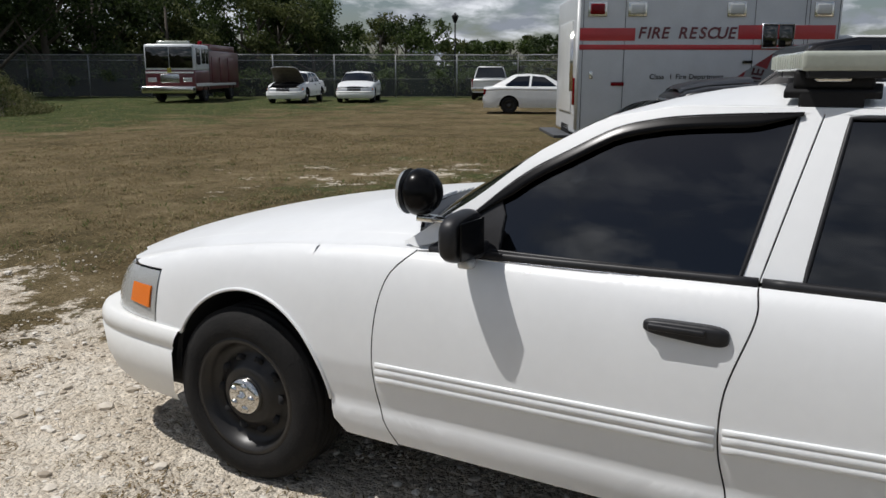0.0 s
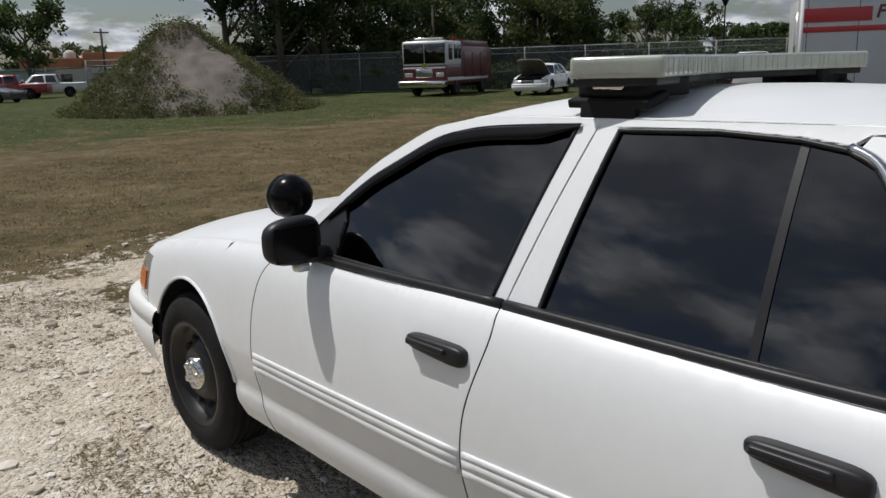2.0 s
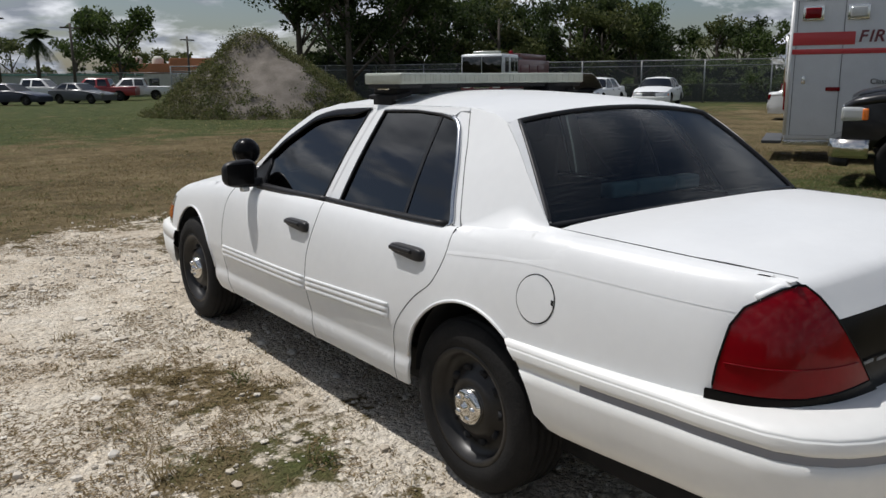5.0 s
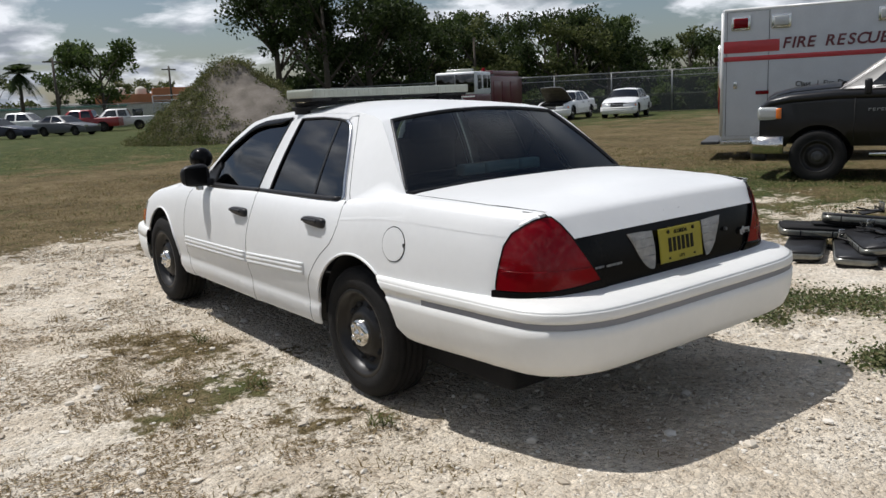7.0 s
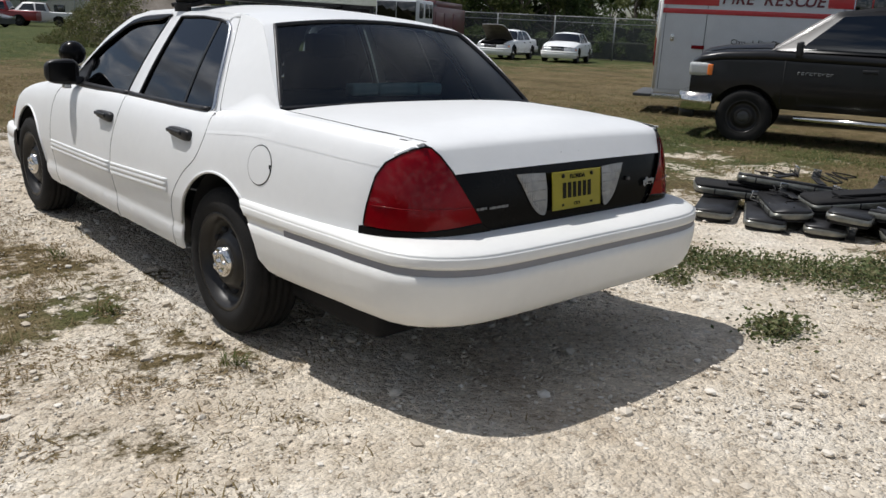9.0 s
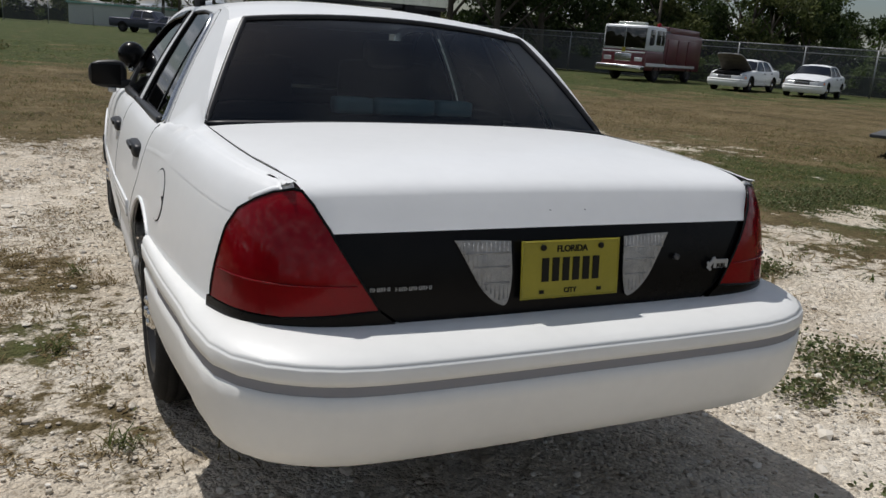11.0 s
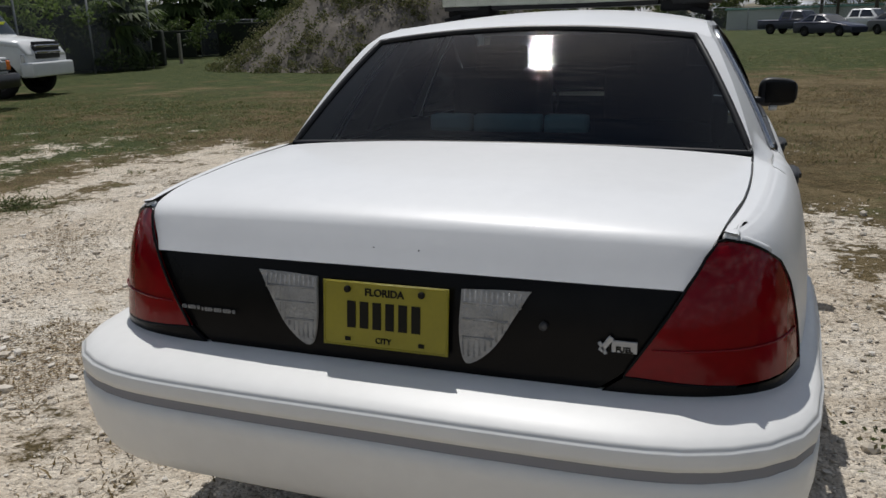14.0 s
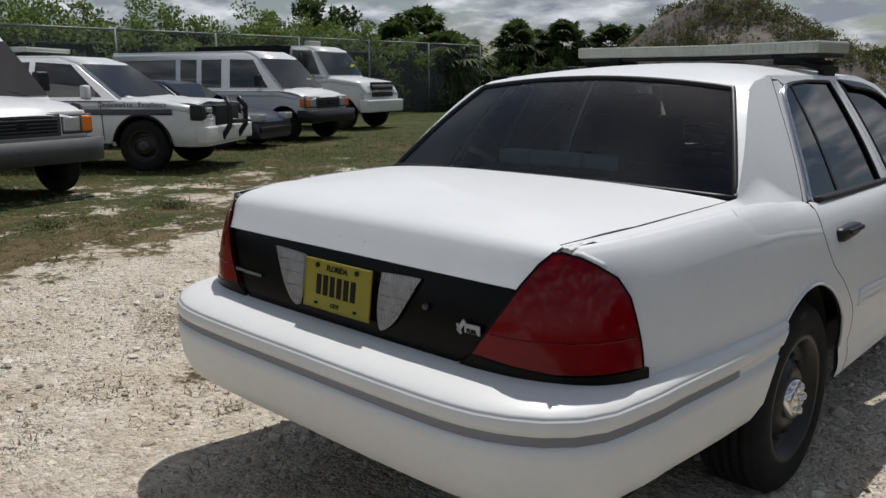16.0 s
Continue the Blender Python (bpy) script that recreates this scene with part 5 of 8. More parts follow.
def ambulance(at):
    """Box body with its near side at x = 0, its rear at y = 0, front towards -y."""
    own = thing("ambulance", "white box ambulance with red stripes and side lettering", "ambulance", at=at)
    L = 4.85
    body = part("box_body", box(2.4, L, 2.55, (1.2, -L / 2, 1.685), 0.05, seg=3), P["dull_white"], own)
    x = -0.004
    def band(name, y0, y1, z0, z1, mat, d=0.006):
        return part(name, box(d * 2, abs(y1 - y0), z1 - z0, (x, (y0 + y1) / 2, (z0 + z1) / 2), 0.002), mat, body)
    band("red_stripe", -0.04, -1.06, 2.12, 2.345, P["stripe"])
    band("red_stripe", -2.96, -4.75, 2.15, 2.4, P["stripe"])
    band("red_stripe", -0.04, -4.75, 1.96, 2.05, P["stripe"])
    turn = Matrix.Rotation(radians(-90), 4, "Z") @ Matrix.Rotation(radians(90), 4, "X")
    side_words = new("side_lettering")
    side_words.parent = own
    side_words["label"] = "dark red block lettering"
    for k, (ch, yy) in enumerate(zip("FIRERESCUE", (1.17, 1.30, 1.43, 1.60, 1.93, 2.11, 2.29, 2.47, 2.65, 2.83))):
        text_piece("letter", ch, 0.285, P["deep_red"], side_words, Matrix.Translation((x - 0.008, -yy, 2.25)) @ turn, "", 0.006, 0.2)
    for k, (word, yy) in enumerate((("Class", 1.5), ("1", 1.76), ("Fire", 1.95), ("Department", 2.42))):
        text_piece("small_lettering", word, 0.13, M["print"], own, Matrix.Translation((x - 0.008, -yy, 1.47)) @ turn, bold=0.001)
    for y, mat in ((-0.35, M["red"]), (-1.08, M["lens"]), (-2.9, M["lens"]), (-4.5, M["lens"])):
        part("marker_frame", box(0.04, 0.35, 0.26, (x - 0.01, y, 2.68), 0.012), M["chrome"], body)
        part("marker_lamp", box(0.06, 0.27, 0.19, (x - 0.02, y, 2.68), 0.03), mat, body)
    for y0, y1, z0, z1 in ((-0.1, -0.87, 0.5, 2.9), (-3.25, -4.18, 0.5, 2.9), (-4.25, -4.8, 0.5, 2.9)):
        loop = [(x, y0, z0), (x, y1, z0), (x, y1, z1), (x, y0, z1)]
        part("door_seam", sweep([Vector(p) for p in loop], circle(0.006, 5), up=(-1, 0, 0), closed=True), P["dull"], body)
    part("corner_trim", rod((0.02, -0.02, 0.5), (0.02, -0.02, 2.9), 0.035), P["white"], body)
    part("roof_edge", rod((0.02, -0.05, 2.94), (0.02, -L + 0.05, 2.94), 0.03), P["white"], body)
    part("door_latch", box(0.03, 0.07, 0.13, (x - 0.01, -0.27, 1.5), 0.012), M["chrome"], body)
    part("reflector", box(0.02, 0.24, 0.07, (x - 0.008, -0.77, 1.34), 0.006), M["red"], body)
    for y in (-3.55, -3.84):
        part("window_pane", box(0.03, 0.26, 0.4, (x - 0.006, y, 2.21), 0.03), M["glass"], body)
    part("window_frame", sweep([(x - 0.02, y, z) for y, z in ((-3.4, 1.99), (-3.98, 1.99), (-3.98, 2.42), (-3.4, 2.42))], circle(0.018, 6), up=(-1, 0, 0), closed=True), M["trim"], body)
    part("side_handle", box(0.03, 0.18, 0.05, (x - 0.01, -3.17, 1.74), 0.01), M["print"], body)
    part("rear_door", box(1.5, 0.03, 1.7, (1.2, 0.012, 1.65), 0.01), P["white"], own)
    for k in range(3):
        part("rear_rail", rod((0.12 + 0.12 * k, 0.05, 1.2), (0.12 + 0.12 * k, 0.05, 2.3), 0.018), M["chrome"], own)
    part("tail_light", box(0.14, 0.05, 0.5, (0.1, 0.02, 1.2), 0.02), M["red"], own)
    part("rear_step", box(2.2, 0.35, 0.06, (1.175, 0.2, 0.36), 0.01), P["dull"], own)
    part("skirt", box(0.02, 1.0, 0.1, (0.02, -0.5, 0.36), 0.004), M["trim"], own)
    part("chassis", box(1.0, 6.6, 0.25, (1.175, -3.3, 0.45), 0.03), M["matte"], own)
    part("cab", box(2.0, 1.9, 1.15, (1.175, -5.85, 1.0), 0.15), P["white"], own)
    part("cab_roof", box(1.85, 1.3, 0.8, (1.175, -5.50, 1.85), 0.2), P["white"], own)
    part("cab_window", box(0.03, 0.8, 0.5, (0.235, -5.50, 1.85), 0.01), M["glass"], own)
    part("hood", box(1.8, 1.1, 0.5, (1.175, -6.90, 1.0), 0.15), P["white"], own)
    for y in (-1.9, -6.25):
        for xx, f in ((0.2, math.pi), (2.15, 0)):
            wheel = new("wheel")
            wheel.parent, wheel.matrix_basis = own, Matrix.Translation((xx, y, 0.4)) @ Matrix.Rotation(f, 4, "Z")
            build_wheel(wheel, 0.4, 0.24, 0.26, plain=True)
    return own


ambulance(on_ground(11.44, 5.96, 28.9))

# black pickup
truck = vehicle("pickup_truck", "black four-door pickup truck with chrome bumper on grass", on_ground(11.16, -0.2, 22, -0.02), [(-1.35, 1.4), (1.05, 1.4), (1.06, 1.38), (3.1, 1.4), (3.3, 1.4), (3.9, 1.36), (4.2, 1.3), (4.34, 1.2)], 1.0, 0.55,
                [(3.25, 1.39), (2.45, 1.96), (1.9, 2.05), (0.6, 2.03), (0.35, 1.38)], [[(2.85, 1.43), (2.35, 1.9), (1.75, 1.94), (1.7, 1.43)], [(1.6, 1.43), (1.64, 1.94), (0.75, 1.92), (0.6, 1.43)]],
                (0.0, 3.5), 0.4, "black", 0.76, category="truck", nose=0.93, front=[("grille", 0, 0.98, 1.05, 0.36), ("bar", 0, 0.98, 1.07, 0.05, 0.07), ("bar", 0, 1.15, 1.15, 0.05, 0.07)])
mirrors(truck, 2.85, 1.42, 1.0, M["black"])
for sx in (-1, 1):
    part("headlight", box(0.34, 0.34, 0.2, (sx * 0.81, 4.2, 1.06), 0.06, seg=3), M["lens"], truck, "clear headlight")
    part("turn_signal", box(0.05, 0.08, 0.16, (sx * 0.966, 4.06, 1.06), 0.018), M["amber"], truck)
# raised middle of the hood
bm = bmesh.new()
bmesh.ops.create_grid(bm, x_segments=12, y_segments=12, size=1)
for v in bm.verts:
    x, y = v.co.x, v.co.y
    v.co = Vector((x * 0.66, 3.75 + y * 0.52, float(np.interp(3.75 + y * 0.52, [3.1, 3.3, 3.9, 4.2, 4.34], [1.4, 1.4, 1.36, 1.3, 1.2])) + 0.02 + 0.085 * (1 - abs(x) ** 5) * (0.7 + 0.3 * (1 - y) / 2)))
part("hood_bulge", bm, P["black"], truck)
# chrome bumper wrapping the corners
pts = [(-1.01, 3.98, 0.58), (-1.0, 4.25, 0.58), (-0.9, 4.42, 0.58), (-0.6, 4.5, 0.58), (0.0, 4.53, 0.58), (0.6, 4.5, 0.58), (0.9, 4.42, 0.58), (1.0, 4.25, 0.58), (1.01, 3.98, 0.58)]
part("bumper", sweep([Vector(p) for p in spline(pts, 4)], [(-0.03, -0.13), (0.04, -0.12), (0.055, 0.0), (0.04, 0.12), (-0.03, 0.13)], up=(0, 0, 1)), M["chrome"], truck, "wraparound chrome bumper")
part("air_dam", sweep([Vector((p[0] * 0.97, p[1] - 0.02, 0.4)) for p in spline(pts[1:-1], 4)], [(-0.03, -0.07), (0.03, -0.06), (0.03, 0.07), (-0.03, 0.07)], up=(0, 0, 1)), M["black"], truck)
for k in range(9):
    bm = box(0.006, 0.04, 0.008, (-1.006, 2.82 - 0.055 * k, 1.1), 0.002)
    box(0.006, 0.008, 0.036, (-1.006, 2.835 - 0.055 * k, 1.085), 0.002, bm)
    if k % 2:
        box(0.006, 0.04, 0.008, (-1.006, 2.82 - 0.055 * k, 1.07), 0.002, bm)
    part("badge_bar", bm, M["silver"], truck)
part("side_step", rod((-1.05, 0.55, 0.44), (-1.05, 2.8, 0.44), 0.04), M["chrome"], truck)
part("wiper", rod((-0.6, 3.35, 1.36), (0.1, 3.1, 1.43), 0.012), M["black"], truck)
part("door_handle", box(0.04, 0.2, 0.05, (-1.005, 1.9, 1.16), 0.015), M["black"], truck)
for y in (3.02, 1.66, 0.62):
    part("door_seam", rod((-1.0, y, 0.62), (-0.99, y, 1.26), 0.006), M["gap"], truck)

# the row of vehicles on the other side
def by_wheel(x, y, rz, base, W):
    """The pose of a vehicle by the place of its right front wheel; a negative W means the left one."""
    h = radians(rz)
    W = W if W > 0 else W + 0.24
    return on_ground(x - base * math.sin(h) - (W - 0.12) * math.cos(h), y - base * math.cos(h) + (W - 0.12) * math.sin(h), -rz)


def van_face(own, W, bumper, lamps):
    """Hood, grille, lamps, bumper, wipers and mirrors of a short-nosed van."""
    bm = bmesh.new()
    bmesh.ops.create_grid(bm, x_segments=18, y_segments=12, size=1)
    for v in bm.verts:
        x, y = v.co.x, 3.74 + v.co.y * 0.42
        z = float(np.interp(y, [3.32, 3.7, 3.95, 4.08, 4.16], [1.24, 1.2, 1.14, 1.08, 1.0]))
        v.co = Vector((x * W * (0.965 - 0.06 * max(0, v.co.y) ** 2), y - 0.05 * abs(x) ** 3 * max(0, v.co.y), z - 0.055 * abs(x) ** 5 + 0.02 * (1 - min(1, (x / 0.55) ** 4))))
    part("hood", bm, P["white"], own)
    part("nose_panel", box(W * 1.84, 0.12, 0.34, (0, 4.06, 0.9), 0.05, seg=3), P["white"], own)
    face = part("grille", box(1.06, 0.05, 0.27, (0, 4.125, 0.9), 0.03, seg=3), P["dull"], own)
    part("grille_opening", box(0.96, 0.05, 0.19, (0, 4.133, 0.9), 0.02), M["matte"], face)
    for k in range(4):
        part("slat", box(0.97, 0.03, 0.014, (0, 4.158, 0.835 + 0.044 * k), 0.004), P["dull"], face)
    part("badge", lathe([(0.0, 0.06), (0.008, 0.055), (0.01, 0.0001)], 20), M["matte"], face, at=Matrix.Translation((0, 4.165, 0.9)) @ Matrix.Rotation(radians(90), 4, "Z") @ Matrix.Diagonal((1, 1.5, 0.75, 1)))
    for sx in (-1, 1):
        part("lamp_surround", box(0.44, 0.06, 0.25, (sx * 0.77, 4.1, 0.9), 0.03), P["dull"], own)
        part("headlight", box(0.24, 0.07, 0.18, (sx * 0.68, 4.115, 0.9), 0.025, seg=3), M["lens"], own)
        part("turn_signal", box(0.15, 0.2, 0.2, (sx * 0.9, 4.05, 0.9), 0.035, seg=3), M["amber"] if lamps else M["lens"], own)
        part("wiper", rod((sx * 0.15 - 0.35, 3.42, 1.27), (sx * 0.15 + 0.25, 3.26, 1.4), 0.013), M["black"], own)
        mir = part("side_mirror", box(0.2, 0.11, 0.26, (sx * (W + 0.16), 2.95, 1.42), 0.04, seg=3), M["black"], own)
        part("mirror_arm", rod((sx * (W - 0.02), 3.02, 1.33), (sx * (W + 0.12), 2.97, 1.36), 0.02), M["black"], mir)
        part("arch_trim", sweep([(sx * (W - 0.002), 3.5 + 0.45 * math.cos(radians(a)), 0.37 + 0.45 * math.sin(radians(a))) for a in range(8, 175, 8)], circle(0.016, 6), up=(sx, 0, 0)), M["black"], own)
    path = [(-1.0, 3.95), (-0.99, 4.12), (-0.88, 4.25), (-0.5, 4.29), (0, 4.3), (0.5, 4.29), (0.88, 4.25), (0.99, 4.12), (1.0, 3.95)]
    prof = [(-0.1, -0.15), (0.02, -0.15), (0.05, -0.1), (0.05, -0.02), (0.065, 0.0), (0.065, 0.1), (0.045, 0.13), (-0.1, 0.13)]
    bar = part("bumper", sweep([Vector((x * W, y, 0.6)) for x, y in spline(path, 4)], prof, up=(0, 0, 1)), bumper, own)
    part("bumper_slot", box(0.62, 0.05, 0.06, (0, 4.345, 0.52), 0.015), M["matte"], bar)
    part("number_plate", box(0.3, 0.02, 0.13, (0.0, 4.37, 0.63), 0.006), P["dull"], bar)


v1 = vehicle("van", "white full-size van with a grey front bumper", by_wheel(-9.08, 1.47, 76, 3.5, -1.0), [(-1.45, 1.16), (3.0, 1.18), (3.35, 1.18), (3.9, 1.08), (4.08, 1.0)], 0.99, 0.42,
             [(3.5, 1.17), (2.72, 1.98), (2.4, 2.1), (-1.2, 2.1), (-1.4, 1.16)], [[(3.05, 1.25), (2.62, 1.9), (1.95, 1.92), (1.95, 1.25)]], (0, 3.5), 0.37, lean=0.84, category="van", nose=0.95)
van_face(v1, 0.99, P["dull"], True)
suv = vehicle("sport_utility_vehicle", "white police utility vehicle with a crumpled hood and push bar", by_wheel(-10.32, 3.34, 54, 2.95, 1.0), [(-1.1, 1.12), (2.4, 1.12), (2.55, 1.15), (3.3, 1.12), (3.75, 1.05), (3.95, 0.85)], 1.0, 0.4,
              [(2.65, 1.12), (1.85, 1.72), (1.5, 1.82), (-0.8, 1.82), (-1.05, 1.1)], [[(2.3, 1.17), (1.75, 1.68), (1.15, 1.72), (1.12, 1.17)], [(1.02, 1.17), (1.05, 1.72), (0.25, 1.72), (0.2, 1.17)], [(0.1, 1.17), (0.15, 1.7), (-0.7, 1.66), (-0.8, 1.17)]],
              (0, 2.95), 0.41, lean=0.76, category="car", nose=0.93, front=[("grille", 0.78, 0.93, 0.4, 0.24, 0.1), ("headlight", 0.74, 0.97, 0.2, 0.08, 0.125), ("headlight", 0.74, 0.87, 0.16, 0.06, 0.125), ("grille", 0, 0.86, 0.95, 0.34), ("white_bumper", 0, 0.58, 1.9, 0.26, 0.1), ("black_bumper", 0.75, 0.55, 0.3, 0.14, 0.12)])
mirrors(suv, 2.15, 1.25, 1.0, P["white"])
for sx in (-1, 1):
    part("push_bar", sweep([(sx * 0.34, 4.0, 0.5), (sx * 0.36, 4.14, 0.7), (sx * 0.33, 4.16, 1.0), (sx * 0.26, 4.06, 1.15)], circle(0.045, 8), up=(1, 0, 0)), M["black"], suv)
part("push_bar_rail", rod((-0.34, 4.14, 0.75), (0.34, 4.14, 0.78), 0.04), M["black"], suv)
bm = bmesh.new()
bmesh.ops.create_grid(bm, x_segments=14, y_segments=10, size=1)
for v in bm.verts:
    x, y = v.co.x, v.co.y
    v.co = Vector((x * 0.86, 3.25 + y * 0.6, 1.17 - 0.05 * (y + 1) + 0.05 * noise.noise(Vector((x * 2.2, y * 2.5, 3))) - 0.05 * max(0, abs(x) - 0.7)))
hood_sheet = part("hood", bm, P["white"], suv, "buckled white hood")
part("roof_light_bar", box(1.25, 0.3, 0.08, (0, 0.75, 1.93), 0.03), M["bar_lens"], suv)
part("bar_mount", box(1.0, 0.2, 0.05, (0, 0.75, 1.86), 0.02), M["black"], suv)
for sx in (-1, 1):
    part("side_band", box(0.01, 2.35, 0.09, (sx * 1.004, 2.3, 0.94), 0.003), P["navy"], suv)
    for word, dy in (("Dedicated", -0.36), ("to", -0.06), ("Excellence", 0.31)):
        text_piece("side_lettering", word, 0.11, P["navy"], suv, Matrix.Translation((sx * 1.003, 2.85 + sx * dy, 1.055)) @ Matrix.Rotation(radians(90 * sx), 4, "Z") @ Matrix.Rotation(radians(90), 4, "X"))
    part("sill_step", box(0.12, 1.9, 0.1, (sx * 0.97, 1.45, 0.4), 0.03), M["black"], suv)
    for yw in (0.0, 2.95):
        part("arch_trim", sweep([(sx * 0.992, yw + 0.485 * math.cos(radians(a)), 0.41 + 0.485 * math.sin(radians(a))) for a in range(4, 178, 8)], circle(0.022, 6), up=(sx, 0, 0)), M["black"], suv)
    part("door_seam", rod((sx * 1.003, 2.32, 0.5), (sx * 1.0, 2.3, 1.1), 0.006), M["gap"], suv)
    part("door_seam", rod((sx * 1.003, 1.08, 0.5), (sx * 1.0, 1.08, 1.1), 0.006), M["gap"], suv)
    part("door_handle", box(0.04, 0.2, 0.045, (sx * 1.005, 1.25, 1.03), 0.015), P["white"], suv)
    bm = bmesh.new()
    vs = [bm.verts.new((sx * 1.007, 1.85 + a, 0.92 + b)) for a, b in ((-0.12, 0.14), (0, 0.17), (0.12, 0.14), (0.11, -0.02), (0, -0.17), (-0.11, -0.02))]
    bm.faces.new(vs)
    part("shield", bm, P["navy"], suv, smooth=False)
dark = vehicle("sedan", "dark blue four-door sedan parked between larger vehicles", by_wheel(-13.05, 6.4, 62, 2.7, 0.87), [(-1.0, 0.95), (1.9, 0.92), (2.2, 0.9), (3.2, 0.74), (3.55, 0.6)], 0.87, 0.22, [(2.1, 0.9), (1.3, 1.38), (0.8, 1.44), (0.2, 1.42), (-0.7, 0.95)],
               [[(1.75, 0.97), (1.25, 1.33), (0.75, 1.37), (0.7, 0.97)]], (0, 2.7), 0.32, "navy", front=[("headlight", 0.62, 0.66, 0.34, 0.15, 0.1), ("black_bumper", 0, 0.4, 1.4, 0.12)])
v2 = vehicle("passenger_van", "white extended passenger van with a row of side windows", by_wheel(-14.5, 10.3, 70, 3.5, -0.99), [(-2.0, 1.16), (3.0, 1.18), (3.35, 1.18), (3.9, 1.08), (4.08, 1.0)], 0.99, 0.42,
             [(3.5, 1.17), (2.72, 1.98), (2.4, 2.12), (-1.8, 2.12), (-1.98, 1.16)], [[(3.05, 1.25), (2.62, 1.9), (1.95, 1.92), (1.95, 1.25)], [(1.7, 1.25), (1.7, 1.92), (1.1, 1.92), (1.1, 1.25)], [(0.95, 1.25), (0.95, 1.92), (0.45, 1.92), (0.45, 1.25)], [(0.3, 1.25), (0.3, 1.92), (-1.7, 1.92), (-1.7, 1.25)]],
             (0, 3.5), 0.37, lean=0.84, category="van", nose=0.95)
van_face(v2, 0.99, M["black"], True)
part("paper_note", box(0.2, 0.02, 0.14, (-0.55, 3.22, 1.4), 0.004, turn=Matrix.Rotation(radians(-42), 4, "X")), P["note"], v2)
tk = vehicle("flatbed_truck", "white medium-duty truck with a black stake bed", by_wheel(-16.9, 14.2, 72, 3.9, -1.05), [(-1.6, 0.95), (1.9, 0.95), (1.95, 1.5), (3.3, 1.5), (3.5, 1.52), (4.5, 1.38), (4.7, 1.1)], 1.05, 0.55,
             [(3.5, 1.5), (2.95, 2.3), (2.6, 2.42), (2.1, 2.42), (1.95, 1.5)], [[(3.2, 1.58), (2.85, 2.28), (2.2, 2.3), (2.15, 1.58)]], (0, 3.9), 0.45, lean=0.84, glass="pale_glass", category="truck", nose=0.92,
             front=[("grille", 0, 1.15, 1.2, 0.42), ("bar", 0, 1.25, 1.2, 0.06, 0.08), ("bar", 0, 1.1, 1.2, 0.06, 0.08), ("headlight", 0.85, 0.95, 0.3, 0.2), ("white_bumper", 0, 0.68, 2.1, 0.36, 0.16)])
part("stake_side", box(2.1, 3.2, 0.9, (0, 0.2, 2.0), 0.03), M["matte"], tk)
part("deck_platform", box(2.2, 3.4, 0.16, (0, 0.2, 1.05), 0.03), M["matte"], tk)
part("exhaust_stack", rod((1.1, 2.6, 1.6), (1.1, 2.6, 2.2), 0.06), M["black"], tk)
part("beacon_bar", box(0.6, 0.2, 0.14, (0, 2.3, 2.52), 0.04), M["bar_lens"], tk)
part("paper_note", box(0.2, 0.02, 0.14, (-0.6, 3.3, 1.82), 0.004, turn=Matrix.Rotation(radians(-42), 4, "X")), P["note"], tk)

# cars on the far road
def far_at(az, d, rz):
    return on_ground(-2.9 + d * math.sin(radians(az)), -3.0 + d * math.cos(radians(az)), rz)


PICK = [(-1.2, 1.1), (1.2, 1.1), (1.21, 1.1), (3.2, 1.1), (3.3, 1.08), (4.3, 1.0), (4.4, 0.8)]
PCAB = [(3.2, 1.08), (2.5, 1.75), (2.1, 1.8), (0.9, 1.78), (0.6, 1.1)]
PWIN = [[(2.85, 1.15), (2.4, 1.68), (1.75, 1.7), (1.7, 1.15)], [(1.6, 1.15), (1.62, 1.7), (1.0, 1.68), (0.85, 1.15)]]
vehicle("pickup_truck", "dark red crew-cab pickup truck on the far road", far_at(15.3, 70, 62), PICK, 0.98, 0.42, PCAB, PWIN, (0, 3.5), 0.38, "red", category="truck", front=[("headlight", 0.75, 0.9, 0.3, 0.2), ("chrome_bumper", 0, 0.6, 1.8, 0.18)])
vehicle("pickup_truck", "white pickup truck behind a dark red one", far_at(17.4, 73, 70), PICK, 0.98, 0.42, PCAB, PWIN, (0, 3.5), 0.38, "white", category="truck")
SED = [(-1.0, 0.95), (1.9, 0.92), (2.2, 0.9), (3.2, 0.74), (3.55, 0.6)]
SCAB = [(2.1, 0.9), (1.3, 1.38), (0.8, 1.44), (0.2, 1.42), (-0.7, 0.95)]
SWIN = [[(1.75, 0.97), (1.25, 1.33), (0.75, 1.37), (0.7, 0.97)], [(0.6, 0.97), (0.64, 1.37), (0.2, 1.35), (-0.25, 1.0)]]
vehicle("sedan", "dark grey sedan on the far road", far_at(12.1, 64, 215), SED, 0.9, 0.22, SCAB, SWIN, (0, 2.7), 0.32, "grey", front=[("headlight", 0.62, 0.66, 0.34, 0.15, 0.1)])
vehicle("sedan", "dark sedan on the far road", far_at(8.1, 62, 225), SED, 0.9, 0.22, SCAB, SWIN, (0, 2.7), 0.32, "navy")
vehicle("pickup_truck", "white work truck on the far road", far_at(9.2, 76, 235), PICK, 0.98, 0.42, PCAB, PWIN, (0, 3.5), 0.38, "white", category="truck", front=[("grille", 0, 0.9, 1.0, 0.3), ("chrome_bumper", 0, 0.6, 1.8, 0.18)])
vehicle("pickup_truck", "dark blue pickup truck on the far road", far_at(5.5, 72, 235), PICK, 0.98, 0.42, PCAB, PWIN, (0, 3.5), 0.38, "navy", category="truck")


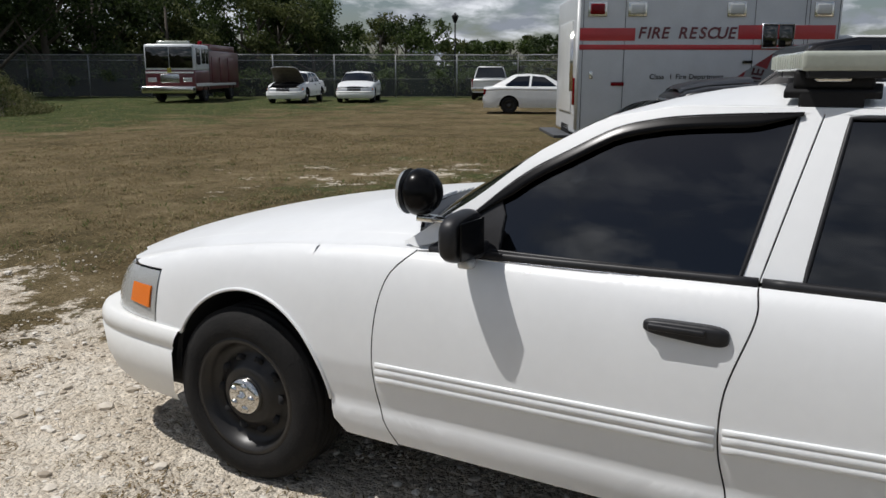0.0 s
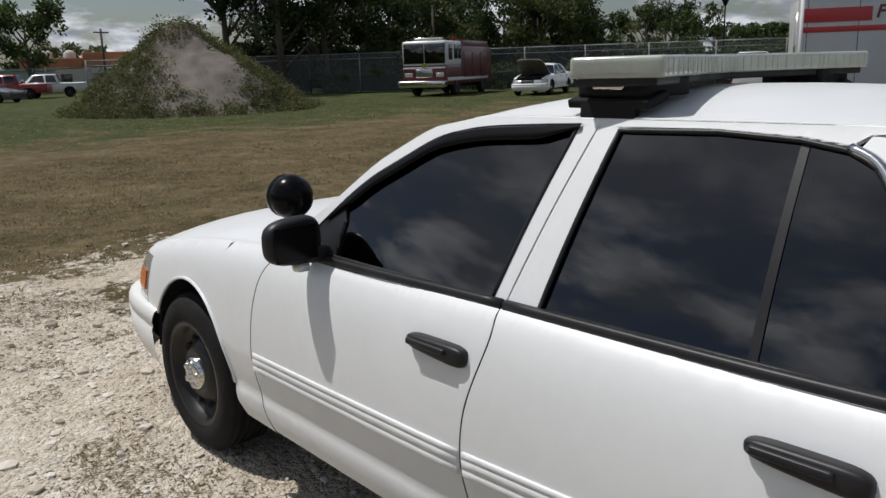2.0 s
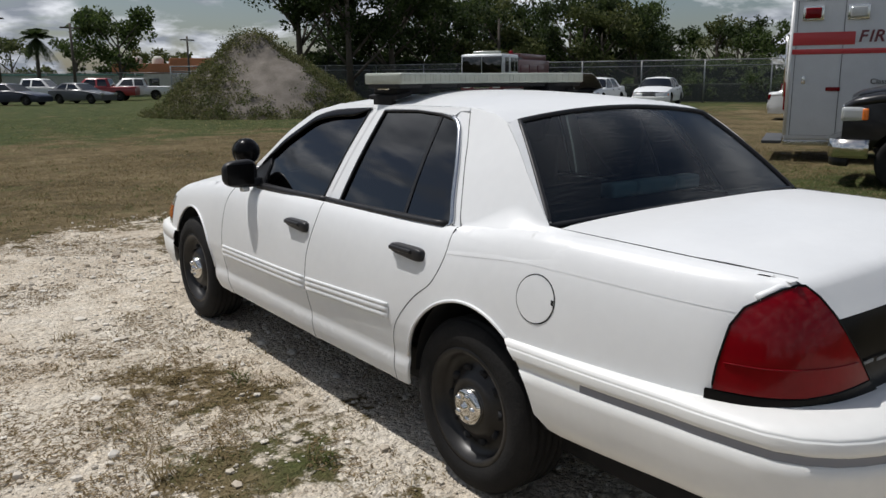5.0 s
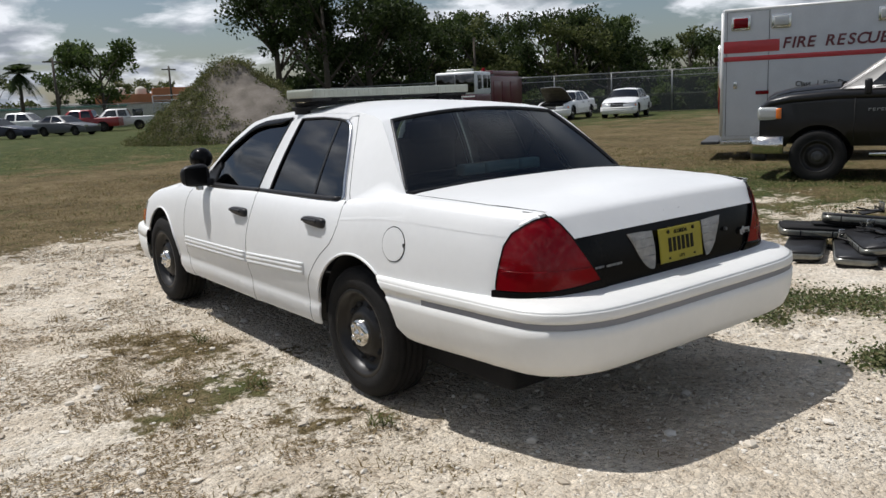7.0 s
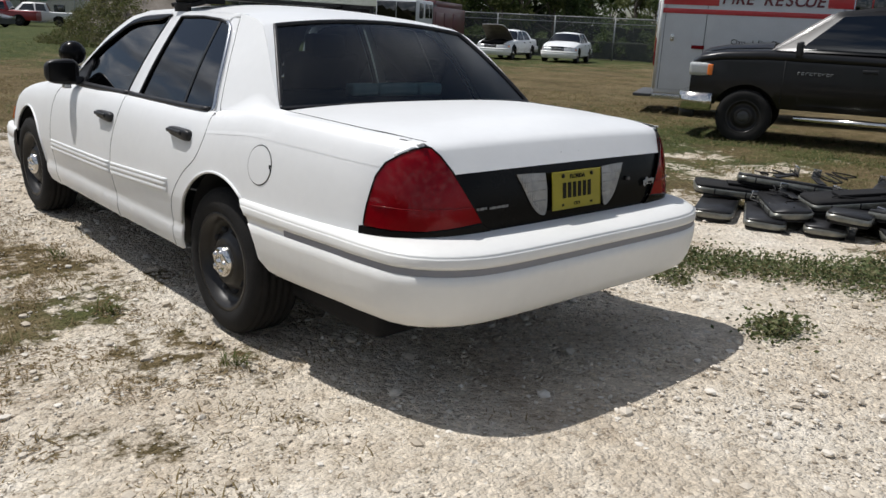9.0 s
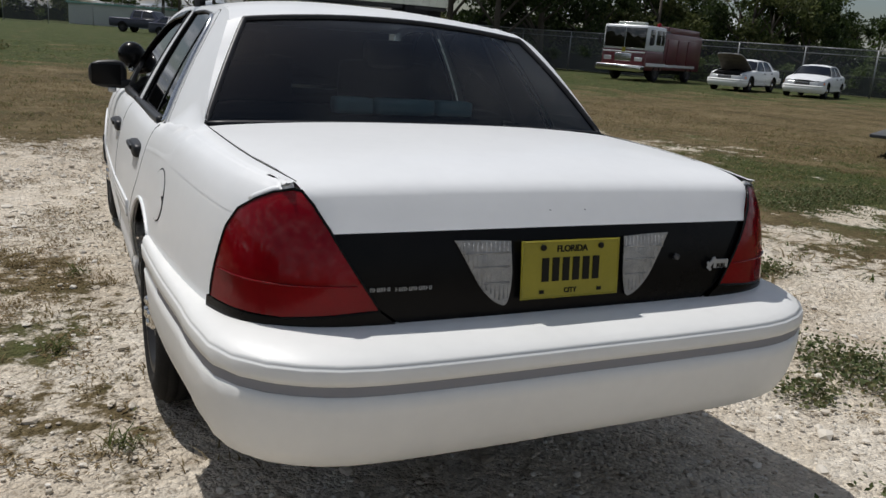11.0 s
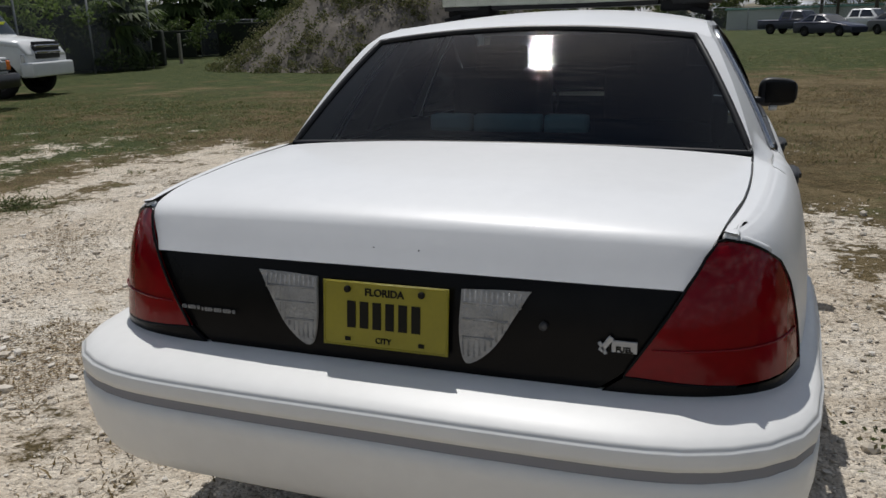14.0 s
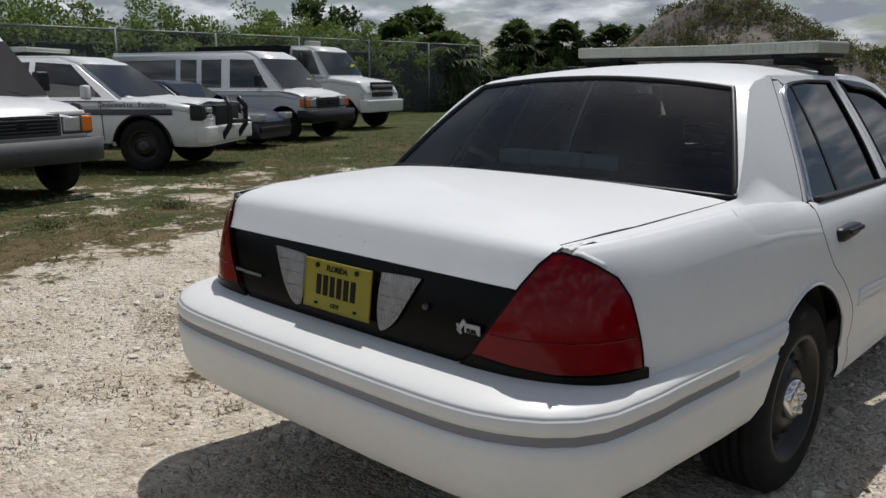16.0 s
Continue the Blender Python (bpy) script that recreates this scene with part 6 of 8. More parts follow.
# ---- ground ----
def gravel_share(x, y):
    """1 on the gravel drive, 0 in the grass, in between where they mix."""
    edge = np.minimum(np.minimum(x + 4.45 + 0.12 * np.clip(y, -5, 6), 2.15 - x + 0.25 * np.clip(-1.5 - y, -6, 4)), 6.9 - y + 0.25 * np.clip(x, -4, 4))
    g = np.clip(0.5 + 0.42 * edge, 0, 1)
    dry = np.exp(-(((x + 1.45) / 0.75) ** 2 + ((y - 0.9) / 2.3) ** 2) * 0.9)
    ahead = np.exp(-(((x - 0.6) / 1.6) ** 2 + ((y - 5.2) / 1.0) ** 2))
    pile = np.exp(-(((x - 3.3) / 0.9) ** 2 + ((y + 0.5) / 1.1) ** 2)) + 0.3 * np.exp(-(((x - 6.5) / 1.2) ** 2 + ((y - 2.2) / 1.5) ** 2))
    side = 0.55 * np.exp(-(((x - 3.1) / 1.7) ** 2 + ((y - 2.6) / 3.2) ** 2)) + 0.14 * np.exp(-(((x - 6.0) / 2.2) ** 2 + ((y - 9.0) / 2.5) ** 2)) + 0.34 * np.exp(-(((x - 6.3) / 2.4) ** 2 + ((y - 1.2) / 1.8) ** 2)) + 0.36 * np.exp(-(((x - 8.0) / 2.5) ** 2 + ((y - 7.0) / 2.5) ** 2)) + 0.46 * np.exp(-(((x + 7.6) / 2.8) ** 2 + ((y - 3.5) / 5.0) ** 2))
    return np.clip(g - 0.58 * dry - 0.36 * ahead + 0.75 * pile + side, 0, 1)


def green_share(x, y):
    g = 0.32 + 0.5 * np.clip((y - 17) / 8, 0, 1) + 0.5 * np.exp(-(((x - 7.5) / 3) ** 2 + ((y - 4) / 3) ** 2)) + 0.38 * np.clip((-x - 4) / 5, 0, 1) + 0.3 * np.exp(-(((x - 2.6) / 0.8) ** 2 + ((y + 0.9) / 0.8) ** 2))
    return np.clip(g - 0.25 * np.exp(-(((x - 8) / 14) ** 2 + ((y - 13) / 6) ** 2)), 0, 1)


def ground_material():
    m = bpy.data.materials.new("gravel_and_grass")
    m.use_nodes = True
    nt = m.node_tree
    p = nt.nodes["Principled BSDF"]
    p.inputs["Roughness"].default_value, p.inputs["Specular IOR Level"].default_value = 0.95, 0.15
    n, link = nt.nodes.new, nt.links.new
    co = n("ShaderNodeTexCoord")

    def tex(scale, detail=5, rough=0.55):
        t = n("ShaderNodeTexNoise")
        t.inputs["Scale"].default_value, t.inputs["Detail"].default_value, t.inputs["Roughness"].default_value = scale, detail, rough
        link(co.outputs["Object"], t.inputs["Vector"])
        return t.outputs["Fac"]

    def math_node(op, a, b):
        k = n("ShaderNodeMath"); k.operation = op
        for i, v in enumerate((a, b)):
            if isinstance(v, (int, float)):
                k.inputs[i].default_value = v
            else:
                link(v, k.inputs[i])
        return k.outputs[0]

    def ramp(fac, stops):
        r = n("ShaderNodeValToRGB")
        r.color_ramp.elements[0].position, r.color_ramp.elements[1].position = stops[0][0], stops[-1][0]
        r.color_ramp.elements[0].color, r.color_ramp.elements[1].color = (*stops[0][1], 1), (*stops[-1][1], 1)
        for pos, c in stops[1:-1]:
            r.color_ramp.elements.new(pos).color = (*c, 1)
        link(fac, r.inputs[0])
        return r.outputs[0]

    def blend(fac, a, b):
        k = n("ShaderNodeMix"); k.data_type = "RGBA"
        link(fac, k.inputs["Factor"]); link(a, k.inputs[6]); link(b, k.inputs[7])
        return k.outputs[2]
    share = {}
    for key in ("gravel", "green"):
        a = n("ShaderNodeAttribute")
        a.attribute_name = key
        share[key] = a.outputs["Fac"]
    # gravel: sand with pebbles of two sizes
    v1, v2 = n("ShaderNodeTexVoronoi"), n("ShaderNodeTexVoronoi")
    v1.inputs["Scale"].default_value, v2.inputs["Scale"].default_value = 34, 85
    for v in (v1, v2):
        link(co.outputs["Object"], v.inputs["Vector"])
    sand = ramp(math_node("ADD", math_node("MULTIPLY", tex(0.9, 6), 0.6), math_node("MULTIPLY", tex(7, 6), 0.4)), [(0.32, (0.46, 0.385, 0.295)), (0.48, (0.63, 0.56, 0.46)), (0.66, (0.73, 0.68, 0.595))])
    sep1, sep2 = n("ShaderNodeSeparateColor"), n("ShaderNodeSeparateColor")
    link(v1.outputs["Color"], sep1.inputs[0]); link(v2.outputs["Color"], sep2.inputs[0])
    grit = math_node("ADD", math_node("MULTIPLY", sep1.outputs[0], 0.5), math_node("MULTIPLY", sep2.outputs[1], 0.5))
    tone = ramp(grit, [(0.12, (0.5, 0.46, 0.41)), (0.26, (0.93, 0.91, 0.88)), (0.6, (1.02, 1.01, 1.0)), (0.9, (1.4, 1.38, 1.34))])
    mul = n("ShaderNodeMix"); mul.data_type, mul.blend_type = "RGBA", "MULTIPLY"
    mul.inputs["Factor"].default_value = 0.8
    link(sand, mul.inputs[6]); link(tone, mul.inputs[7])
    gravel = mul.outputs[2]
    # grass: straw to green
    straw = ramp(math_node("ADD", math_node("ADD", math_node("MULTIPLY", tex(0.5, 9, 0.7), 0.45), math_node("MULTIPLY", tex(3.2, 8, 0.72), 0.3)), math_node("MULTIPLY", tex(24, 6, 0.7), 0.25)), [(0.38, (0.045, 0.036, 0.015)), (0.46, (0.1, 0.077, 0.036)), (0.53, (0.165, 0.125, 0.065)), (0.62, (0.27, 0.215, 0.125))])
    lush = ramp(math_node("ADD", math_node("MULTIPLY", tex(2.4, 8, 0.7), 0.6), math_node("MULTIPLY", tex(22, 6, 0.7), 0.4)), [(0.36, (0.02, 0.032, 0.01)), (0.5, (0.055, 0.072, 0.022)), (0.64, (0.125, 0.125, 0.048))])
    gf = ramp(math_node("ADD", share["green"], math_node("MULTIPLY", math_node("SUBTRACT", tex(0.6, 9, 0.68), 0.5), 2.6)), [(0.38, (0, 0, 0)), (0.68, (1, 1, 1))])
    grass = blend(gf, straw, lush)
    edge = math_node("ADD", math_node("ADD", share["gravel"], math_node("MULTIPLY", math_node("SUBTRACT", tex(1.5, 7, 0.62), 0.5), 1.7)), math_node("MULTIPLY", math_node("SUBTRACT", tex(9, 8, 0.7), 0.5), 1.1))
    mask = ramp(edge, [(0.44, (0, 0, 0)), (0.56, (1, 1, 1))])
    link(blend(mask, grass, gravel), p.inputs["Base Color"])
    # relief
    high = math_node("ADD", math_node("MULTIPLY", v1.outputs["Distance"], -0.7), math_node("MULTIPLY", v2.outputs["Distance"], -0.4))
    high = math_node("ADD", high, math_node("MULTIPLY", tex(26, 6, 0.7), 0.9))
    b = n("ShaderNodeBump")
    b.inputs["Strength"].default_value, b.inputs["Distance"].default_value = 0.9, 0.03
    link(high, b.inputs["Height"]); link(b.outputs[0], p.inputs["Normal"])
    return m


def build_ground():
    def axis(lo, hi, a, b, fine):
        near = list(np.arange(a, b, fine))
        out, d, v = [], fine, near[-1]
        while v < hi:
            d *= 1.09
            v += d
            out.append(v)
        low, d, v = [], fine, near[0]
        while v > lo:
            d *= 1.09
            v -= d
            low.append(v)
        return np.array(low[::-1] + near + out)
    xs, ys = axis(-900, 900, -6, 6, 0.12), axis(-900, 1200, -6, 8, 0.12)
    X, Y = np.meshgrid(xs, ys)
    Z = np.array([[ground_height(x, y) for x in xs] for y in ys])
    rough = np.array([[noise.noise(Vector((x * 0.9, y * 0.9, 0))) * 0.02 + noise.noise(Vector((x * 3.1, y * 3.1, 7))) * 0.008 for x in xs] for y in ys])
    near_car = np.exp(-((X / 1.6) ** 2 + ((Y - 1.4) / 3.0) ** 2) ** 2)
    Z = Z + rough * (1 - near_car) * np.where(np.hypot(X, Y) < 60, 1, 0) - 0.003
    nx, ny = len(xs), len(ys)
    idx = np.arange(nx * ny).reshape(ny, nx)
    q = np.stack([idx[:-1, :-1], idx[:-1, 1:], idx[1:, 1:], idx[1:, :-1]], -1).reshape(-1, 4)
    me = bpy.data.meshes.new("ground")
    me.from_pydata(np.stack([X, Y, Z], -1).reshape(-1, 3).tolist(), [], q.tolist())
    me.materials.append(ground_material())
    for key, f in (("gravel", gravel_share), ("green", green_share)):
        a = me.attributes.new(key, "FLOAT", "POINT")
        a.data.foreach_set("value", f(X, Y).reshape(-1).astype(np.float32))
    me.polygons.foreach_set("use_smooth", [True] * len(me.polygons))
    tagged(new("ground", me), "pale gravel drive running into dry patchy grass", "ground", kind="structure")


build_ground()


def soup(name, verts, faces, mat, label, category, kind="stuff", parent=None):
    """A mesh straight from arrays, for what nobody could count."""
    me = bpy.data.meshes.new(name)
    me.from_pydata(verts.tolist() if isinstance(verts, np.ndarray) else verts, [], faces.tolist() if isinstance(faces, np.ndarray) else faces)
    me.materials.append(mat)
    ob = new(name, me)
    if parent is not None:
        ob.parent = parent
        return ob
    return tagged(ob, label, category, kind=kind)


def island_material(name, stops, rough=0.9, spec=0.2, through=0.0):
    """A colour of its own for each loose piece."""
    m = bpy.data.materials.new(name)
    m.use_nodes = True
    nt = m.node_tree
    p = nt.nodes["Principled BSDF"]
    p.inputs["Roughness"].default_value, p.inputs["Specular IOR Level"].default_value = rough, spec
    g, r = nt.nodes.new("ShaderNodeNewGeometry"), nt.nodes.new("ShaderNodeValToRGB")
    r.color_ramp.elements[0].position, r.color_ramp.elements[1].position = 0, 1
    r.color_ramp.elements[0].color, r.color_ramp.elements[1].color = (*stops[0], 1), (*stops[-1], 1)
    for i, c in enumerate(stops[1:-1]):
        r.color_ramp.elements.new((i + 1) / (len(stops) - 1)).color = (*c, 1)
    nt.links.new(g.outputs["Random Per Island"], r.inputs[0])
    nt.links.new(r.outputs[0], p.inputs["Base Color"])
    if through:
        t, mix = nt.nodes.new("ShaderNodeBsdfTranslucent"), nt.nodes.new("ShaderNodeMixShader")
        nt.links.new(r.outputs[0], t.inputs[0])
        mix.inputs[0].default_value = through
        nt.links.new(p.outputs[0], mix.inputs[1]); nt.links.new(t.outputs[0], mix.inputs[2])
        nt.links.new(mix.outputs[0], nt.nodes["Material Output"].inputs[0])
    return m


def icosa():
    bm = bmesh.new()
    bmesh.ops.create_icosphere(bm, subdivisions=1, radius=1)
    v = np.array([p.co[:] for p in bm.verts])
    f = np.array([[w.index for w in q.verts] for q in bm.faces])
    bm.free()
    return v, f


def scatter_stones(rng, n, area, size, name, mat, label):
    v0, f0 = icosa()
    xs, ys = rng.uniform(area[0], area[1], n * 3), rng.uniform(area[2], area[3], n * 3)
    keep = rng.random(n * 3) < gravel_share(xs, ys) ** 1.5
    keep &= ~((np.abs(xs) < 0.95) & (ys > -0.4) & (ys < 3.3) & (np.abs(xs) > 0.6) & ((np.abs(ys) < 0.4) | (np.abs(ys - 2.9) < 0.4)))
    xs, ys = xs[keep][:n], ys[keep][:n]
    m = len(xs)
    r = np.minimum(size * (rng.pareto(3.2, m) * 0.6 + 0.55), size * (4 if size < 0.015 else 1.7))
    d = v0[None] * (1 + rng.uniform(-0.3, 0.3, (m, *v0.shape))) * r[:, None, None] * np.stack([rng.uniform(0.8, 1.35, m), rng.uniform(0.65, 1.1, m), rng.uniform(0.4, 0.75, m)], 1)[:, None]
    a = rng.uniform(0, 6.28, m)
    c, t = np.cos(a)[:, None], np.sin(a)[:, None]
    z = np.array([ground_height(x, y) for x, y in zip(xs, ys)]) + r * 0.12
    V = np.stack([d[..., 0] * c - d[..., 1] * t + xs[:, None], d[..., 0] * t + d[..., 1] * c + ys[:, None], d[..., 2] + z[:, None]], -1).reshape(-1, 3)
    F = (f0[None] + np.arange(m)[:, None, None] * len(v0)).reshape(-1, 3)
    soup(name, V, F, mat, label, "gravel")


stone_mat = island_material("pale_limestone", [(0.36, 0.305, 0.235), (0.55, 0.49, 0.405), (0.65, 0.595, 0.51), (0.72, 0.68, 0.61), (0.47, 0.41, 0.325)], 0.9)
rng = np.random.default_rng(4)
scatter_stones(rng, 26000, (-4.4, 2.8, -4.2, 3.2), 0.008, "loose_gravel", stone_mat, "loose pale limestone gravel")
scatter_stones(rng, 9000, (-4.6, 3.0, 2.5, 7.5), 0.0105, "loose_gravel", stone_mat, "loose pale limestone gravel")
scatter_stones(rng, 1300, (-4.2, 4.5, -3.4, 6.5), 0.019, "scattered_stones", stone_mat, "scattered larger limestone stones")
straw_mat = island_material("dry_grass", [(0.16, 0.12, 0.06), (0.24, 0.185, 0.1), (0.32, 0.26, 0.155), (0.2, 0.16, 0.075)], 0.9, 0.1, 0.35)
green_mat = island_material("green_grass", [(0.06, 0.085, 0.025), (0.09, 0.12, 0.035), (0.14, 0.15, 0.06), (0.2, 0.17, 0.085)], 0.85, 0.15, 0.4)


def blades(name, rng, xs, ys, h, spread, per, mat, label, category="grass", width=0.006):
    """Tufts of narrow upright blades."""
    n = len(xs)
    bx, by = np.repeat(xs, per), np.repeat(ys, per)
    m = n * per
    bx, by = bx + rng.normal(0, spread, m), by + rng.normal(0, spread, m)
    z = np.array([ground_height(x, y) for x, y in zip(bx, by)])
    hh = np.repeat(h * rng.uniform(0.5, 1.4, n), per) * rng.uniform(0.5, 1.1, m)
    a, tilt = rng.uniform(0, 6.28, m), rng.uniform(0.8, 2.6, m)
    w = width * rng.uniform(0.6, 1.5, m)
    dx, dy = np.cos(a), np.sin(a)
    base = np.stack([bx, by, z - 0.004], 1)
    s = np.stack([-dy * w, dx * w, 0 * w], 1)
    mid = base + np.stack([dx * tilt * hh * 0.3, dy * tilt * hh * 0.3, hh * 0.6], 1)
    tip = base + np.stack([dx * tilt * hh, dy * tilt * hh, hh], 1)
    V = np.stack([base - s, base + s, mid + s * 0.7, mid - s * 0.7, tip], 1).reshape(-1, 3)
    k = np.arange(m)[:, None] * 5
    F = [tuple(v) for v in (k + np.array([0, 1, 2, 3])).tolist()] + [tuple(v) for v in (k + np.array([3, 2, 4])).tolist()]
    return soup(name, V, F, mat, label, category)


def strew(name, rng, xs, ys, size, mat, label, category="grass"):
    """Short blades lying every which way."""
    m = len(xs)
    a, L, w = rng.uniform(0, 6.28, m), size * rng.uniform(0.6, 1.6, m), size * rng.uniform(0.12, 0.25, m)
    z = np.array([ground_height(x, y) for x, y in zip(xs, ys)]) + 0.012
    c, t, e = np.cos(a), np.sin(a), rng.uniform(0.1, 0.7, m) * L
    V = np.stack([np.stack([xs + sx * c * L - sy * t * w, ys + sx * t * L + sy * c * w, z + (sx > 0) * e], 1) for sx, sy in ((-1, -1), (1, -1), (1, 1), (-1, 1))], 1).reshape(-1, 3)
    return soup(name, V, np.arange(m)[:, None] * 4 + np.arange(4), mat, label, category)


def sample_grass(rng, n, area, power=1.0, low=0.0):
    xs, ys = rng.uniform(area[0], area[1], n), rng.uniform(area[2], area[3], n)
    patchy = np.array([noise.noise(Vector((x * 0.7, y * 0.7, 2))) * 0.6 + noise.noise(Vector((x * 2.3, y * 2.3, 5))) * 0.4 for x, y in zip(xs, ys)])
    keep = rng.random(n) < np.clip(1 - gravel_share(xs, ys) * 1.25 + patchy * 0.7 + low, 0, 1) ** power
    clear = ~((np.abs(xs) < 1.0) & (ys > -1.45) & (ys < 4.0))
    return xs[keep & clear], ys[keep & clear]


for area, n, h, per, wd in (((-4.5, 3.0, -1.0, 7.5), 1800, 0.022, 6, 0.003), ((-9, 22, 6.3, 18), 11000, 0.034, 6, 0.006), ((-9, 30, 18, 34), 6000, 0.05, 5, 0.011), ((-16, -4.3, -4, 14), 9000, 0.036, 6, 0.006), ((2.2, 12, -3.5, 7), 9000, 0.034, 6, 0.005)):
    xs, ys = sample_grass(rng, n, area)
    g = rng.random(len(xs)) < green_share(xs, ys)
    for own, mat, name, label in ((~g, straw_mat, "dry_grass", "short dry straw-coloured grass"), (g, green_mat, "green_grass", "short patchy green grass")):
        bx, by = np.repeat(xs[own], per), np.repeat(ys[own], per)
        strew(name, rng, bx + rng.normal(0, 0.12, len(bx)), by + rng.normal(0, 0.12, len(bx)), wd * 4, mat, label)
# upright tufts over the field
for area, n, h in (((-7, 14, 6.0, 16), 4200, 0.05), ((-14, -4.3, -3, 12), 3200, 0.05), ((2.2, 11, -3.0, 7.5), 3600, 0.045)):
    xs, ys = sample_grass(rng, n, area, 1.5)
    g = rng.random(len(xs)) < green_share(xs, ys)
    blades("grass_tufts", rng, xs[g], ys[g], h, 0.05, 9, green_mat, "small upright tufts of green grass", width=0.005)
    blades("grass_tufts", rng, xs[~g], ys[~g], h, 0.05, 9, straw_mat, "small upright tufts of dry grass", width=0.005)
# dry matted patches beside the sedan
xs, ys = rng.normal(-1.5, 0.45, 1100), rng.normal(1.0, 1.3, 1100)
ok = np.array([noise.noise(Vector((x * 2.6, y * 2.6, 9))) for x, y in zip(xs, ys)]) > 0.0
blades("dry_grass", rng, xs[ok], ys[ok], 0.022, 0.05, 9, straw_mat, "matted dry grass in the gravel", width=0.003)
for x, y in ((-1.05, -0.36), (-1.42, 1.84), (-1.64, 1.72), (-1.16, 1.64), (-1.75, 0.32), (-1.82, 0.82), (-1.73, 2.93), (-1.25, 0.55)):
    blades("weed_tuft", rng, np.full(6, x), np.full(6, y), 0.06, 0.035, 7, green_mat if x > -1.3 else straw_mat, "small spiky tuft of weeds in gravel", width=0.003)
# brown litter of dead grass lying on the gravel
def litter(rng, n, area, mat, level, size):
    xs, ys = rng.uniform(area[0], area[1], n), rng.uniform(area[2], area[3], n)
    patch_at = np.array([noise.noise(Vector((x * 1.1, y * 1.1, 4))) * 0.7 + noise.noise(Vector((x * 3.7, y * 3.7, 8))) * 0.5 for x, y in zip(xs, ys)])
    fade = np.clip(np.minimum(np.minimum(xs - area[0], area[1] - xs), np.minimum(ys - area[2], area[3] - ys)) / 0.5, 0, 1)
    ok = (patch_at * fade > level) & (rng.random(n) < fade) & ~((np.abs(xs) < 0.93) & (ys > -1.4) & (ys < 3.9))
    xs, ys = xs[ok], ys[ok]
    m = len(xs)
    a, L, w = rng.uniform(0, 6.28, m), size * rng.uniform(0.5, 1.6, m), size * rng.uniform(0.1, 0.3, m)
    z = np.array([ground_height(x, y) for x, y in zip(xs, ys)]) + rng.uniform(0.002, 0.005, m)
    c, t = np.cos(a), np.sin(a)
    e = rng.uniform(-0.06, 0.06, m) * L
    V = np.stack([np.stack([xs + sx * c * L - sy * t * w, ys + sx * t * L + sy * c * w, z + sx * e], 1) for sx, sy in ((-1, -1), (1, -1), (1, 1), (-1, 1))], 1).reshape(-1, 3)
    soup("dead_grass", V, np.arange(m)[:, None] * 4 + np.arange(4), mat, "brown litter of dead grass on gravel", "dead grass")


litter_mat = island_material("dead_grass_litter", [(0.1, 0.068, 0.032), (0.17, 0.12, 0.062), (0.25, 0.19, 0.105), (0.13, 0.1, 0.045)], 0.95, 0.1, 0.2)
litter(rng, 38000, (-3.1, -0.85, -0.9, 4.8), litter_mat, 0.03, 0.011)
litter(rng, 40000, (-4.5, 2.4, 4.2, 7.4), litter_mat, 0.02, 0.014)
litter(rng, 16000, (1.2, 3.2, -2.6, 3.5), litter_mat, 0.08, 0.011)
litter(rng, 12000, (-5.5, -2.9, 0.8, 4.8), litter_mat, 0.08, 0.014)
# leafy weeds by the pile
def leafy(name, rng, cx, cy, sx, sy, n, h, leaf, mat, label):
    xs, ys = rng.normal(cx, sx, n), rng.normal(cy, sy, n)
    zs = np.array([ground_height(x, y) for x, y in zip(xs, ys)]) + rng.random(n) ** 1.5 * h
    d = rng.normal(0, 1, (n, 3)); d[:, 2] = np.abs(d[:, 2]) * 0.4
    d /= np.linalg.norm(d, axis=1)[:, None]
    s = np.cross(d, rng.normal(0, 1, (n, 3)))
    s /= np.linalg.norm(s, axis=1)[:, None]
    L = leaf * rng.uniform(0.6, 1.3, n)[:, None]
    c = np.stack([xs, ys, zs], 1)
    V = np.stack([c, c + d * L * 0.5 + s * L * 0.3, c + d * L, c + d * L * 0.5 - s * L * 0.3], 1).reshape(-1, 3)
    F = (np.arange(n)[:, None] * 4 + np.array([0, 1, 2, 3]))
    return soup(name, V, F, mat, label, "weeds")


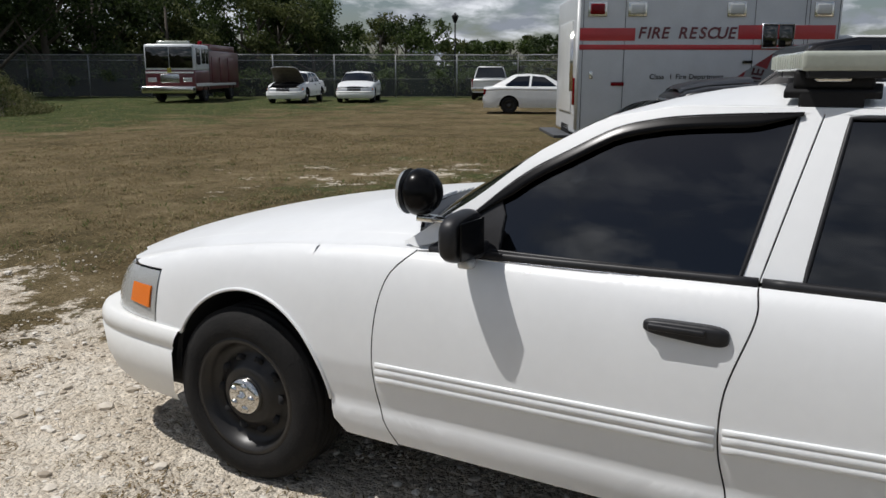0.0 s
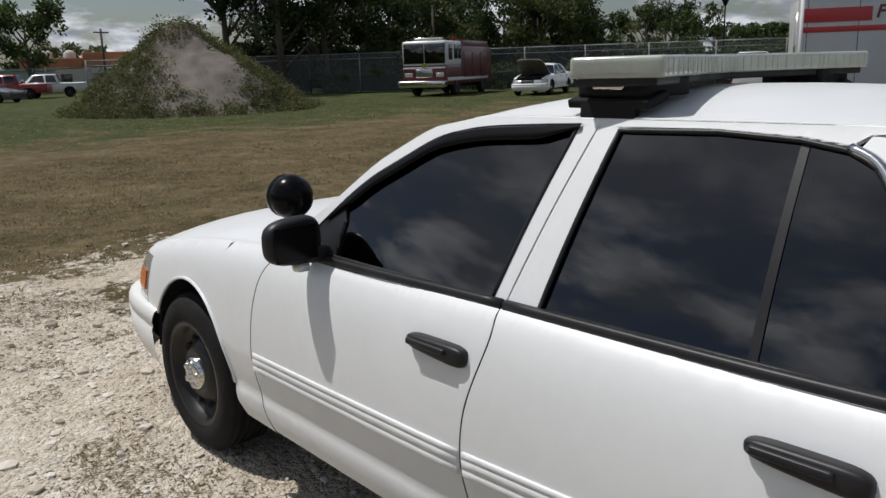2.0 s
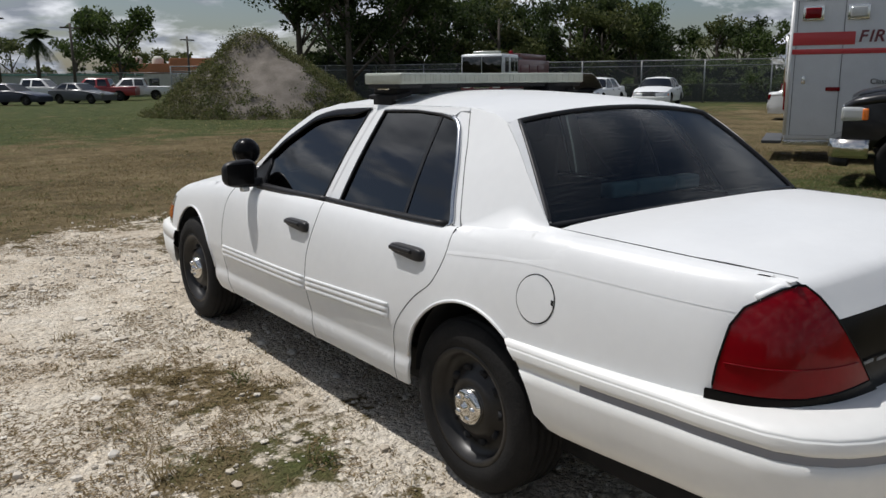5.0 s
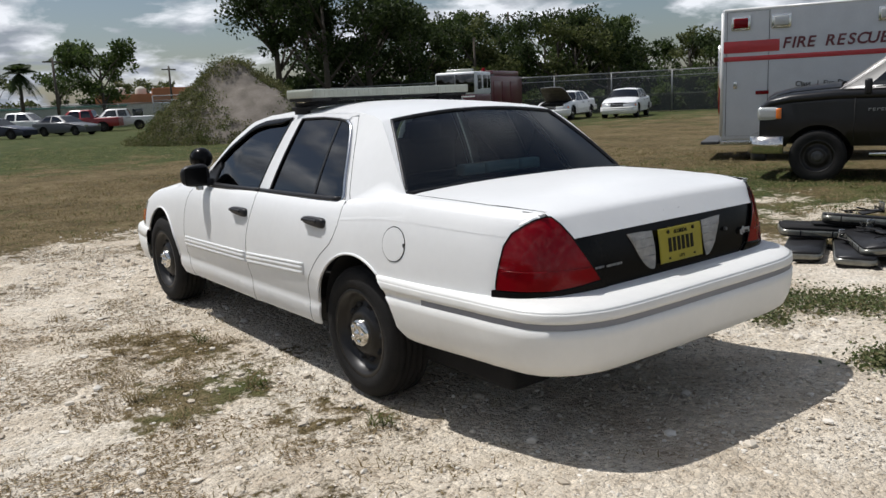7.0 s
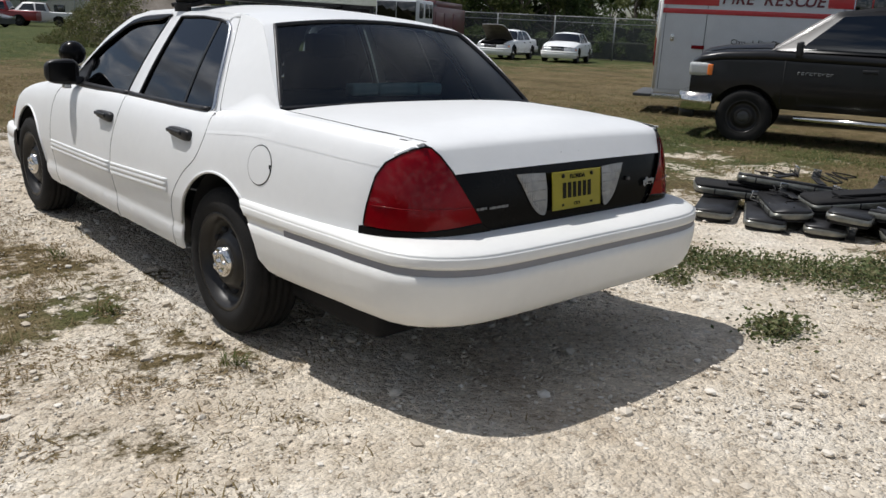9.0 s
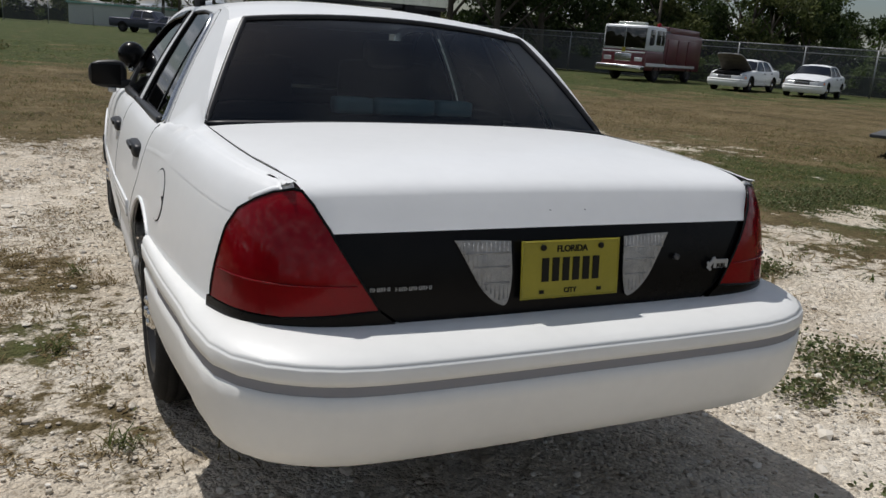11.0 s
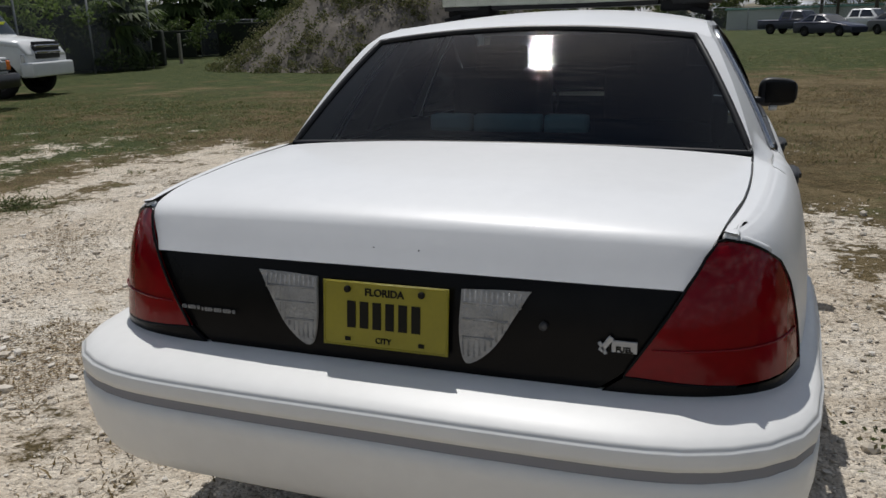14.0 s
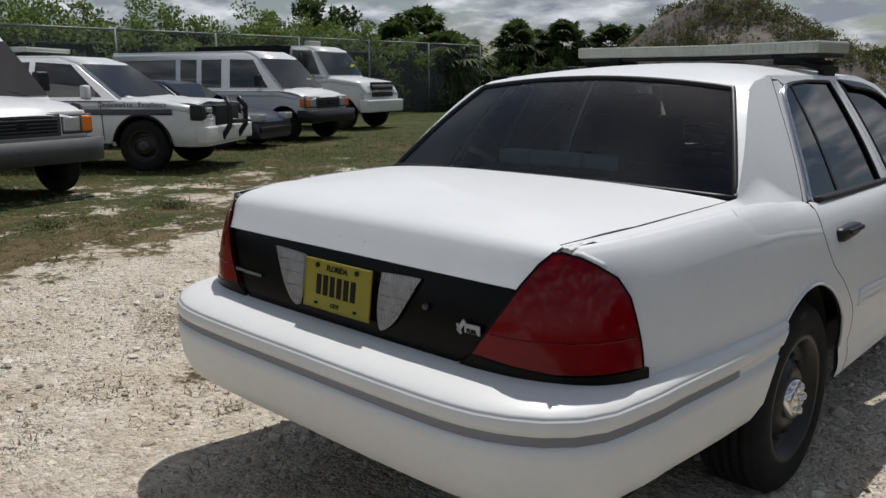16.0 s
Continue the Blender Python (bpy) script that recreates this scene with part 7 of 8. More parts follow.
weed_mat = island_material("weed_leaf", [(0.06, 0.08, 0.03), (0.1, 0.13, 0.048), (0.16, 0.17, 0.075), (0.2, 0.17, 0.09)], 0.7, 0.3, 0.25)
for cx, cy, sx, sy, n in ((2.3, -0.9, 0.16, 0.22, 1500), (2.5, -1.35, 0.2, 0.2, 1500), (2.75, -1.75, 0.3, 0.2, 1500), (2.15, -0.55, 0.12, 0.15, 600), (1.13, -1.67, 0.1, 0.07, 650), (2.46, 4.05, 0.22, 0.12, 900), (2.2, 2.04, 0.08, 0.07, 420), (2.64, 2.37, 0.08, 0.08, 420), (1.55, -0.02, 0.12, 0.09, 420), (2.05, 0.04, 0.14, 0.1, 600), (4.1, 2.75, 0.3, 0.15, 1000), (6.8, 3.2, 0.5, 0.22, 2200), (5.6, 2.7, 0.35, 0.15, 1200), (-6.7, 1.8, 0.14, 0.09, 600), (-6.4, 0.3, 0.12, 0.08, 500), (-5.2, 2.4, 0.1, 0.08, 400), (1.75, 0.75, 0.09, 0.06, 320), (2.5, 1.2, 0.12, 0.08, 450), (3.1, 0.9, 0.14, 0.1, 520), (2.05, 3.0, 0.1, 0.07, 380), (3.3, 3.4, 0.22, 0.11, 800), (4.7, 4.3, 0.3, 0.14, 900), (1.7, -0.75, 0.09, 0.07, 320)):
    leafy("weeds", rng, cx, cy, sx, sy, int(n * 1.5), 0.075, 0.026, weed_mat, "low leafy green weeds")


# ---- mounds, fences, trees, buildings ----
dirt_mat = material("bare_dirt", (0.2, 0.175, 0.15), 0.95, vary=0.75, scale=1.6, tint=(0.08, 0.068, 0.05), bump=1.0, bump_scale=5)
leaf_mats = [island_material("leaf_" + k, c, 0.65, 0.25, 0.4) for k, c in (
    ("dark", [(0.016, 0.028, 0.009), (0.034, 0.054, 0.016), (0.06, 0.084, 0.027)]), ("mid", [(0.03, 0.05, 0.014), (0.06, 0.092, 0.025), (0.105, 0.14, 0.042)]),
    ("olive", [(0.045, 0.058, 0.02), (0.085, 0.105, 0.034), (0.145, 0.155, 0.058)]), ("bright", [(0.085, 0.135, 0.028), (0.145, 0.215, 0.052), (0.24, 0.3, 0.1)]), ("dry", [(0.08, 0.085, 0.035), (0.13, 0.135, 0.055), (0.2, 0.185, 0.09)]))]
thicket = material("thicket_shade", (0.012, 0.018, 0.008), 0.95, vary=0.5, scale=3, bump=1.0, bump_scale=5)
bark = material("bark", (0.09, 0.075, 0.06), 0.9, vary=0.5, scale=5, tint=(0.04, 0.033, 0.027), bump=0.6, bump_scale=18)


def leaf_cloud(rng, centres, radii, per, leaf, droop=0.0):
    """Loose leaves in clumps; centres (n, 3), radii (n,)."""
    n = len(centres) * per
    u = rng.normal(0, 1, (n, 3))
    u /= np.linalg.norm(u, axis=1)[:, None]
    rad = np.repeat(radii, per) * rng.random(n) ** 0.45
    c = np.repeat(centres, per, 0) + u * rad[:, None] * np.array([1, 1, 0.75])
    d = u * 0.7 + rng.normal(0, 0.6, (n, 3)) + np.array([0, 0, -droop])
    d /= np.linalg.norm(d, axis=1)[:, None]
    s = np.cross(d, rng.normal(0, 1, (n, 3)))
    s /= np.linalg.norm(s, axis=1)[:, None]
    L = leaf * rng.uniform(0.6, 1.4, n)[:, None]
    V = np.stack([c, c + d * L * 0.45 + s * L * 0.32, c + d * L, c + d * L * 0.45 - s * L * 0.32], 1).reshape(-1, 3)
    return V, np.arange(n)[:, None] * 4 + np.array([0, 1, 2, 3])


def tree(rng, h, w, mat, label, at, clumps=60, per=60, leaf=0.3, bole=0.3):
    """A trunk with limbs and a broken crown of leaf clumps."""
    own = thing("tree", label, "tree", at=at)
    bm = bmesh.new()
    r0 = h * 0.022 + 0.05
    top = Vector((rng.uniform(-0.3, 0.3), rng.uniform(-0.3, 0.3), h * 0.75))
    rod((0, 0, -0.2), top, r0, bm, 8, r0 * 0.35)
    ends = []
    for k in range(9):
        a, f = rng.uniform(0, 6.28), rng.uniform(bole, 0.8)
        p = top * f
        q = Vector((math.cos(a) * w * rng.uniform(0.3, 0.45), math.sin(a) * w * rng.uniform(0.3, 0.45), h * min(0.95, f + rng.uniform(0.1, 0.3))))
        rod(p, q, r0 * 0.4, bm, 6, r0 * 0.1)
        ends.append(q)
    part("trunk", bm, bark, own)
    c = rng.normal(0, 1, (clumps, 3))
    c /= np.linalg.norm(c, axis=1)[:, None]
    c *= rng.random(clumps)[:, None] ** 0.4
    lobes = np.array([e[:] for e in ends] + [(0, 0, h * 0.85)])
    pick = lobes[rng.integers(0, len(lobes), clumps)]
    c = pick + c * np.array([w * 0.2, w * 0.2, h * 0.12])
    low = h * bole
    c[:, 2] = np.clip(c[:, 2], low, h * 0.99)
    V, F = leaf_cloud(rng, c, rng.uniform(0.06, 0.13, clumps) * (w + h) * 0.5, per, leaf)
    soup("crown", V, F, mat, "", "", parent=own)
    return own


def palm(rng, h, spread, label, at, fan=False, fronds=26):
    """A trunk under a head of fronds: feathers along a rib, or fans of blades at the end of a stalk."""
    own = thing("palm_tree", label, "palm tree", at=at)
    part("trunk", rod((0, 0, -0.2), (0.1, 0, h), 0.2, None, 10, 0.14), bark, own)
    V, F = [], []
    for k in range(fronds):
        a, el = rng.uniform(0, 6.28), rng.uniform(-0.9, 1.45)
        L = spread * rng.uniform(0.75, 1.1)
        out, s = np.array([math.cos(a), math.sin(a), 0]), np.array([-math.sin(a), math.cos(a), 0])
        d = out * math.cos(el) + np.array([0, 0, math.sin(el)])
        if fan:
            hub = np.array([0.1, 0, h]) + d * L * 0.55
            n = np.cross(d, s)
            for j in range(15):
                b = (j - 7) / 7 * 1.9
                w = d * math.cos(b) + s * math.sin(b)
                tip = hub + w * L * 0.62 * (1 - 0.12 * abs(b)) + np.array([0, 0, -0.22 * L]) + n * rng.uniform(-0.12, 0.12)
                side = np.cross(w, n) * 0.055 * L
                mid = hub + w * L * 0.32
                n0 = len(V)
                V += [hub, mid - side, tip, mid + side]
                F.append((n0, n0 + 1, n0 + 2, n0 + 3))
            continue
        pts = [np.array([0.1, 0, h]) + d * L * t + np.array([0, 0, -0.55 * L * t * t]) for t in np.linspace(0, 1, 8)]
        for i in range(1, 8):
            run = (pts[i] - pts[i - 1]) / np.linalg.norm(pts[i] - pts[i - 1])
            for sd in (-1, 1):
                for j in range(4):
                    b = pts[i - 1] + (pts[i] - pts[i - 1]) * j / 4
                    ln = 0.36 * spread * math.sin(math.pi * min(1, 0.15 + (i + j / 4) / 8.5))
                    n0 = len(V)
                    V += [b - run * 0.05, b + run * 0.05, b + (s * sd * 0.8 + run * 0.55 + np.array([0, 0, -0.4])) * ln]
                    F.append((n0, n0 + 1, n0 + 2))
    soup("fronds", np.array(V), F, leaf_mats[1 if fan else 0], "", "", parent=own)
    return own


def mound(name, label, cx, cy, rx, ry, h, seed, bare):
    """A heap of dirt; bare(u, v) tells how much of the flank shows, u and v in radii from the middle."""
    n = 70
    V, F = [], []
    for j in range(n + 1):
        for i in range(n + 1):
            u, v = (2 * i / n - 1) * 1.2, (2 * j / n - 1) * 1.2
            x, y = cx + u * rx, cy + v * ry
            d = math.hypot(u, v)
            z = h * max(0.0, 1 - d ** 1.35) ** 1.15 * (1 + 0.25 * noise.noise(Vector((u * 1.7, v * 1.7, seed)))) + 0.22 * h * 0.3 * noise.noise(Vector((x * 0.9, y * 0.9, seed))) * max(0, 1.1 - d)
            z += 0.05 * h * noise.noise(Vector((x * 2.5, y * 2.5, seed))) * max(0, 1.0 - d)
            V.append((x, y, ground_height(x, y) + z - 0.05 * (d > 1) - 0.02))
    for j in range(n):
        for i in range(n):
            a = j * (n + 1) + i
            F.append((a, a + 1, a + n + 2, a + n + 1))
    me = mesh_from(name, V, F, dirt_mat)
    tagged(new(name, me), label, "mound", kind="structure")
    r = np.random.default_rng(seed)
    W = np.array(V)
    u, v = (W[:, 0] - cx) / rx, (W[:, 1] - cy) / ry
    wgt = np.array([max(0.0, 1 - bare(a, b)) for a, b in zip(u, v)]) * (np.hypot(u, v) < 1.08)
    c = W[r.choice(len(W), 3000, p=wgt / wgt.sum())] + r.normal(0, 0.12, (3000, 3))
    for k, mat in enumerate((leaf_mats[2], leaf_mats[4], leaf_mats[4])):
        cc = c[(np.arange(3000) % 3 == k)]
        Vs, Fs = leaf_cloud(r, cc, r.uniform(0.12, 0.42, len(cc)), 60, 0.075)
        soup("mound_shrubs", Vs, Fs, mat, "scrubby green growth on a dirt mound", "shrubs")


mound("dirt_mound", "grey dirt mound overgrown with scrub", 12.8, 32.0, 4.7, 4.8, 3.5, 11, lambda u, v: 1.6 * math.exp(-(((u + 0.12) / 0.34) ** 2 + ((v + 0.5) / 0.42) ** 2)))
mound("dirt_berm", "long dirt berm with bare slopes and scrub", -11.5, 27.0, 8.0, 4.6, 4.6, 23, lambda u, v: 0.88 if v < 0.05 and noise.noise(Vector((u * 3.5, v * 3.5, 1))) > 0.0 else 0.3)

rail_mat = material("galvanized_pipe", (0.27, 0.28, 0.28), 0.5, metal=0.4, vary=0.2, scale=6)


def wire_net():
    m = bpy.data.materials.new("chain_link")
    m.use_nodes = True
    nt = m.node_tree
    p, t, mix = nt.nodes["Principled BSDF"], nt.nodes.new("ShaderNodeBsdfTransparent"), nt.nodes.new("ShaderNodeMixShader")
    p.inputs["Base Color"].default_value, p.inputs["Metallic"].default_value, p.inputs["Roughness"].default_value = (0.35, 0.36, 0.36, 1), 0.5, 0.5
    mix.inputs[0].default_value = 0.1
    nt.links.new(t.outputs[0], mix.inputs[1]); nt.links.new(p.outputs[0], mix.inputs[2]); nt.links.new(mix.outputs[0], nt.nodes["Material Output"].inputs[0])
    return m


net_mat = wire_net()


def fence(pts, h, step=3.0, label="grey chain-link fence with pipe rails", low_rail=True):
    own = thing("chain_link_fence", label, "fence")
    for a, b in zip(pts, pts[1:]):
        k = max(1, round(math.dist(a, b) / step))
        ps = [(a[0] + (b[0] - a[0]) * i / k, a[1] + (b[1] - a[1]) * i / k) for i in range(k + 1)]
        for x, y in ps:
            z = ground_height(x, y)
            part("post", rod((x, y, z - 0.1), (x, y, z + h + 0.03), 0.04, None, 8), rail_mat, own)
        for (x0, y0), (x1, y1) in zip(ps, ps[1:]):
            z0, z1 = ground_height(x0, y0), ground_height(x1, y1)
            bm = rod((x0, y0, z0 + h), (x1, y1, z1 + h), 0.03, None, 6)
            if low_rail:
                rod((x0, y0, z0 + h - 0.32), (x1, y1, z1 + h - 0.32), 0.022, bm, 6)
            part("rail", bm, rail_mat, own)
            bm = bmesh.new()
            d = Vector((x1 - x0, y1 - y0, 0)).normalized().cross(Vector((0, 0, 1))) * 0.006
            for s in (-1, 1):
                vs = [bm.verts.new(Vector(p) + d * s) for p in ((x0, y0, z0 + 0.03), (x1, y1, z1 + 0.03), (x1, y1, z1 + h), (x0, y0, z0 + h))]
                bm.faces.new(vs if s > 0 else vs[::-1])
            part("wire_net", bm, net_mat, own, smooth=False)
    return own


fence([(15.5, 52.3), (27.2, 45.1), (41.1, 19.9), (42, 7.3)], 2.45, 3.4)
fence([(-23, -16), (-23.5, 27)], 3.0, 3.6, low_rail=False)
fence([(-31, 41), (-22, 45), (-16, 47)], 2.2, 3.6, low_rail=False)
fence([(-6, 88), (26, 82)], 2.4, 4.0, low_rail=False)


def hedge(a, b, h, thick, seed, mat, label, leaf=0.13, per=110):
    r = np.random.default_rng(seed)
    L = math.dist(a, b)
    n = int(L * (1.5 + 1.6 * h))
    t = r.random(n)
    c = np.stack([a[0] + (b[0] - a[0]) * t, a[1] + (b[1] - a[1]) * t], 1) + r.normal(0, thick * 0.3, (n, 2))
    g = np.array([ground_height(*p) for p in c])
    top = h * (0.85 + 0.2 * np.array([noise.noise(Vector((p[0] * 0.5, p[1] * 0.5, seed))) for p in c]))
    z = g + r.random(n) ** 0.6 * top * 0.9 + 0.1
    V, F = leaf_cloud(r, np.column_stack([c, z]), r.uniform(0.3, 0.55, n), per, leaf)
    own = thing("hedge", label, "hedge")
    soup("foliage", V, F, mat, "", "", parent=own)
    # added box within the leaves, near-black to paint the shade inside the hedge
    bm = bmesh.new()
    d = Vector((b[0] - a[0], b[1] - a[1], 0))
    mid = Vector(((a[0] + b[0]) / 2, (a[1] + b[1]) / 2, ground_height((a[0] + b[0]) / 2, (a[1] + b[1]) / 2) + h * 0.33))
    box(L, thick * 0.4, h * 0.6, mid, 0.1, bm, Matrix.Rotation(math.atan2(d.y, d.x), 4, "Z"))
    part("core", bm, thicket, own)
    return own


hedge((28.0, 44.9), (42.2, 19.4), 1.75, 1.1, 5, leaf_mats[1], "clipped dark green hedge along the fence")
hedge((16.0, 52.9), (27.4, 45.7), 1.6, 1.0, 6, leaf_mats[0], "dark green hedge along the fence")
hedge((-24.5, -18), (-25.5, 27), 4.2, 2.6, 7, leaf_mats[3], "tall wild bushes behind the fence", 0.13, 140)
hedge((-27.5, -20), (-28.5, 27), 5.2, 2.6, 8, leaf_mats[3], "tall wild bushes behind the fence", 0.14, 110)

rt = np.random.default_rng(31)


def tree_at(az, d, h, w, k, label, **kw):
    x, y = -2.9 + d * math.sin(radians(az)), -2.5 + d * math.cos(radians(az))
    return tree(rt, h, w, leaf_mats[k], label, on_ground(x, y, rt.uniform(0, 360)), **kw)


# large trees behind the mound, then the wood behind the fence
for az, d, h, w, k in ((27.2, 58, 11.5, 7, 0), (30.5, 55, 10.5, 8, 0), (33.5, 57, 10.5, 8, 0), (36.2, 62, 8.6, 7, 0), (29, 66, 12, 9, 0), (34.5, 70, 9.5, 9, 0)):
    tree_at(az, d, h, w, k, "tall dark broad-leaved tree behind the mound", clumps=95, per=95, leaf=0.24, bole=0.12)
for i, az in enumerate(np.arange(37.5, 50.5, 1.15)):
    tree_at(az + rt.uniform(-0.3, 0.3), 78 + rt.uniform(-8, 8), np.interp(az, [37, 41, 45.5, 48, 51], [9.3, 8.6, 8.6, 7.4, 6.4]) * rt.uniform(0.92, 1.1), 7, (2, 1, 0)[i % 3], "broad-leaved tree in the wood behind the fence", clumps=70, per=75, leaf=0.27, bole=0.1)
for i, az in enumerate(np.arange(49.5, 75, 1.15)):
    tree_at(az + rt.uniform(-0.5, 0.5), 108 + rt.uniform(-12, 12), np.interp(az, [49, 57, 62, 66, 76], [7.5, 7.3, 6.2, 5.2, 5.0]) * rt.uniform(0.8, 1.12), 5.0, (1, 2, 1, 0)[i % 4], "thin tree in the far wood", clumps=44, per=60, leaf=0.3, bole=0.2)
for az in np.arange(-58, 20, 2.6):
    tree_at(az + rt.uniform(-0.8, 0.8), 120 + rt.uniform(-10, 10), 6.0 * rt.uniform(0.7, 1.15), 8, (1, 2)[int(az) % 2], "broad-leaved tree on the horizon", clumps=44, per=55, leaf=0.36, bole=0.08)
tree_at(15.4, 92, 8.6, 7.6, 1, "round green tree by the low building", clumps=80, per=70, leaf=0.36, bole=0.2)
palm(rt, 5.6, 2.6, "tall feather palm on the horizon", on_ground(-2.9 + 86 * math.sin(radians(10.6)), -2.5 + 86 * math.cos(radians(10.6)), 0))
palm(rt, 4.6, 2.2, "shorter feather palm on the horizon", on_ground(-2.9 + 95 * math.sin(radians(7.3)), -2.5 + 95 * math.cos(radians(7.3)), 0))
# undergrowth that closes the wood behind the fence
def belt(az0, az1, d, h, k, seed, label):
    p = [(-2.9 + d * math.sin(radians(a)), -2.5 + d * math.cos(radians(a))) for a in (az0, az1)]
    return hedge(p[0], p[1], h, 4.0, seed, leaf_mats[k], label, 0.3, 50)


for i, (a0, a1, d, h, k) in enumerate(((22, 30, 66, 4.2, 0), (29, 37, 64, 4.6, 0), (36, 44, 72, 4.6, 1), (43, 51, 74, 4.4, 0), (50, 58, 88, 4.0, 1), (57, 66, 92, 3.6, 1), (65, 77, 92, 3.2, 2), (-60, -40, 110, 3.0, 1), (-40, -20, 112, 3.0, 1), (-20, 0, 112, 2.6, 2), (0, 9, 112, 2.4, 1))):
    belt(a0, a1, d, h, k, 60 + i, "dense dark undergrowth at the edge of a wood")
# fan palms and dark shrubs beyond the truck
def az16(az, d):
    return 1.8 + d * math.sin(radians(az)), -2.7 + d * math.cos(radians(az))


for az, d, h in ((-46.3, 40, 3.6), (-44.6, 42, 4.4), (-43.2, 39, 3.2), (-41.9, 43, 3.0), (-37.9, 56, 4.6), (-36.5, 58, 4.2), (-34.6, 57, 4.7), (-31.5, 58, 4.6), (-29.0, 56, 4.2), (-26.5, 60, 4.8)):
    palm(rt, h - 1.1, 2.0, "cabbage palm with a full round head", on_ground(*az16(az, d), 0), True, 75)
for az, d, w, h, k in ((-45.5, 38, 3.5, 3.0, 0), (-42.5, 40, 3.5, 2.6, 0), (-40.5, 52, 5, 2.6, 1), (-36, 56, 6, 3.0, 0), (-32, 52, 6, 3.2, 1), (-28, 55, 6, 3.4, 0)):
    x, y = az16(az, d)
    hedge((x - w / 2, y - w * 0.3), (x + w / 2, y + w * 0.3), h, 2.2, int(-az * 10), leaf_mats[k], "dark tangled shrubs under the palms", 0.15, 120)
tree(rt, 5.6, 4.0, leaf_mats[1], "round-headed tree behind the parked truck", on_ground(*az16(-50.2, 44), 0), clumps=60, per=60, leaf=0.26, bole=0.15)
# gate posts
for az in (-39.7, -38.5):
    x, y = az16(az, 44)
    z = ground_height(x, y)
    tagged(part("gate_post", box(0.13, 0.13, 1.5, (x, y, z + 0.72), 0.02), material("weathered_wood", (0.4, 0.36, 0.3), 0.85, vary=0.4, scale=4), None), "weathered pale wooden gate post", "post", "gate posts")

# lamp posts and poles
def lamp_post(x, y, h, label):
    own = thing("street_lamp", label, "street lamp", "street lamps", at=on_ground(x, y, 0))
    part("post", rod((0, 0, 0), (0, 0, h - 0.9), 0.09, None, 10, 0.06), M["matte"], own)
    part("lantern", lathe([(h - 0.95, 0.07), (h - 0.85, 0.16), (h - 0.45, 0.3), (h - 0.3, 0.32), (h - 0.22, 0.18), (h - 0.05, 0.06), (h, 0.0001)], 16, "z"), M["matte"], own, "black acorn lantern")


for az in (52.26, 62.3):
    lamp_post(-3.0 + 76 * math.sin(radians(az)), 0.94 + 76 * math.cos(radians(az)), 6.9, "black street lamp with an acorn lantern")


def utility_pole(x, y, h):
    own = thing("utility_pole", "grey wooden utility pole with a cross arm", "utility pole", at=on_ground(x, y, 20))
    part("pole", rod((0, 0, -0.2), (0, 0, h), 0.16, None, 10, 0.11), bark, own)
    part("cross_arm", box(2.0, 0.12, 0.14, (0, 0, h - 0.4), 0.02), bark, own)


for az, d, h in ((12.6, 84, 6.8), (43.0, 96, 11.0), (19.6, 100, 6.6), (8.4, 88, 7.8)):
    utility_pole(-2.9 + d * math.sin(radians(az)), -3.0 + d * math.cos(radians(az)), h)


# low building with an orange parapet
def building():
    c = (-2.9 + 112 * math.sin(radians(18.6)), -3.3 + 112 * math.cos(radians(18.6)))
    own = thing("building", "low flat-roofed building with an orange band", "building", at=on_ground(c[0], c[1], -18))
    orange = material("orange_stucco", (0.5, 0.2, 0.1), 0.85, vary=0.2, scale=0.6)
    cream = material("cream_stucco", (0.62, 0.6, 0.53), 0.85, vary=0.2, scale=0.5)
    part("wall", box(17, 9, 2.6, (2.5, 0, 1.2), 0.03), cream, own)
    part("roof", box(11.5, 9.4, 1.7, (5.2, 0, 3.5), 0.05), orange, own)
    part("roof", box(6.6, 9.2, 1.2, (-3.9, 0, 3.1), 0.05), orange, own)
    part("canopy", box(7, 3, 0.25, (6, -5.5, 2.75), 0.05), cream, own)
    for x in (-4.4, -1.9):
        part("vent", lathe([(3.7, 0.7), (4.4, 0.7), (4.7, 0.35), (4.75, 0.0001)], 14, "z"), cream, own, at=Matrix.Translation((x, 0, 0)))
    for x in (-5, -2.5, 1, 4, 7, 9.5):
        part("window", box(1.2, 0.1, 1.0, (x, -4.5, 1.4), 0.02), M["glass"], own)


building()
shed = thing("shed", "long pale shed with a teal roof edge", "building", at=on_ground(13, 96, -14))
part("wall", box(26, 4, 2.2, (0, 0, 1.1), 0.03), material("pale_wall", (0.55, 0.58, 0.55), 0.8, vary=0.2, scale=0.4), shed)
part("roof_edge", box(26.4, 4.4, 0.22, (0, 0, 2.3), 0.03), material("teal_edge", (0.16, 0.34, 0.3), 0.7), shed)

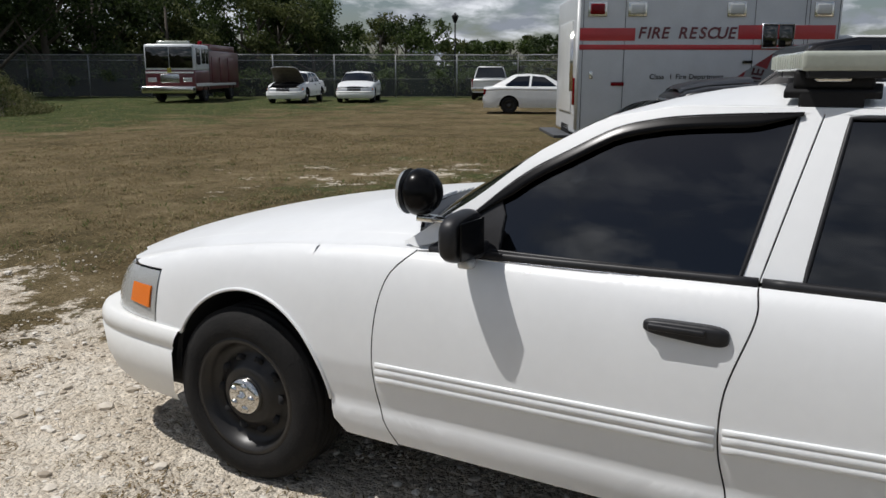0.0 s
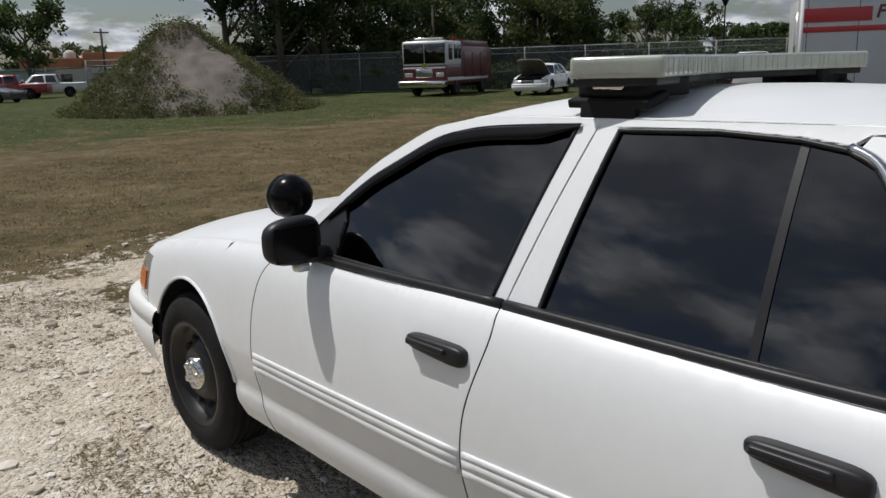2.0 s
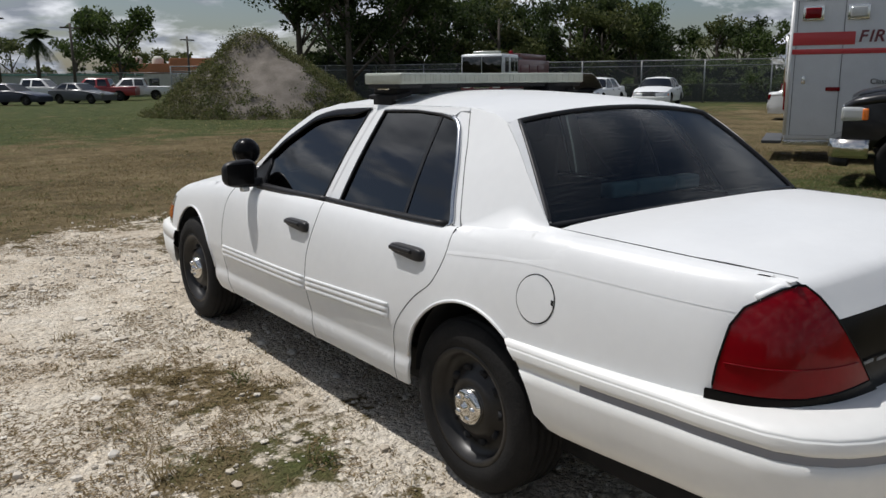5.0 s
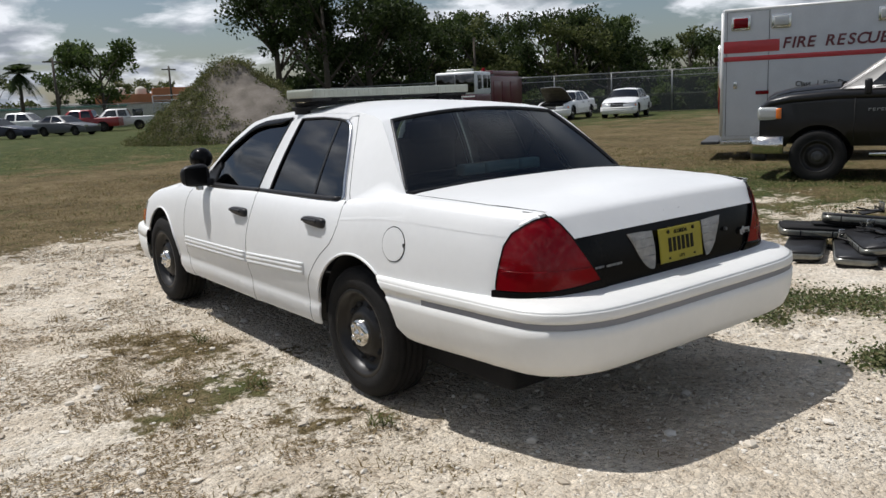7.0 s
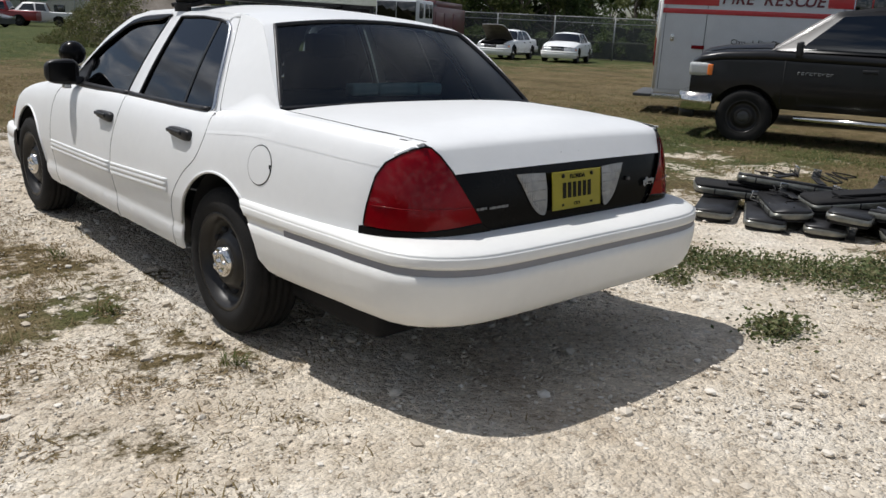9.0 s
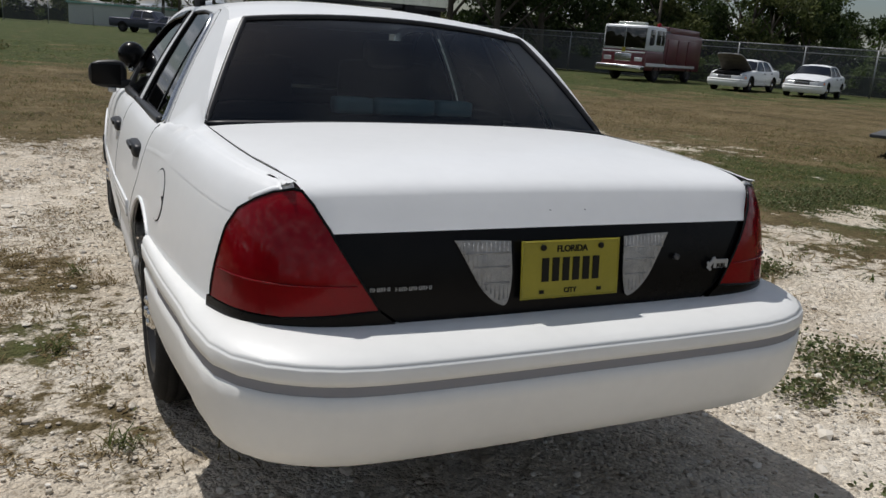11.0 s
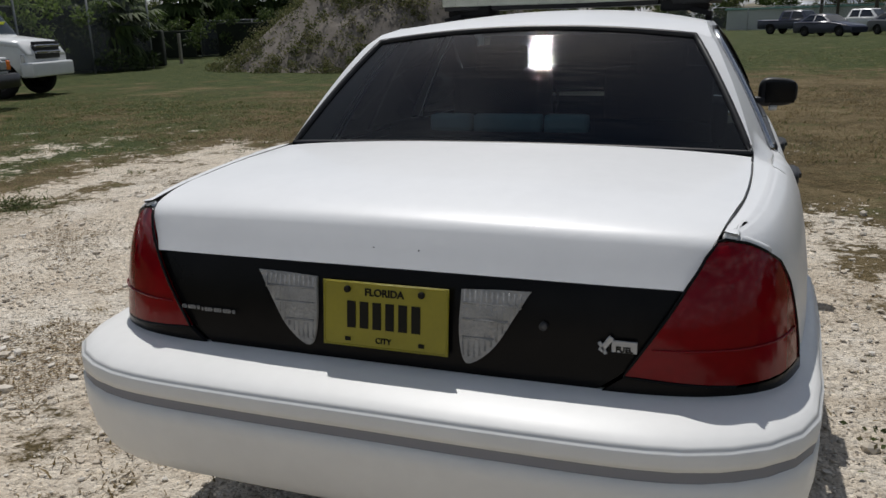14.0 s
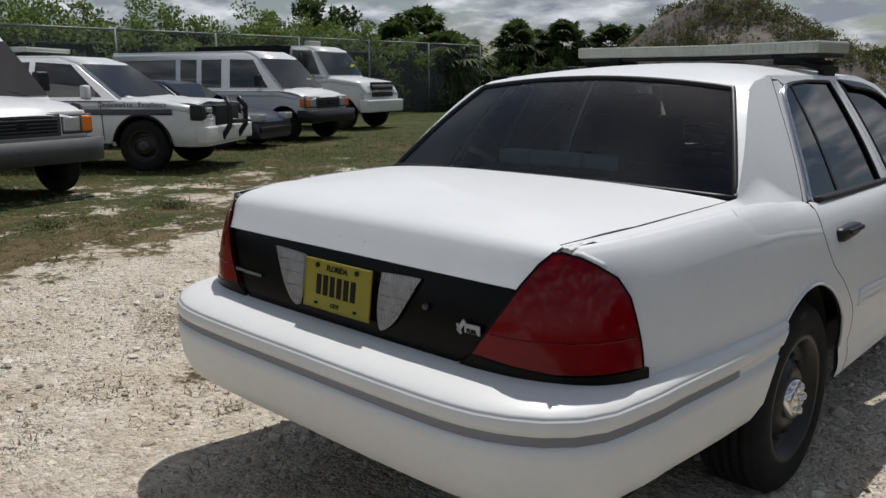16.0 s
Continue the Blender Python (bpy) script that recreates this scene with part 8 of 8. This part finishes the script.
# heap of discarded light bars
def bar_plan(ln, w, z0, z1, grow=0.0):
    """A long slab with blunt rounded ends, from z0 to z1."""
    pts = []
    for k in range(24):
        a = 2 * math.pi * (k + 0.5) / 24
        c, t = math.cos(a), math.sin(a)
        pts.append(((1 if c > 0 else -1) * (ln / 2 - 0.1) + 0.1 * abs(c) ** 0.7 * (1 if c > 0 else -1) + grow * c, (w / 2) * abs(t) ** 0.35 * (1 if t > 0 else -1) + grow * t))
    bm = bmesh.new()
    lo, hi = [bm.verts.new((x, y, z0)) for x, y in pts], [bm.verts.new((x, y, z1)) for x, y in pts]
    for i in range(24):
        bm.faces.new((lo[i - 1], lo[i], hi[i], hi[i - 1]))
    bm.faces.new(hi)
    bm.faces.new(lo[::-1])
    bmesh.ops.bevel(bm, geom=[e for e in bm.edges if max(len(f.verts) for f in e.link_faces) > 4], offset=min(0.005, (z1 - z0) * 0.2), segments=2, affect="EDGES")
    return bm


def loose_bar(x, y, z, rz, pitch, roll, ln, upside):
    x, y = x - 0.16, y + 0.06
    own = thing("light_bar", "discarded black light bar with cloudy clear lenses, stacked in a heap", "light bar", "discarded light bars", at=pose(x, y, ground_height(x, y) + z, roll + (180 if upside else 0), pitch, rz))
    part("cover", bar_plan(ln, 0.3, 0.02, 0.04), M["black"], own)
    part("base", bar_plan(ln, 0.29, -0.045, -0.02), M["matte"], own)
    part("lens", bar_plan(ln, 0.31, -0.022, 0.022, 0.006), M["dirty_lens"], own)
    part("mount", box(ln * 0.5, 0.12, 0.02, (0, 0, -0.062), 0.006), M["matte"], own)
    for k in range(4):
        part("lens_joint", box(0.012, 0.327, 0.046, ((k - 1.5) * ln * 0.24, 0, 0), 0.003), M["black"], own)


for (x, y, z, rz, pitch, roll, ln, up) in ((4.0, 0.1, 0.06, 24, 0, 0, 1.0, 0), (4.05, -0.3, 0.06, 27, 0, 2, 1.05, 0), (4.28, -0.72, 0.06, 22, 0, 0, 1.05, 0), (4.5, -1.15, 0.06, 30, 0, -2, 1.1, 0), (4.75, -1.6, 0.06, 18, 0, 0, 1.1, 1),
                                            (4.4, -0.05, 0.155, -52, 3, 4, 1.1, 1), (4.12, -0.4, 0.15, 38, -2, -5, 0.85, 0), (4.2, -0.95, 0.155, 15, 4, 3, 0.85, 0), (4.7, -0.7, 0.155, -70, 0, 5, 1.1, 1), (4.6, -1.35, 0.15, -20, 3, -4, 1.0, 0),
                                            (4.6, -0.3, 0.24, -60, 4, -6, 1.0, 0), (4.5, -0.9, 0.24, -38, -5, 6, 1.0, 1), (4.75, -1.35, 0.24, 10, 3, -4, 0.9, 0)):
    loose_bar(x, y, z, rz, pitch, roll, ln, up)
# bent brackets and cables lying on and before the heap
for i, (x, y, z, rz) in enumerate(((3.75, -1.0, 0.03, 20), (4.05, -0.35, 0.22, 60), (4.5, -0.1, 0.31, -30), (4.6, -0.85, 0.32, 10), (3.9, -1.3, 0.03, -40), (3.9, -0.2, 0.14, 75), (4.2, -0.6, 0.24, -15), (4.35, -0.45, 0.33, 40), (4.05, -1.05, 0.14, 5), (3.55, -0.55, 0.02, 50), (4.4, -1.25, 0.26, -65))):
    own = thing("bracket", "bent black metal bracket lying among light bars", "bracket", "loose brackets", at=pose(x, y, ground_height(x, y) + z, 8, -6, rz))
    part("plate", box(0.22, 0.07, 0.012, (0, 0, 0), 0.004), M["steel"], own)
    part("flange", box(0.012, 0.07, 0.08, (0.1, 0, 0.035), 0.004), M["trim"], own)
for i, (x, y, z) in enumerate(((4.1, -0.3, 0.2), (4.45, -0.05, 0.3), (4.3, -0.8, 0.22), (4.0, -0.55, 0.16), (4.5, -0.5, 0.32), (3.95, -0.9, 0.1), (4.4, -1.1, 0.27))):
    r = random.Random(i)
    pts = [Vector((x + 0.45 * (k / 9 - 0.5) + r.uniform(-0.05, 0.05), y + r.uniform(-0.14, 0.14), ground_height(x, y) + z + r.uniform(0.0, 0.07))) for k in range(10)]
    tagged(part("cable", sweep([Vector(p) for p in spline(pts, 4)], circle(0.006, 5)), M["matte"], None), "tangled black cable lying on light bars", "cable", "loose cables")
